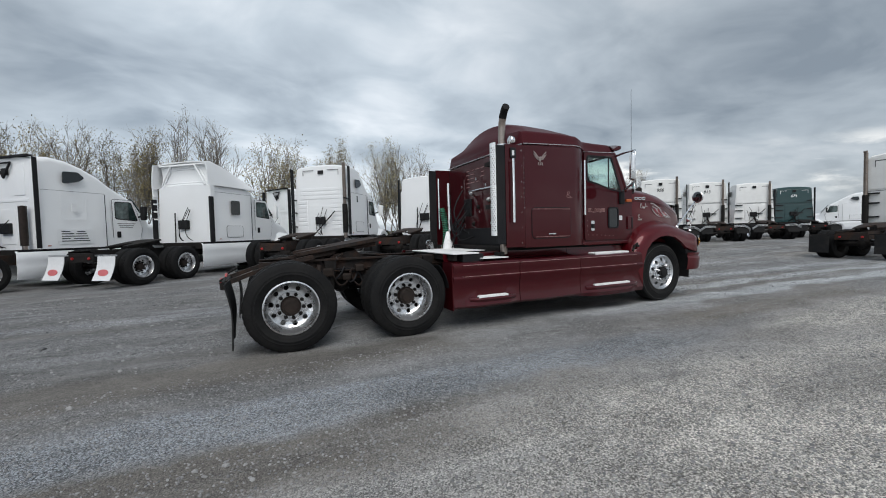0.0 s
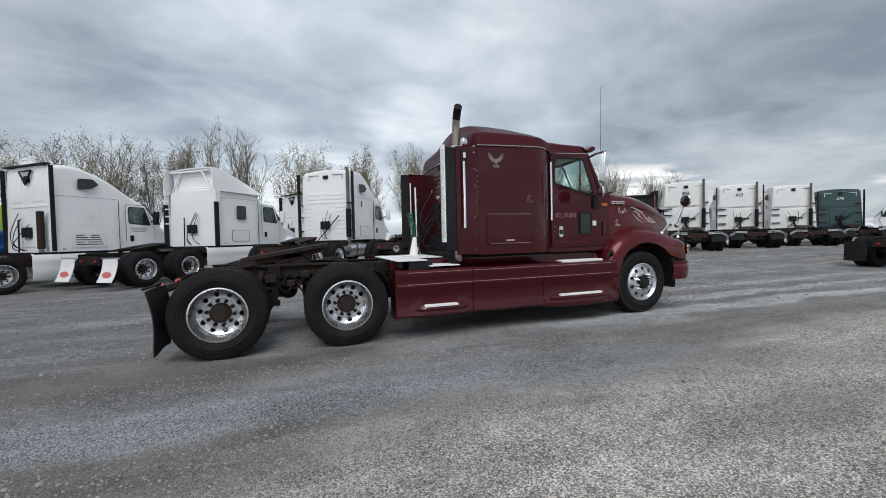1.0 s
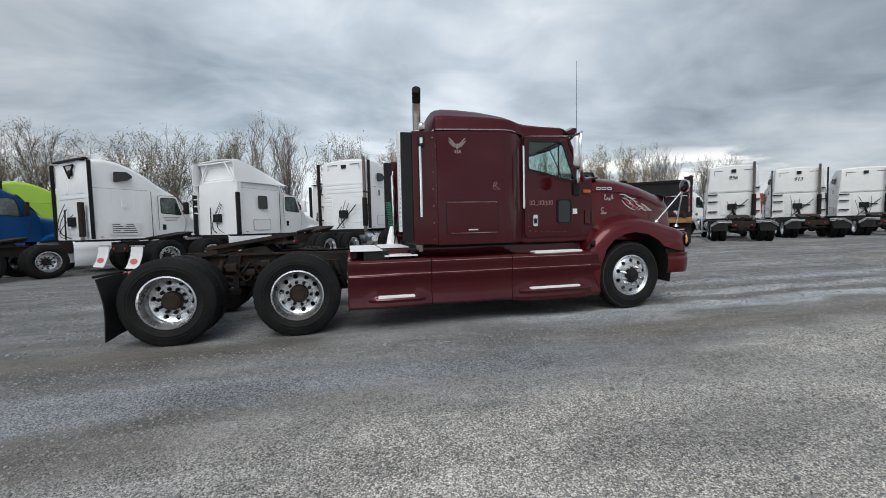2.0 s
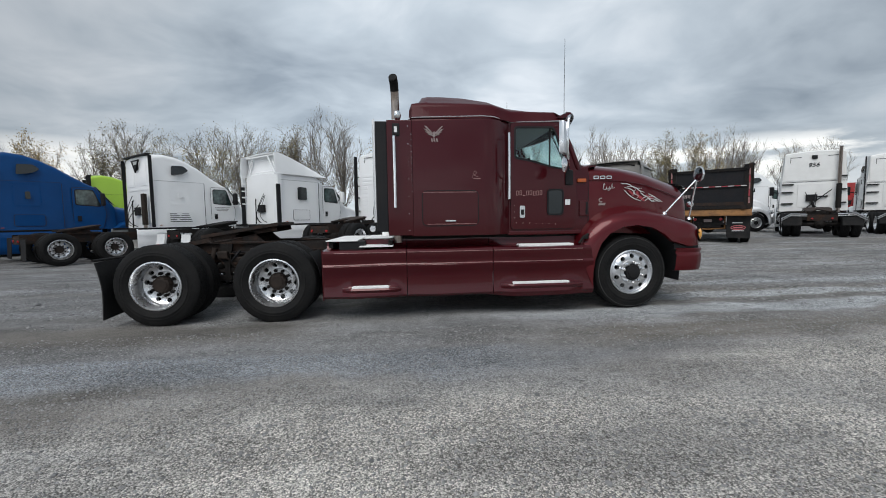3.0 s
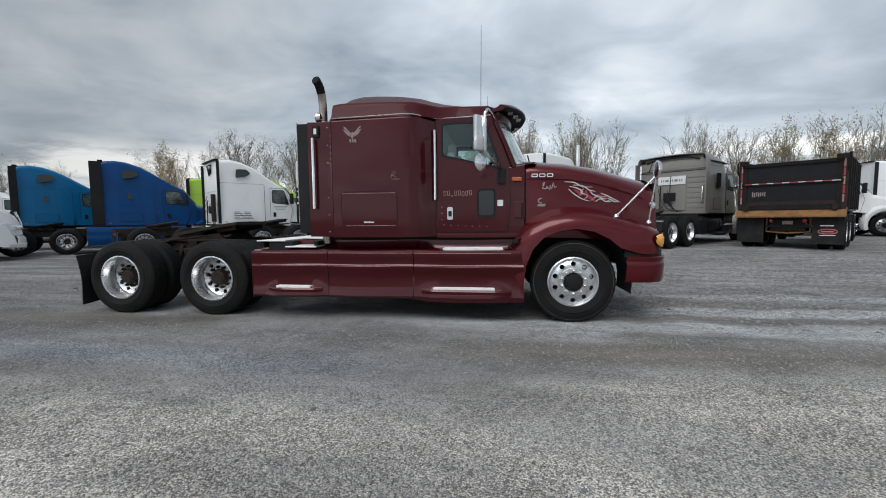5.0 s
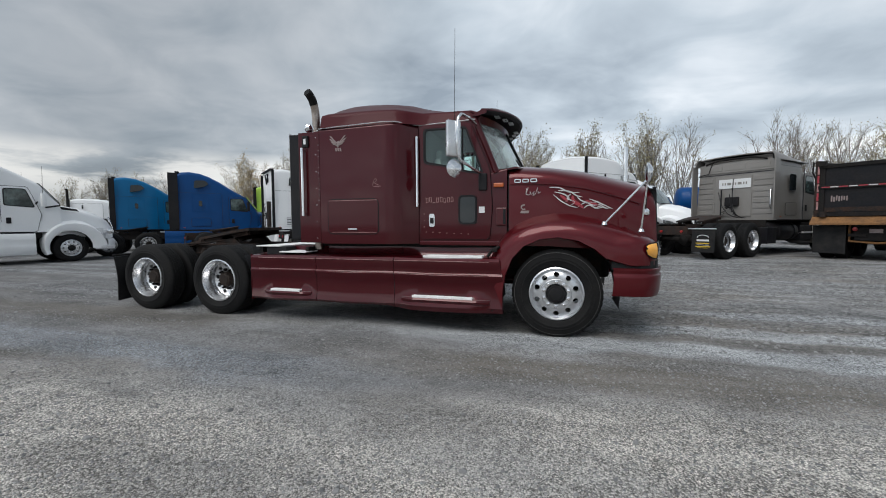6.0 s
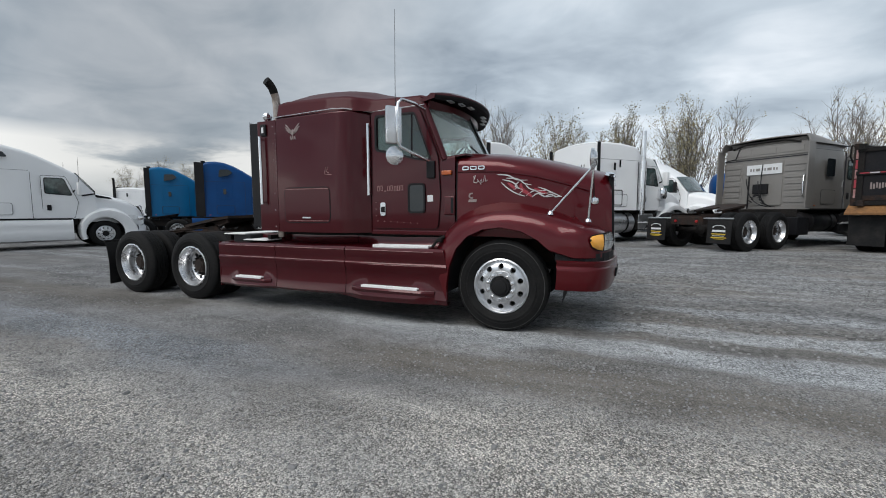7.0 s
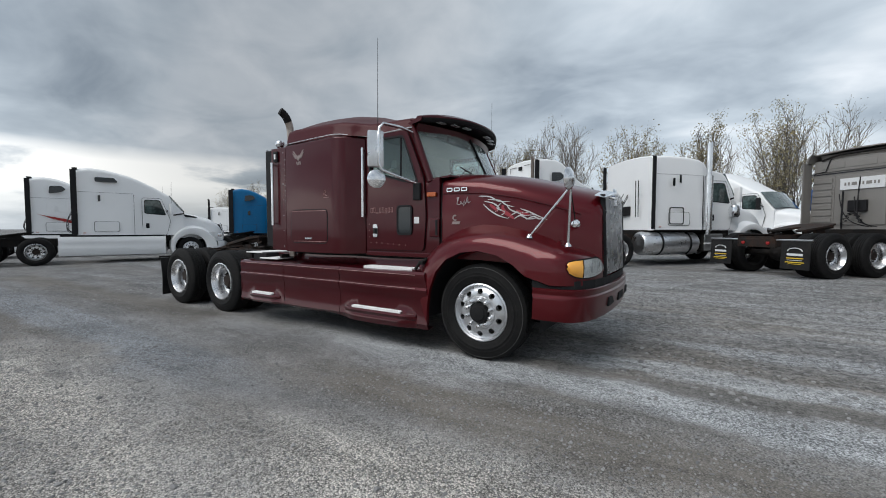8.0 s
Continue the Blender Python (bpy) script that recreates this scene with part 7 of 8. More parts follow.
        if flaps == "white":
            bm = bmesh.new()
            ring = [(yc + 0.17 * math.cos(2 * math.pi * k / 20), 0.40 + 0.085 * math.sin(2 * math.pi * k / 20)) for k in range(20)]
            v = [bm.verts.new((xe - 0.11 - 0.16 * (0.46 - z), y, z)) for y, z in ring]
            bm.faces.new(v)
            ex = bmesh.ops.extrude_face_region(bm, geom=list(bm.faces))
            bmesh.ops.translate(bm, vec=(-0.02, 0, 0), verts=[e for e in ex["geom"] if isinstance(e, bmesh.types.BMVert)])
            part("oval_mark", bm, PINK, fl)
        if flaps == "lettered":
            bm = bmesh.new()
            slab(bm, xe - 0.052, xe - 0.044, yc - 0.16, yc + 0.16, 0.50, 0.55)
            ring = [(yc + 0.15 * math.cos(math.pi * k / 8), 0.60 + 0.07 * math.sin(math.pi * k / 8)) for k in range(9)]
            tube(bm, [(xe - 0.046, y, z) for y, z in ring], 0.010, 5)
            part("flap_mark", bm, PAPER, fl)
            for z0, z1, half in ((0.435, 0.455, 0.17), (0.395, 0.405, 0.15), (0.345, 0.365, 0.19), (0.315, 0.325, 0.13)):
                part("flap_bar", block(xe - 0.056, xe - 0.044, yc - half, yc + half, z0, z1), YELLOW if half != 0.15 else PAPER, fl)
        bm = bmesh.new()
        lathe(bm, [(0.036, 0), (0.036, -0.03), (0.0001, -0.035)], 14, "X", at=(xe - 0.02, s * 0.30, 0.76))
        part("tail_light", bm, RED, T)
    part("tail_beam", block(xe - 0.02, xe + 0.06, -0.46, 0.46, 0.66, 0.86, bevel=0.01), RUST if rust else STEEL, T)
    # rear wall: pressed panels, brackets, hoses
    zr = roof[0][1]
    top = zr - 0.22
    if rear == "panels":
        for y0, y1, z0, z1 in ((-0.95, -0.35, 1.25, 2.0), (-0.28, 0.28, 1.25, 2.25), (0.35, 0.95, 1.25, 2.0), (-0.85, 0.85, 2.45, min(2.52, top)), (-0.75, -0.3, 2.62, top), (0.3, 0.75, 2.62, top)):
            part("pressed_panel", block(-0.012, 0.004, y0, y1, z0, z1, bevel=0.005), paint, shell)
        bm = bmesh.new()
        slab(bm, -0.05, 0.0, -0.12, 0.12, zr - 0.50, zr - 0.30, 0.01)
        part("rear_lamp", bm, BLACK, shell)
        part("roof_edge_trim", block(-0.10, 0.06, -1.0, 1.0, zr - 0.02, zr + 0.03, bevel=0.01), BLACK, shell)
        bm = bmesh.new()
        tri = [(-0.30, top + 0.06), (0.30, top + 0.06), (0.0, top - 0.35)]
        tube(bm, [(-0.06, y, z) for y, z in tri + tri[:1]], 0.03, 6)
        part("hose_hanger", bm, BLACK, shell)
    elif rear == "grid":
        part("seam", block(-0.012, 0.004, -1.1, 1.1, 2.44, 2.455), INK, shell)
        part("upper_panel", block(-0.016, 0.004, -1.05, 1.05, 2.50, zr - 0.12, bevel=0.02), paint, shell)
        part("lower_panel", block(-0.016, 0.004, -0.62, 0.55, 1.25, 2.36, bevel=0.02), paint, shell)
        for y0, y1, z in ((0.70, 1.12, 1.42), (0.70, 1.12, 1.95), (0.70, 1.12, 2.32), (-1.12, -0.80, 1.42), (-1.12, -0.80, 2.02), (-1.12, -0.80, 2.62), (-0.5, 0.15, 1.72)):
            part("black_bracket", block(-0.10, 0.0, y0, y1, z, z + 0.055, bevel=0.008), BLACK, shell)
        for s in (-1, 1):
            part("corner_mark", block(-0.024, -0.016, min(s * 0.45, s * 0.85), max(s * 0.45, s * 0.85), zr - 0.24, zr - 0.215), PAPER if paint is GREEN else INK, shell)
            part("corner_mark", block(-0.024, -0.016, min(s * 0.83, s * 0.85), max(s * 0.83, s * 0.85), zr - 0.46, zr - 0.24), PAPER if paint is GREEN else INK, shell)
        part("rear_lamp", block(-0.07, 0.0, -0.10, 0.10, zr - 0.34, zr - 0.17, bevel=0.01), BLACK, shell)
        part("wide_pipe", tube(bmesh.new(), [(-0.14, -0.10, 1.05), (-0.16, 0.05, 1.55), (-0.14, 0.02, 1.60)], 0.05, 8), STEEL, shell)
    elif rear == "ribs":
        for k in range(7):
            z = 1.35 + 0.17 * k
            part("pressed_rib", block(-0.013, 0.004, -0.98, -0.40, z, z + 0.12, bevel=0.006), paint, shell)
            part("pressed_rib", block(-0.013, 0.004, 0.62, 1.02, z, z + 0.12, bevel=0.006), paint, shell)
        for k in range(3):
            z = 2.55 + 0.16 * k
            if z < top:
                part("pressed_rib", block(-0.013, 0.004, -0.9, 0.9, z, z + 0.11, bevel=0.006), paint, shell)
        for s in (-1, 1):
            for z in (1.45, 2.0, 2.5):
                part("extender_stay", block(-0.30, -0.02, min(s * 1.06, s * 1.12), max(s * 1.06, s * 1.12), z, z + 0.05), BLACK, shell)
        bm = bmesh.new()
        bm.free()
        for s in (-1, 1):
            part("pressed_corner", tube(bmesh.new(), [(-0.03, s * 0.75, zr - 0.35), (-0.03, s * 0.75, zr - 0.15), (-0.03, s * 0.3, zr - 0.15)], 0.012, 5), INK if paint is not GREEN else PAPER, shell)
        part("rear_lamp", block(-0.05, 0.0, -0.11, 0.11, zr - 0.30, zr - 0.16, bevel=0.01), BLACK, shell)
    rng = random.Random(hash_of(label, where))
    for k in range(3):
        y0, y1 = rng.uniform(-0.3, 0.45), rng.uniform(-0.4, 0.5)
        zz = rng.uniform(1.9, 2.3)
        pts = [(-0.08 - 0.25 * math.sin(math.pi * i / 10), y0 + (y1 - y0) * i / 10, zz - (zz - 1.15) * i / 10 - 0.2 * math.sin(math.pi * i / 10)) for i in range(11)]
        part("air_hose", tube(bmesh.new(), pts, 0.012, 5), BLACK, T, smooth=60)
    part("connector_box", block(-0.10, 0.0, -0.15, 0.25, 1.55, 1.85, bevel=0.02), BLACK, shell)
    part("hose_bar", tube(bmesh.new(), [(-0.12, 0.35, 1.1), (-0.14, -0.62, 2.05)] if rear in ("ribs", "grid") else [(-0.12, 0.35, 1.1), (-0.10, 0.35, 2.1)], 0.022, 6), BLACK, T)
    for y, z1, r in stacks:
        st = part("exhaust_pipe", tube(bmesh.new(), [(-0.16, y, 1.0), (-0.16, y, z1 - 0.1), (-0.20, y, z1)], r, 14), (HEATED if rust else STEEL) if r < 0.08 else ALU, T, "upright exhaust stack", smooth=45)
        part("stack_guard", tube(bmesh.new(), [(-0.16, y, 1.2), (-0.16, y, 2.3)], r * 1.5, 14), HUB if style == "aero" else STEEL, st, smooth=45)
    if fairing_top:
        # open-backed roof fairing over the sleeper, with wing panels at its sides
        z0, z1 = roof[0][1] - 0.08, roof[0][1] + fairing_top
        for s in (-1, 1):
            rows = [[(x, s * (1.19 - 0.02 * f), z0), (x, s * (1.16 - 0.05 * f), z0 + (z1 - z0) * h * 0.6), (x, s * (1.10 - 0.10 * f), z0 + (z1 - z0) * h)] for x, f, h in ((-0.20, 0, 0.97), (0.0, 0, 1.0), (0.5, 0.1, 0.84), (1.1, 0.3, 0.58), (1.7, 0.6, 0.30), (2.2, 1, 0.06))]
            part("roof_fairing_side", sheet(bmesh.new(), rows, 0.03, (0, -s, 0)), paint, T, smooth=50)
        rows = [[(x, y * w, z0 + (z1 - z0) * h + 0.05 * (1 - y * y)) for y in np.linspace(-1, 1, 9)] for x, w, h in ((-0.05, 1.10, 1.0), (0.5, 1.09, 0.84), (1.1, 1.06, 0.58), (1.7, 1.03, 0.30), (2.2, 1.0, 0.06))]
        part("roof_fairing", sheet(bmesh.new(), rows, 0.03, (0, 0, -1)), paint, T, smooth=50)
        part("fairing_brace", tube(bmesh.new(), [(-0.05, -0.9, z0 + 0.05), (-0.05, -0.5, z1 - 0.08), (-0.05, 0.5, z1 - 0.08), (-0.05, 0.9, z0 + 0.05)], 0.03, 6), paint if paint != GREY else STEEL, T)
        rows = [[(0.02 + 0.06 * math.sin(math.pi * i / 4), y, z0 + (z1 - z0 - 0.05) * i / 4) for y in (-1.0, -0.35, 0.35, 1.0)] for i in range(5)]
        part("fairing_back", sheet(bmesh.new(), rows, 0.03, (1, 0, 0)), paint, T, smooth=40)
        if fairing_top > 0.4:
            frame_pts = [(-0.86, z0 + 0.14), (-0.60, z1 - 0.20), (0.60, z1 - 0.20), (0.86, z0 + 0.14), (-0.86, z0 + 0.14)]
            part("fairing_rib", tube(bmesh.new(), [(0.035 + 0.05 * math.sin(math.pi * (z - z0) / (z1 - z0)), y, z) for y, z in frame_pts], 0.028, 6), paint, T, smooth=50)
            part("fairing_lip", block(-0.07, 0.02, -0.98, 0.98, z1 - 0.09, z1 - 0.04, bevel=0.012), paint, T)
            for k in range(5):
                z = z0 - 0.05 - 0.26 * k
                part("wing_rib", block(-0.19, -0.03, 1.13, 1.175, z, z + 0.05, bevel=0.008), paint, T)
    if number:
        words(number, 0.26, pose(-0.030, 0.02, zr - 0.62) @ REARWARD, T, number_ink or INK, "unit_number")
    if sign:
        board = part("sign_board", block(-0.05, -0.025, -0.48, 0.46, 2.14, 2.44, bevel=0.005), PAPER, shell, "white sign board on the rear wall")
        for k in range(5):
            y = 0.30 - 0.155 * k
            bm = bmesh.new()
            if k % 2:
                slab(bm, -0.058, -0.049, y - 0.055, y + 0.055, 2.25, 2.33)
            else:
                slab(bm, -0.058, -0.049, y - 0.055, y - 0.02, 2.25, 2.33)
                slab(bm, -0.058, -0.049, y + 0.02, y + 0.055, 2.25, 2.33)
            part("sign_bar", bm, GREY, board)
    if stripe:
        bm = bmesh.new()
        for k in range(6):
            plate(bm, [(0.20 + 0.17 * k, 2.02 - 0.035 * k), (0.72 + 0.19 * k, 1.88 - 0.05 * k), (0.80 + 0.19 * k, 1.76 - 0.055 * k), (0.46 + 0.17 * k, 1.92 - 0.05 * k)], -1.20, 0.008 + 0.001 * k)
        part("stripe_decal", bm, RED, T, "ragged red stripe decal")
    return T


def hash_of(label, where):
    """A fixed seed from a label and a place."""
    return sum(ord(c) * (i + 1) for i, c in enumerate(label)) % 9973 + int(abs(where.translation.x * 7))


A = tractor(facing(-6.79, 15.80, 39), "white aerodynamic sleeper tractor with a black teardrop roof window", WHITE, AERO, wing=0.09, skirt=WHITE, stacks=((-0.85, 2.30, 0.06),), rust=True)
part("lettering_block", plate(bmesh.new(), round_rect(0.40, 1.32, 1.22, 1.66, 0.06), -1.208, 0.003), WHITE, A)
for k in range(5):
    part("lettering_bar", block(0.50, 0.72 + 0.1 * (k % 3), -1.2145, -1.210, 1.575 - 0.07 * k, 1.60 - 0.07 * k), INK, A)
    part("lettering_bar", block(0.90 - 0.03 * k, 1.12 + 0.03 * k, -1.2145, -1.210, 1.575 - 0.07 * k, 1.60 - 0.07 * k), INK, A)
for k in range(3):
    part("lettering_bar", block(2.14 + 0.04 * k, 2.74 - 0.05 * k, -1.1165, -1.112, 1.83 - 0.06 * k, 1.85 - 0.06 * k), GREY, A)
B = tractor(facing(-2.60, 16.46, 39), "white sleeper tractor with an open-backed roof fairing and square window", WHITE, MID, style="flat", square_window=True, roof_window=False, fairing_top=0.72, flaps="white", skirt=WHITE, rear="plain")
for s in (-1, 1):
    part("rubber_post", block(-0.20, -0.05, min(s * 1.16, s * 1.24), max(s * 1.16, s * 1.24), 1.1, 2.60, bevel=0.02), BLACK, B)
tractor(facing(1.94, 16.75, 36), "white sleeper tractor with a tall exhaust stack", WHITE, WORN, style="flat", rear="ribs", stacks=((-1.05, 3.90, 0.065),), square_window=False, extender=True, flaps="none", rust=True)
E = tractor(facing(6.0, 15.86, 45), "white flat-roofed sleeper tractor with chrome stacks and tanks", WHITE, tuple((x, z + 0.30) for x, z in MID), style="flat", roof_window=False, extender=True, stacks=(), rear="plain", wing=0.10, flaps="none", rust=True)
for s in (-1, 1):
    st = part("chrome_stack", tube(bmesh.new(), [(1.86, s * 1.27, 0.95), (1.86, s * 1.27, 3.75)], 0.075, 16), CHROME, E, "tall chrome exhaust stack", smooth=45)
    part("stack_shield", tube(bmesh.new(), [(1.86, s * 1.27, 1.1), (1.86, s * 1.27, 2.75)], 0.115, 16), CHROME, st, smooth=45)
    bm = bmesh.new()
    lathe(bm, [(0.0001, -0.2), (0.12, -0.18), (0.15, -0.1), (0.15, 0.1), (0.12, 0.18), (0.0001, 0.2)], 16, "Z", at=(2.9, s * 1.22, 1.68))
    part("air_cleaner", bm, CHROME, E, "ribbed chrome air cleaner", smooth=40)
for s in (-1, 1):
    g = 1 if s < 0 else -1
    part("locker_door", outline(bmesh.new(), round_rect(0.52, 1.04, 1.26, 1.78, 0.06), s * 1.20, 0.012 * g, 0.028), BLACK, E, "black-edged square locker door")
    part("vent_grip", plate(bmesh.new(), round_rect(0.86, 0.92, 2.52, 2.76, 0.015), s * 1.20, 0.016 * g), TINT, E)
    bm = bmesh.new()
    lathe(bm, [(0.0001, -0.30), (0.30, -0.28), (0.36, -0.20), (0.36, 1.62), (0.30, 1.70), (0.0001, 1.72)], 24, "X", at=(0, s * 0.86, 0.68))
    drum = part("fuel_tank", bm, ALU, E, "large polished fuel tank", smooth=40)
    for x in (0.30, 1.30):
        part("tank_strap", lathe(bmesh.new(), [(0.366, x), (0.372, x + 0.01), (0.372, x + 0.06), (0.366, x + 0.07)], 24, "X", at=(0, s * 0.86, 0.68)), BLACK, drum, smooth=40)
    part("battery_box", block(1.86, 2.55, min(s * 0.70, s * 1.17), max(s * 0.70, s * 1.17), 0.45, 0.98, bevel=0.03), ALU, E)
for y in (-0.62, -0.50):
    part("hose_pole", tube(bmesh.new(), [(-0.10, y, 1.5), (-0.16, y - 0.06, 2.62)], 0.014, 6), BLACK, E)
GV = tractor(facing(11.53, 16.1, 44.3), "grey sleeper tractor with a ribbed rear wall and white sign board", GREY, tuple((x, z - 0.04) for x, z in MID), style="flat", rear="plain", roof_window=False, square_window=True, fairing_top=0.16, wing=0.30, flaps="lettered", sign=True, tandem=(-1.38, -2.68), rust=True)
GV_WALL = next(c for c in GV.children if c.name.startswith("cab_shell"))
part("upper_panel", block(-0.030, 0.004, -1.10, 1.10, 2.66, 2.98, bevel=0.02), GREY, GV_WALL)
part("seam", block(-0.014, 0.004, -1.16, 1.16, 2.60, 2.625), INK, GV_WALL)
part("centre_panel", block(-0.016, 0.004, -0.50, 0.60, 1.20, 2.54, bevel=0.02), GREY, GV_WALL)
for k in range(7):
    for y0, y1 in ((-1.12, -0.56), (0.66, 1.12)):
        part("pressed_rib", block(-0.020, 0.004, y0, y1, 1.28 + 0.18 * k, 1.41 + 0.18 * k, bevel=0.008), GREY, GV_WALL)
for k in range(3):
    part("pressed_rib", block(-0.040, -0.026, -0.98 + 0.68 * k, -0.40 + 0.68 * k, 2.74, 2.90, bevel=0.008), GREY, GV_WALL)
part("grab_rail", tube(bmesh.new(), [(-0.01, -1.04, 1.42), (-0.09, -1.04, 1.46), (-0.09, -1.04, 2.02), (-0.01, -1.04, 2.06)], 0.018, 8), CHROME, GV, smooth=50)
part("coiled_hose", tube(bmesh.new(), [(-0.16 + 0.04 * math.cos(i * 0.8), 0.30 - 0.006 * i + 0.05 * math.sin(i * 0.8), 1.22 + 0.30 * abs(math.sin(i * 0.045))) for i in range(72)], 0.010, 5), BLACK, GV, "coiled black air hose", smooth=60)
part("hose_hanger", tube(bmesh.new(), [(-0.05, 0.02, 2.45), (-0.10, 0.02, 2.1), (-0.14, 0.0, 1.35)], 0.012, 6), BLACK, GV)
part("fairing_cable", tube(bmesh.new(), [(-0.30, 0.98, 2.60), (-0.06, 0.80, 2.68), (-0.05, 0.72, 2.95), (0.0, 0.66, 3.10)], 0.014, 6), BLACK, GV, smooth=50)
part("battery_box", block(1.70, 2.60, -1.16, -0.70, 0.40, 0.92, bevel=0.03), GLOSSBLACK, GV)
part("chassis_step", block(-0.52, 0.06, -1.18, -0.80, 0.36, 0.86, bevel=0.02), GLOSSBLACK, GV)
part("step_edge", block(1.68, 2.62, -1.19, -1.14, 0.64, 0.67, bevel=0.005), ALU, GV)
tractor(facing(-11.36, 15.2, 43), "royal blue aerodynamic sleeper tractor with black side extenders", BLUE, AERO, skirt=BLUE, wing=0.36)
tractor(facing(-16.2, 15.6, 35), "bright blue aerodynamic sleeper tractor beside a darker blue one", TEAL, AERO, wing=0.22)
tractor(facing(21.9, 17.2, 42), "weathered white sleeper tractor with unit number on its rear", CREAM, WORN, style="flat", rear="grid", stacks=((-0.85, 3.95, 0.065),), number="956", flaps="angled", extender=False, roof_window=True, rust=True)
tractor(facing(26.8, 17.5, 42), "weathered white sleeper tractor with black side extenders and unit number", CREAM, WORN, style="flat", rear="grid", stacks=((-0.85, 3.95, 0.065),), number="913", flaps="angled", rust=True)
tractor(facing(31.1, 17.0, 42), "weathered white sleeper tractor with a roof lamp", CREAM, WORN, style="flat", rear="grid", stacks=((-0.85, 3.9, 0.065),), flaps="angled", extender=False, rust=True)
tractor(facing(35.7, 16.8, 42), "dark green sleeper tractor with white unit number", GREEN, FLAT, style="flat", rear="grid", number="674", number_ink=PAPER, flaps="angled")
TALL_TRUCK = tractor(facing(-13.17, 7.29, 16), "tall white aerodynamic sleeper tractor with full side skirts", WHITE, TALL, skirt=WHITE, square_window=False, reach=0.25, nose=0.38, lift=0.13)
for s in (-1, 1):
    part("grille_upright", tube(bmesh.new(), [(5.14, s * 0.46, 0.78), (5.16, s * 0.47, 1.2), (5.04, s * 0.44, 1.62)], 0.035, 8), CHROME, TALL_TRUCK, "chrome grille upright", smooth=50)
    part("lamp_lens", loft(bmesh.new(), [[(4.30, s * 1.165, 1.08), (4.30, s * 1.165, 1.16), (4.30, s * 1.10, 1.16), (4.30, s * 1.10, 1.08)], [(4.62, s * 1.06, 1.00), (4.62, s * 1.06, 1.22), (4.62, s * 0.98, 1.22), (4.62, s * 0.98, 1.00)], [(4.84, s * 0.94, 1.02), (4.84, s * 0.94, 1.16), (4.84, s * 0.88, 1.16), (4.84, s * 0.88, 1.02)]]), BOWL, TALL_TRUCK, "clear swept headlamp", smooth=40)
    part("lower_bumper", block(4.40, 5.0, min(s * 1.05, s * 1.20), max(s * 1.05, s * 1.20), 0.40, 0.56, bevel=0.03), ALU, TALL_TRUCK)
    part("aerial", tube(bmesh.new(), [(3.0, s * 1.30, 2.4), (3.02, s * 1.30, 3.35)], 0.008, 5, 0.004), STEEL, TALL_TRUCK)
part("grille_panel", sheet(bmesh.new(), [[(5.16 - 0.10 * abs(z - 1.15), y, z) for y in np.linspace(-0.44, 0.44, 5)] for z in np.linspace(0.82, 1.58, 6)], 0.03, (-1, 0, 0)), STEEL, TALL_TRUCK)
tractor(facing(-18.88, 7.24, 16), "white sleeper tractor with a ragged red stripe decal", WHITE, AERO, skirt=WHITE, stripe=True)
tractor(facing(21.3, 6.8, 95), "weathered white sleeper tractor with a dark stack, seen from behind", CREAM, tuple((x, z + 0.2) for x, z in FLAT), style="flat", rear="grid", stacks=((1.05, 4.0, 0.065),), flaps="black", extender=False, rust=True)
# a second row beyond, mostly hidden
tractor(facing(-13.3, 22.4, 50), "lime green aerodynamic tractor behind the blue ones", LIME, AERO, group="far tractor units", roof_window=False)
tractor(facing(-9.5, 22.6, 50), "lime green aerodynamic tractor behind a white one", LIME, AERO, group="far tractor units", roof_window=False)
tractor(facing(34.30, 26.0, 60), "red flat-roofed tractor between the numbered white ones", RED, MID, style="flat", group="far tractor units", roof_window=False, rear="plain")
tractor(facing(8.4, 25.5, 122), "white aerodynamic tractor parked beyond the first row", WHITE, AERO, group="far tractor units", skirt=WHITE)
tractor(facing(19.2, 22.9, 105), "white conventional tractor with a long bonnet", WHITE, MID, group="far tractor units", roof_window=False)
tractor(facing(25.1, 25.8, 88), "white aerodynamic tractor with a dark teardrop roof window", WHITE, tuple((x, z + 0.12) for x, z in AERO), group="far tractor units", skirt=WHITE)
tractor(facing(0.6, 24.2, 60), "white aerodynamic tractor behind the first row", WHITE, AERO, group="far tractor units")
tractor(facing(-25.5, 19.5, 50), "white tractor with an upright stack in the far corner", WHITE, MID, style="flat", group="far tractor units", roof_window=False, stacks=((-1.0, 3.7, 0.07),))
tractor(facing(52.5, 18.6, 340), "white aerodynamic tractor at the end of the yard", WHITE, AERO, group="far tractor units", skirt=WHITE)


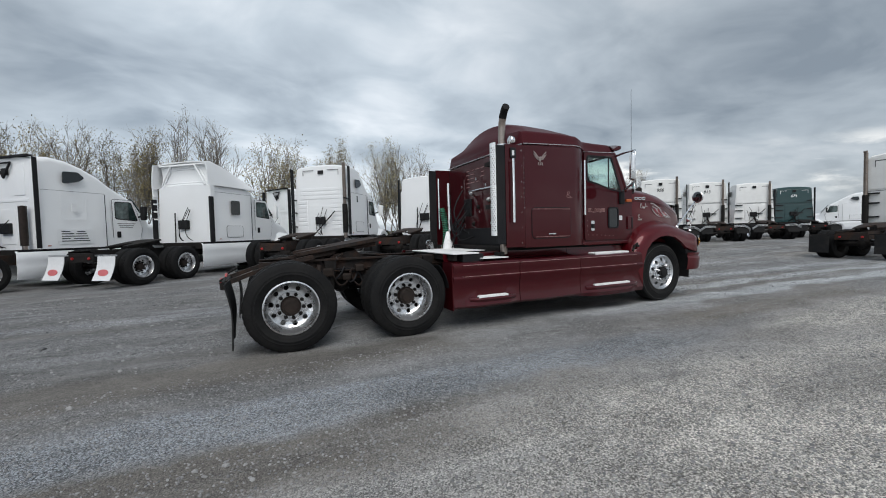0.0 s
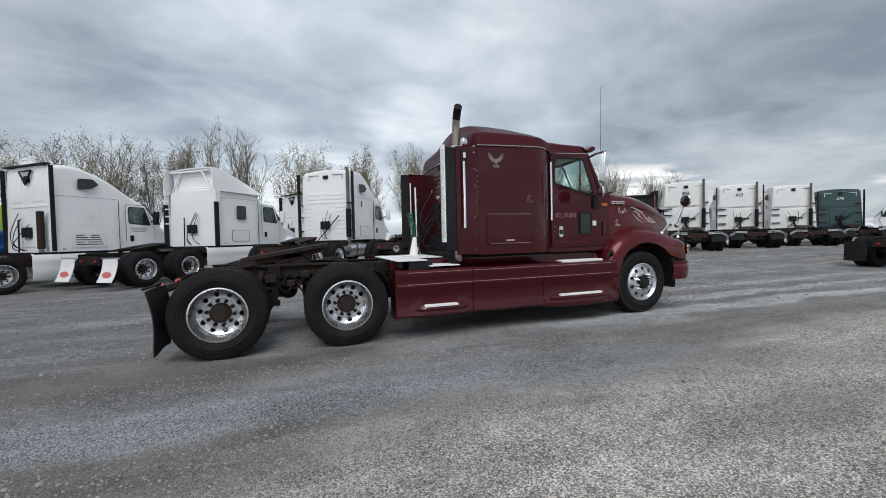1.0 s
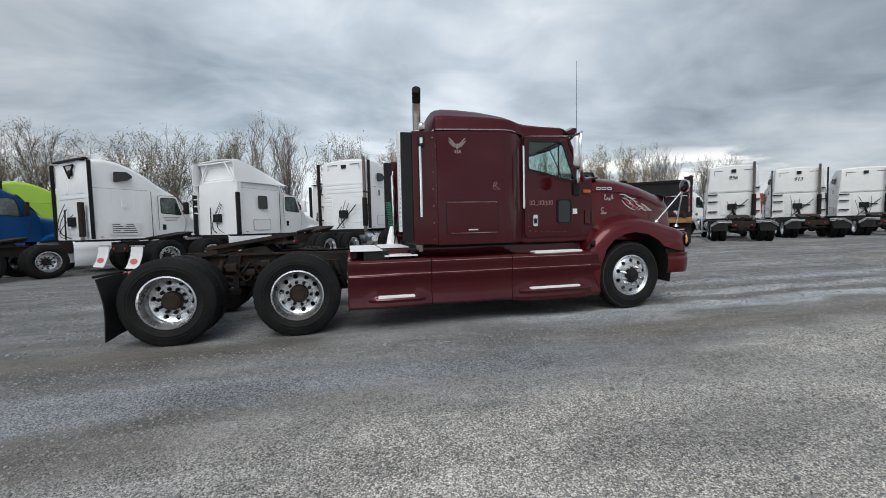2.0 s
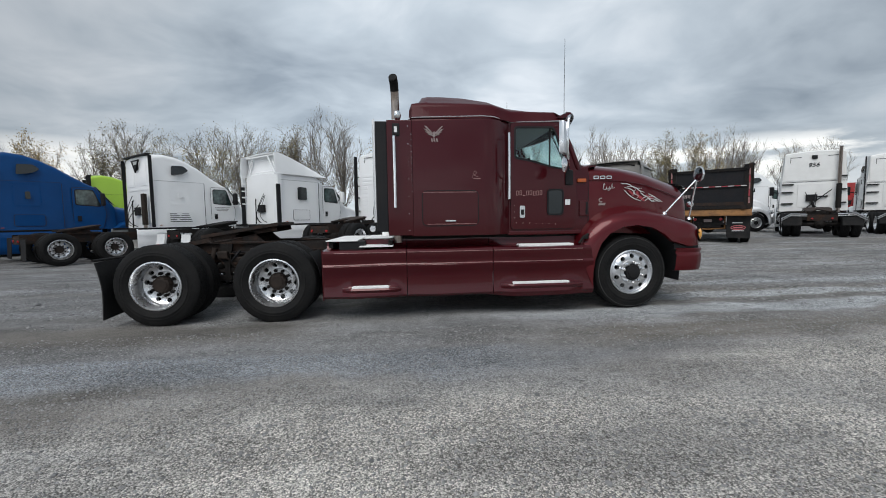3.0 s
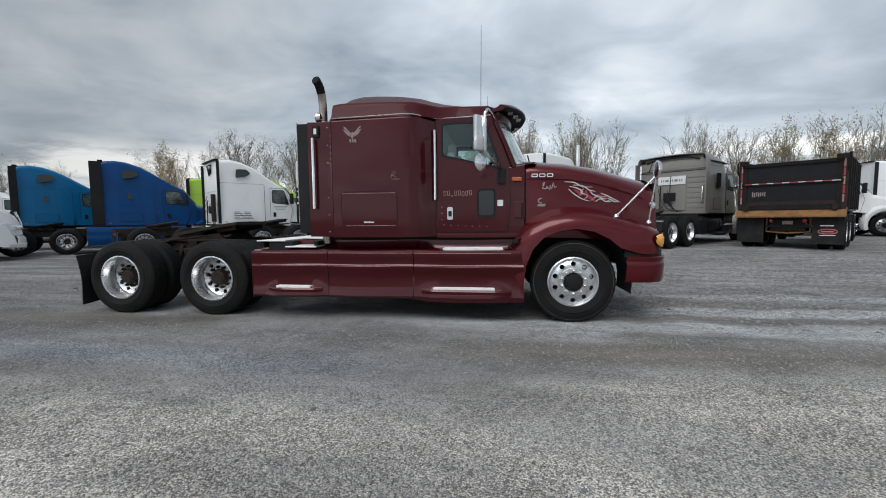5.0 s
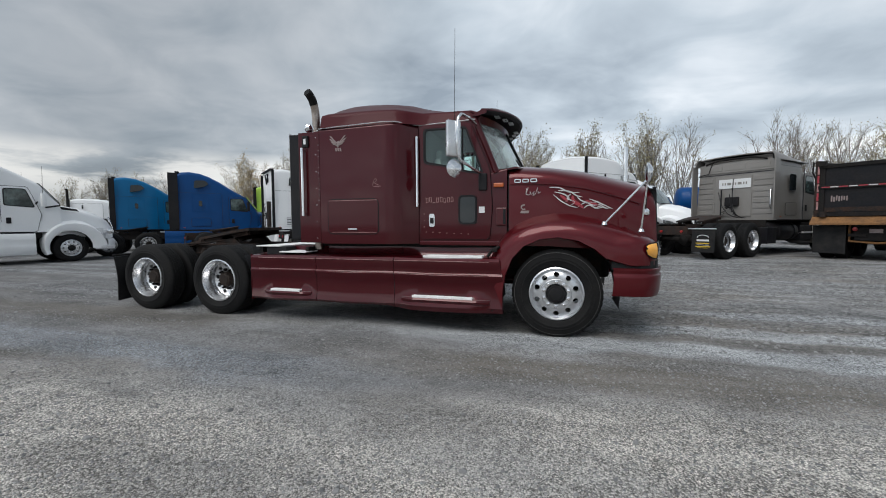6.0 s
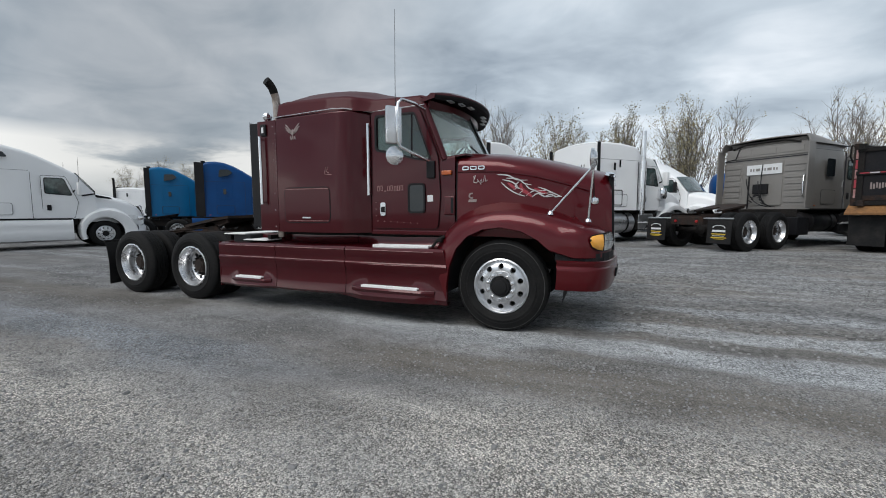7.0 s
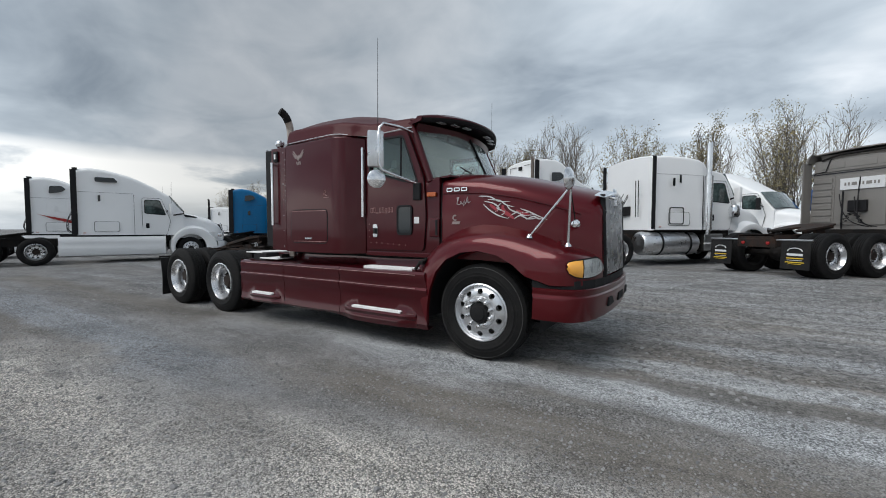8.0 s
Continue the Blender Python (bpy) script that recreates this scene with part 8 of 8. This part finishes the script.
def dump_truck(where):
    """A tipper seen from behind: black steel body, orange-brown sill, red and white tape."""
    D = empty("dump_truck", where, "black tipper truck with a rusty orange sill and reflective tape", "truck")
    W = 1.20
    zb, zt = 1.16, 2.62
    bm = bmesh.new()
    plate(bm, [(0, zb), (4.6, zb), (4.6, zt + 0.1), (0, zt)], -W + 0.06, 0.06)
    plate(bm, [(0, zb), (4.6, zb), (4.6, zt + 0.1), (0, zt)], W, 0.06)
    slab(bm, 4.54, 4.6, -W, W, zb, zt + 0.12)
    slab(bm, 0, 4.6, -W, W, zb - 0.05, zb + 0.02)
    body = part("tipper_body", bm, GLOSSBLACK, D)
    for s in (-1, 1):
        for k in range(6):
            x = 0.10 + 0.86 * k
            part("body_rib", block(x, x + 0.10, min(s * W, s * (W + 0.07)), max(s * W, s * (W + 0.07)), zb, zt + 0.02 * k, bevel=0.01), STEEL, body)
        part("top_rail", tube(bmesh.new(), [(0, s * (W - 0.02), zt + 0.02), (4.6, s * (W - 0.02), zt + 0.12)], 0.05, 6), STEEL, body)
        part("corner_post", block(-0.08, 0.10, min(s * 1.10, s * 1.22), max(s * 1.10, s * 1.22), zb - 0.22, zt + 0.06, bevel=0.01), RUST, body)
        for k in range(5):
            part("tape_strip", block(-0.086, -0.08, min(s * 1.13, s * 1.17), max(s * 1.13, s * 1.17), 1.35 + 0.24 * k, 1.56 + 0.24 * k), FLAME_RED if k % 2 else STRIPE, body)
    gate = part("tailgate", block(-0.06, 0.0, -1.14, 1.14, zb, zt - 0.06, bevel=0.01), GLOSSBLACK, D, "black steel tailgate")
    for z0, z1 in ((2.46, 2.56), (1.90, 2.00), (zb, zb + 0.10)):
        part("gate_rib", block(-0.12, -0.05, -1.14, 1.14, z0, z1, bevel=0.01), STEEL, gate)
    for k in range(12):
        part("tape_strip", block(-0.128, -0.12, -1.08 + 0.18 * k, -1.08 + 0.18 * k + 0.165, 1.935, 1.962), FLAME_RED if k % 2 else SILVER, gate)
    for y in (-1.06, 1.06):
        part("gate_post", block(-0.10, -0.05, y - 0.05, y + 0.05, zb + 0.1, 2.46), STEEL, gate)
    rng = random.Random(11)
    for k in range(7):
        bm = bmesh.new()
        slab(bm, -0.07, -0.06, 0.55 + 0.05 * k, 0.58 + 0.05 * k, 1.55 + 0.05 * rng.random(), 1.66 + 0.07 * rng.random())
        part("chalk_mark", bm, BIRD, gate)
    part("gate_arm", tube(bmesh.new(), [(0.35, -W - 0.03, zt + 0.1), (-0.05, -W - 0.03, zt + 0.02)], 0.05, 6), STEEL, D)
    part("sill", loft(bmesh.new(), [[(-0.02, y, 1.20), (0.05, y, 1.20), (0.05, y, 0.96), (-0.30, y, 0.93), (-0.30, y, 0.97)] for y in (-1.24, 1.24)]), WOODRAIL, D, "rusty orange-brown steel sill")
    rails(D, 0.0, 7.2, 0.70, 0.98)
    for ax in (0.75, 2.1):
        axle_set(D, ax, 1.22, 9)
    for s in (-1, 1):
        y0, y1 = min(s * 0.55, s * 1.22), max(s * 0.55, s * 1.22)
        fl = part("mud_flap", block(-0.05, -0.035, y0, y1, 0.16, 0.92), FLAP, D)
        if s < 0:
            ring = [(s * 0.88 + 0.20 * math.cos(2 * math.pi * k / 20), 0.52 + 0.07 * math.sin(2 * math.pi * k / 20)) for k in range(21)]
            part("oval_mark", tube(bmesh.new(), [(-0.055, y, z) for y, z in ring], 0.012, 5), PINK, fl)
            part("mark_bar", block(-0.058, -0.05, s * 0.88 - 0.13, s * 0.88 + 0.13, 0.50, 0.54), PINK, fl)
            part("flap_bar", block(-0.058, -0.05, s * 0.88 - 0.12, s * 0.88 + 0.16, 0.67, 0.70), PAPER, fl)
            part("flap_bar", block(-0.058, -0.05, s * 0.88 - 0.17, s * 0.88 + 0.17, 0.40, 0.42), PAPER, fl)
        bm = bmesh.new()
        lathe(bm, [(0.05, 0), (0.05, -0.03), (0.0001, -0.035)], 14, "X", at=(-0.05, s * 0.38, 0.82))
        part("tail_light", bm, RED, D)
        wheel(D, 6.3, s * 1.13, s, "steer")
    for s in (-1, 1):
        part("tarp_hoop", tube(bmesh.new(), [(0.02, s * 1.22, zt), (-0.16, s * 1.24, zt + 0.02), (-0.20, s * 1.24, zt - 0.25), (-0.08, s * 1.22, zt - 0.40)], 0.02, 6), STEEL, D, smooth=50)
        part("gate_hinge", block(-0.16, -0.04, min(s * 0.98, s * 1.12), max(s * 0.98, s * 1.12), zt - 0.10, zt + 0.04, bevel=0.01), STEEL, D)
        part("gate_lock", block(-0.20, -0.06, min(s * 0.94, s * 1.06), max(s * 0.94, s * 1.06), zb - 0.02, zb + 0.12, bevel=0.01), RUST, D)
        part("light_box", block(-0.06, 0.02, min(s * 0.16, s * 0.52), max(s * 0.16, s * 0.52), 0.62, 0.70, bevel=0.01), STEEL, D)
        part("drop_pipe", tube(bmesh.new(), [(0.05, s * 0.5, 0.98), (0.03, s * 0.5, 0.5), (0.03, 0, 0.46)], 0.03, 6), WOODRAIL, D)
    part("bottom_panel", block(-0.075, -0.055, -1.1, 1.1, zb + 0.12, zb + 0.24, bevel=0.004), RUST, gate)
    part("rear_hitch", block(-0.02, 0.12, -0.4, 0.4, 0.52, 0.86, bevel=0.02), STEEL, D)
    part("number_board", block(-0.035, -0.02, -0.12, 0.12, 0.72, 0.82), BIRD, D)
    secs = [at_x(x, arch(1.05, 0.98, 1.0, z, 0.1, 0.03)) for x, z in ((4.75, 2.55), (4.8, 2.65), (5.9, 2.65), (6.0, 2.55), (6.35, 1.9))]
    part("cab_shell", loft(bmesh.new(), secs), BLACK, D, smooth=35)
    secs = [at_x(x, arch(0.85, 0.75, 0.9, z, 0.15, 0.05)) for x, z in ((6.2, 1.9), (7.2, 1.75), (7.5, 1.5))]
    part("bonnet", loft(bmesh.new(), secs), BLACK, D, smooth=35)
    return D


dump_truck(facing(13.75, 13.45, 40.5))


def tank_trailer(where, length):
    """A blue cylindrical tank on a low two-axle frame."""
    V = empty("tank_trailer", where, "blue cylindrical tank trailer parked beyond the first row", "trailer")
    r, z = 0.78, 2.36
    bm = bmesh.new()
    lathe(bm, [(0.0001, -0.16), (r * 0.55, -0.12), (r * 0.86, -0.02), (r, 0.14), (r, length - 0.14), (r * 0.86, length + 0.02), (0.0001, length + 0.16)], 32, "X", at=(0, 0, z))
    part("tank", bm, BLUE, V, "blue painted steel tank", smooth=40)
    for k in range(4):
        x = 0.5 + (length - 1.0) * k / 3
        part("tank_band", lathe(bmesh.new(), [(r + 0.004, x), (r + 0.02, x + 0.01), (r + 0.02, x + 0.07), (r + 0.004, x + 0.08)], 32, "X", at=(0, 0, z)), BLUE, V, smooth=40)
        part("saddle", block(x - 0.04, x + 0.10, -0.5, 0.5, 0.97, z - 0.62, bevel=0.01), STEEL, V)
    rails(V, 0.0, length)
    for ax in (0.9, 2.2):
        axle_set(V, ax, 1.2)
    for s in (-1, 1):
        part("landing_leg", block(length - 1.2, length - 1.06, min(s * 0.5, s * 0.64), max(s * 0.5, s * 0.64), 0.0, 0.8), STEEL, V)


tank_trailer(facing(12.67, 28.0, 90), 6.0)


# ---- bare autumn trees behind the yard ----
def tree_meshes(seed, leafy, leaf_size):
    """A vase-shaped tree 12 m high: a forking trunk, rising limbs, side branches and fine twigs."""
    rng = random.Random(seed)
    bm = bmesh.new()
    tips = []

    def limb(p, d, length, r, sides, segs, lift, wobble):
        """A bending tapered shoot; gives its points and last direction."""
        pts, dd = [Vector(p)], Vector(d).normalized()
        for i in range(segs):
            dd = (dd + Vector((rng.gauss(0, wobble), rng.gauss(0, wobble), lift))).normalized()
            pts.append(pts[-1] + dd * length / segs)
        tube(bm, pts, r, sides, r * 0.32)
        return pts

    def fork(pts, i, spread_angle):
        d = (pts[min(i + 1, len(pts) - 1)] - pts[max(i - 1, 0)]).normalized()
        side = Matrix.Rotation(rng.uniform(0, 6.283), 3, d) @ d.orthogonal().normalized()
        return (d * math.cos(spread_angle) + side * math.sin(spread_angle)).normalized()

    for stem in range(rng.choice((1, 2, 2))):
        a = rng.uniform(0, 6.283)
        trunk = limb((0.6 * stem * math.cos(a), 0.6 * stem * math.sin(a), -0.1), (0.10 * math.cos(a), 0.10 * math.sin(a), 1), rng.uniform(2.4, 3.6), rng.uniform(0.11, 0.15), 6, 4, 0.03, 0.04)
        turn = rng.uniform(0, 6.283)
        for k in range(7):
            az, lean = turn + k * 2.4 + rng.uniform(-0.4, 0.4), 0.06 + 0.075 * k * rng.uniform(0.7, 1.2)
            start = trunk[-1 if k < 4 else rng.randrange(2, len(trunk))]
            main = limb(start, (math.sin(lean) * math.cos(az), math.sin(lean) * math.sin(az), math.cos(lean)), rng.uniform(7.2, 8.4) * (1 - 0.55 * lean), rng.uniform(0.042, 0.058), 4, 8, 0.03, 0.04)
            for j in range(13):
                i = 1 + (j * 7) // 12
                branch = limb(main[i], fork(main, i, rng.uniform(0.30, 0.62)), rng.uniform(1.5, 2.5) * (1.12 - 0.085 * i), rng.uniform(0.017, 0.023), 3, 3, 0.09, 0.06)
                for q in range(7):
                    i2 = rng.randrange(1, len(branch))
                    twig = limb(branch[i2], fork(branch, i2, rng.uniform(0.25, 0.65)), rng.uniform(0.6, 1.3), 0.0125, 3, 2, 0.10, 0.08)
                    tips += twig[1:]
    heights = sorted(p.z for p in tips)
    top = heights[int(len(heights) * 0.985)]
    leaves = bmesh.new()
    clumps = [rng.choice(tips) for k in range(60)]
    for i in range(int(len(tips) * leafy)):
        near = rng.choice(clumps) if rng.random() < 0.45 else rng.choice(tips)
        c = near + Vector((rng.gauss(0, 0.28), rng.gauss(0, 0.28), rng.gauss(0, 0.28)))
        s = rng.uniform(0.6, 1.2) * leaf_size
        u = Vector((rng.gauss(0, 1), rng.gauss(0, 1), rng.gauss(0, 1))).normalized()
        w = u.orthogonal().normalized() * s
        u = u * s * 1.4
        leaves.faces.new([leaves.verts.new(c + q) for q in (-u, w * 0.7, u, -w * 0.7)])
    for b in (bm, leaves):
        bmesh.ops.scale(b, vec=(12 / top,) * 3, verts=b.verts)
    return bm, leaves


BARE, SOME, LEAFY, YELLOW = [], [], [], []
for k, (kind, leafy, size, leaf_mat, label, crown) in enumerate((
        (BARE, 0.45, 0.055, LEAF, "tall bare autumn tree with hardly a leaf", "few olive leaves"), (BARE, 0.6, 0.055, LEAF, "tall bare autumn tree with hardly a leaf", "few olive leaves"),
        (BARE, 0.3, 0.055, LEAF, "tall bare autumn tree with hardly a leaf", "few olive leaves"), (SOME, 1.7, 0.065, LEAF, "tall autumn tree with sparse olive leaves", "sparse olive leaves"),
        (SOME, 1.3, 0.065, LEAF, "tall autumn tree with sparse olive leaves", "sparse olive leaves"), (LEAFY, 1.9, 0.065, LEAF, "autumn tree still in olive leaf", "thin olive crown"),
        (YELLOW, 2.2, 0.068, LEAF_YELLOW, "autumn tree with yellow-brown leaves", "sparse yellow-brown leaves"))):
    base = empty("tree", pose(0, 0, 0), label, "tree", "trees behind the yard")
    wood, leaves = tree_meshes(140 + k, leafy, size)
    part("trunk", wood, BARK, base, smooth=60)
    part("crown", leaves, leaf_mat, base, crown)
    kind.append(base)
PATTERN_TREES = BARE + SOME + LEAFY + YELLOW

rng = random.Random(77)
spots = []
# clumps of the treeline: from x, to x, spacing, height, kinds
for x0, x1, gap, high, kinds in ((-76, -56, 4.5, 9.6, SOME + BARE), (-39, -31, 2.9, 10.8, YELLOW + SOME), (-28.3, -23.6, 2.4, 11.8, BARE + SOME), (-21.4, -16.3, 2.5, 11.2, SOME + BARE),
                                 (-13.8, -11.4, 2.4, 11.6, SOME + YELLOW), (-9.8, -2.4, 2.5, 12.6, BARE), (1.0, 5.4, 2.4, 11.6, SOME), (7.4, 12.0, 2.6, 11.6, BARE + SOME), (13.4, 13.6, 2.0, 11.2, LEAFY),
                                 (15.8, 18.0, 2.2, 10.8, BARE), (26.6, 34.2, 2.8, 10.6, BARE), (36.4, 42.4, 2.6, 11.2, SOME + YELLOW), (44.2, 50.0, 2.7, 10.9, YELLOW + BARE), (55, 61, 3.0, 10.4, BARE), (72, 112, 7.0, 7.0, SOME)):
    x = x0
    while x <= x1:
        spots.append((x + rng.uniform(-0.5, 0.5), 49 + rng.uniform(-1.5, 2.5), high / 12 * rng.uniform(0.94, 1.07), rng.choice(kinds)))
        x += gap
for x, y, sc, src in spots:
    t = copy_thing(src, pose(x, y, 0.2, 0, 0, rng.uniform(0, 360)))
    t.scale = (sc, sc, sc)
for t in PATTERN_TREES:
    for c in list(t.children):
        bpy.data.objects.remove(c)
    bpy.data.objects.remove(t)


def scrub():
    """A low tangle of bushes along the far edge."""
    rng = random.Random(9)
    verts, faces = [], []
    for i in range(9000):
        x = rng.uniform(-36, 100)
        y = 50 + rng.uniform(-1.5, 3.5) + 0.02 * x
        top = 0.9 + 1.1 * (0.5 + 0.5 * noise.noise((x * 0.16, 3.3, 0))) + 0.7 * noise.noise((x * 0.6, 1.1, 0))
        z = 0.2 + top * rng.random() ** 0.7
        s = rng.uniform(0.10, 0.26)
        u = Vector((rng.gauss(0, 1), rng.gauss(0, 1), rng.gauss(0, 1))).normalized()
        w = u.orthogonal().normalized() * s
        u = u * s * 1.5
        c = Vector((x, y, z))
        k = len(verts)
        verts += [c - u, c + w, c + u, c - w]
        faces.append((k, k + 1, k + 2, k + 3))
    me = bpy.data.meshes.new("scrub")
    me.from_pydata(verts, [], faces)
    me.materials.append(HEDGE)
    tagged(new("scrub", me), "dull green and brown scrub along the yard's far edge", "bushes", kind="stuff")


scrub()


# ---- loose stones on the ground ----
def loose_stones():
    rng = random.Random(21)
    verts, faces = [], []
    ico = [(0, 0, 1), (0.894, 0, 0.447), (0.276, 0.851, 0.447), (-0.724, 0.526, 0.447), (-0.724, -0.526, 0.447), (0.276, -0.851, 0.447),
           (0.724, 0.526, -0.447), (-0.276, 0.851, -0.447), (-0.894, 0, -0.447), (-0.276, -0.851, -0.447), (0.724, -0.526, -0.447)]
    tri = [(0, 1, 2), (0, 2, 3), (0, 3, 4), (0, 4, 5), (0, 5, 1), (1, 6, 2), (2, 6, 7), (2, 7, 3), (3, 7, 8), (3, 8, 4), (4, 8, 9), (4, 9, 5), (5, 9, 10), (5, 10, 1), (1, 10, 6)]
    for i in range(66000):
        x = rng.uniform(-5, 13)
        y = rng.uniform(0.9, 4.6) if rng.random() < 0.88 else rng.uniform(5.0, 12)
        dens = 0.5 + 0.5 * noise.noise((x * 0.25, y * 0.9, 4.4))
        if rng.random() > 0.25 + dens or (-0.8 < x < 7.2 and 4.7 < y < 7.8):
            continue
        s = min(0.030, 0.0042 * math.exp(rng.gauss(0, 0.40)) + 0.002)
        if y > 5.0:
            s = min(0.05, s * 2.2)
        turn = rng.uniform(0, 6.28)
        c, n = math.cos(turn), math.sin(turn)
        k = len(verts)
        sx, sy, sz = s * rng.uniform(0.8, 1.5), s * rng.uniform(0.7, 1.2), s * rng.uniform(0.5, 0.9)
        h = ground_z(x, y) + 0.016 * noise.noise((x * 0.55, y * 0.8, 0)) + 0.007 * noise.noise((x * 2.6, y * 3.0, 3.1)) + 0.004 * noise.noise((x * 6.5, y * 6.5, 7.7)) - 0.008
        for px, py, pz in ico:
            q = 1 + rng.uniform(-0.2, 0.2)
            a, b = px * sx * q, py * sy * q
            verts.append((x + c * a - n * b, y + n * a + c * b, h + sz * 0.25 + pz * sz * q))
        faces += [(k + a, k + b, k + d) for a, b, d in tri]
    me = bpy.data.meshes.new("loose_stones")
    me.from_pydata(verts, [], faces)
    me.materials.append(STONE)
    tagged(new("loose_stones", me), "loose grey limestone chips scattered over the yard", "gravel", kind="stuff")


loose_stones()


# the pattern wheels are no longer needed
for o in KIT_OBJECTS:
    bpy.data.objects.remove(o)
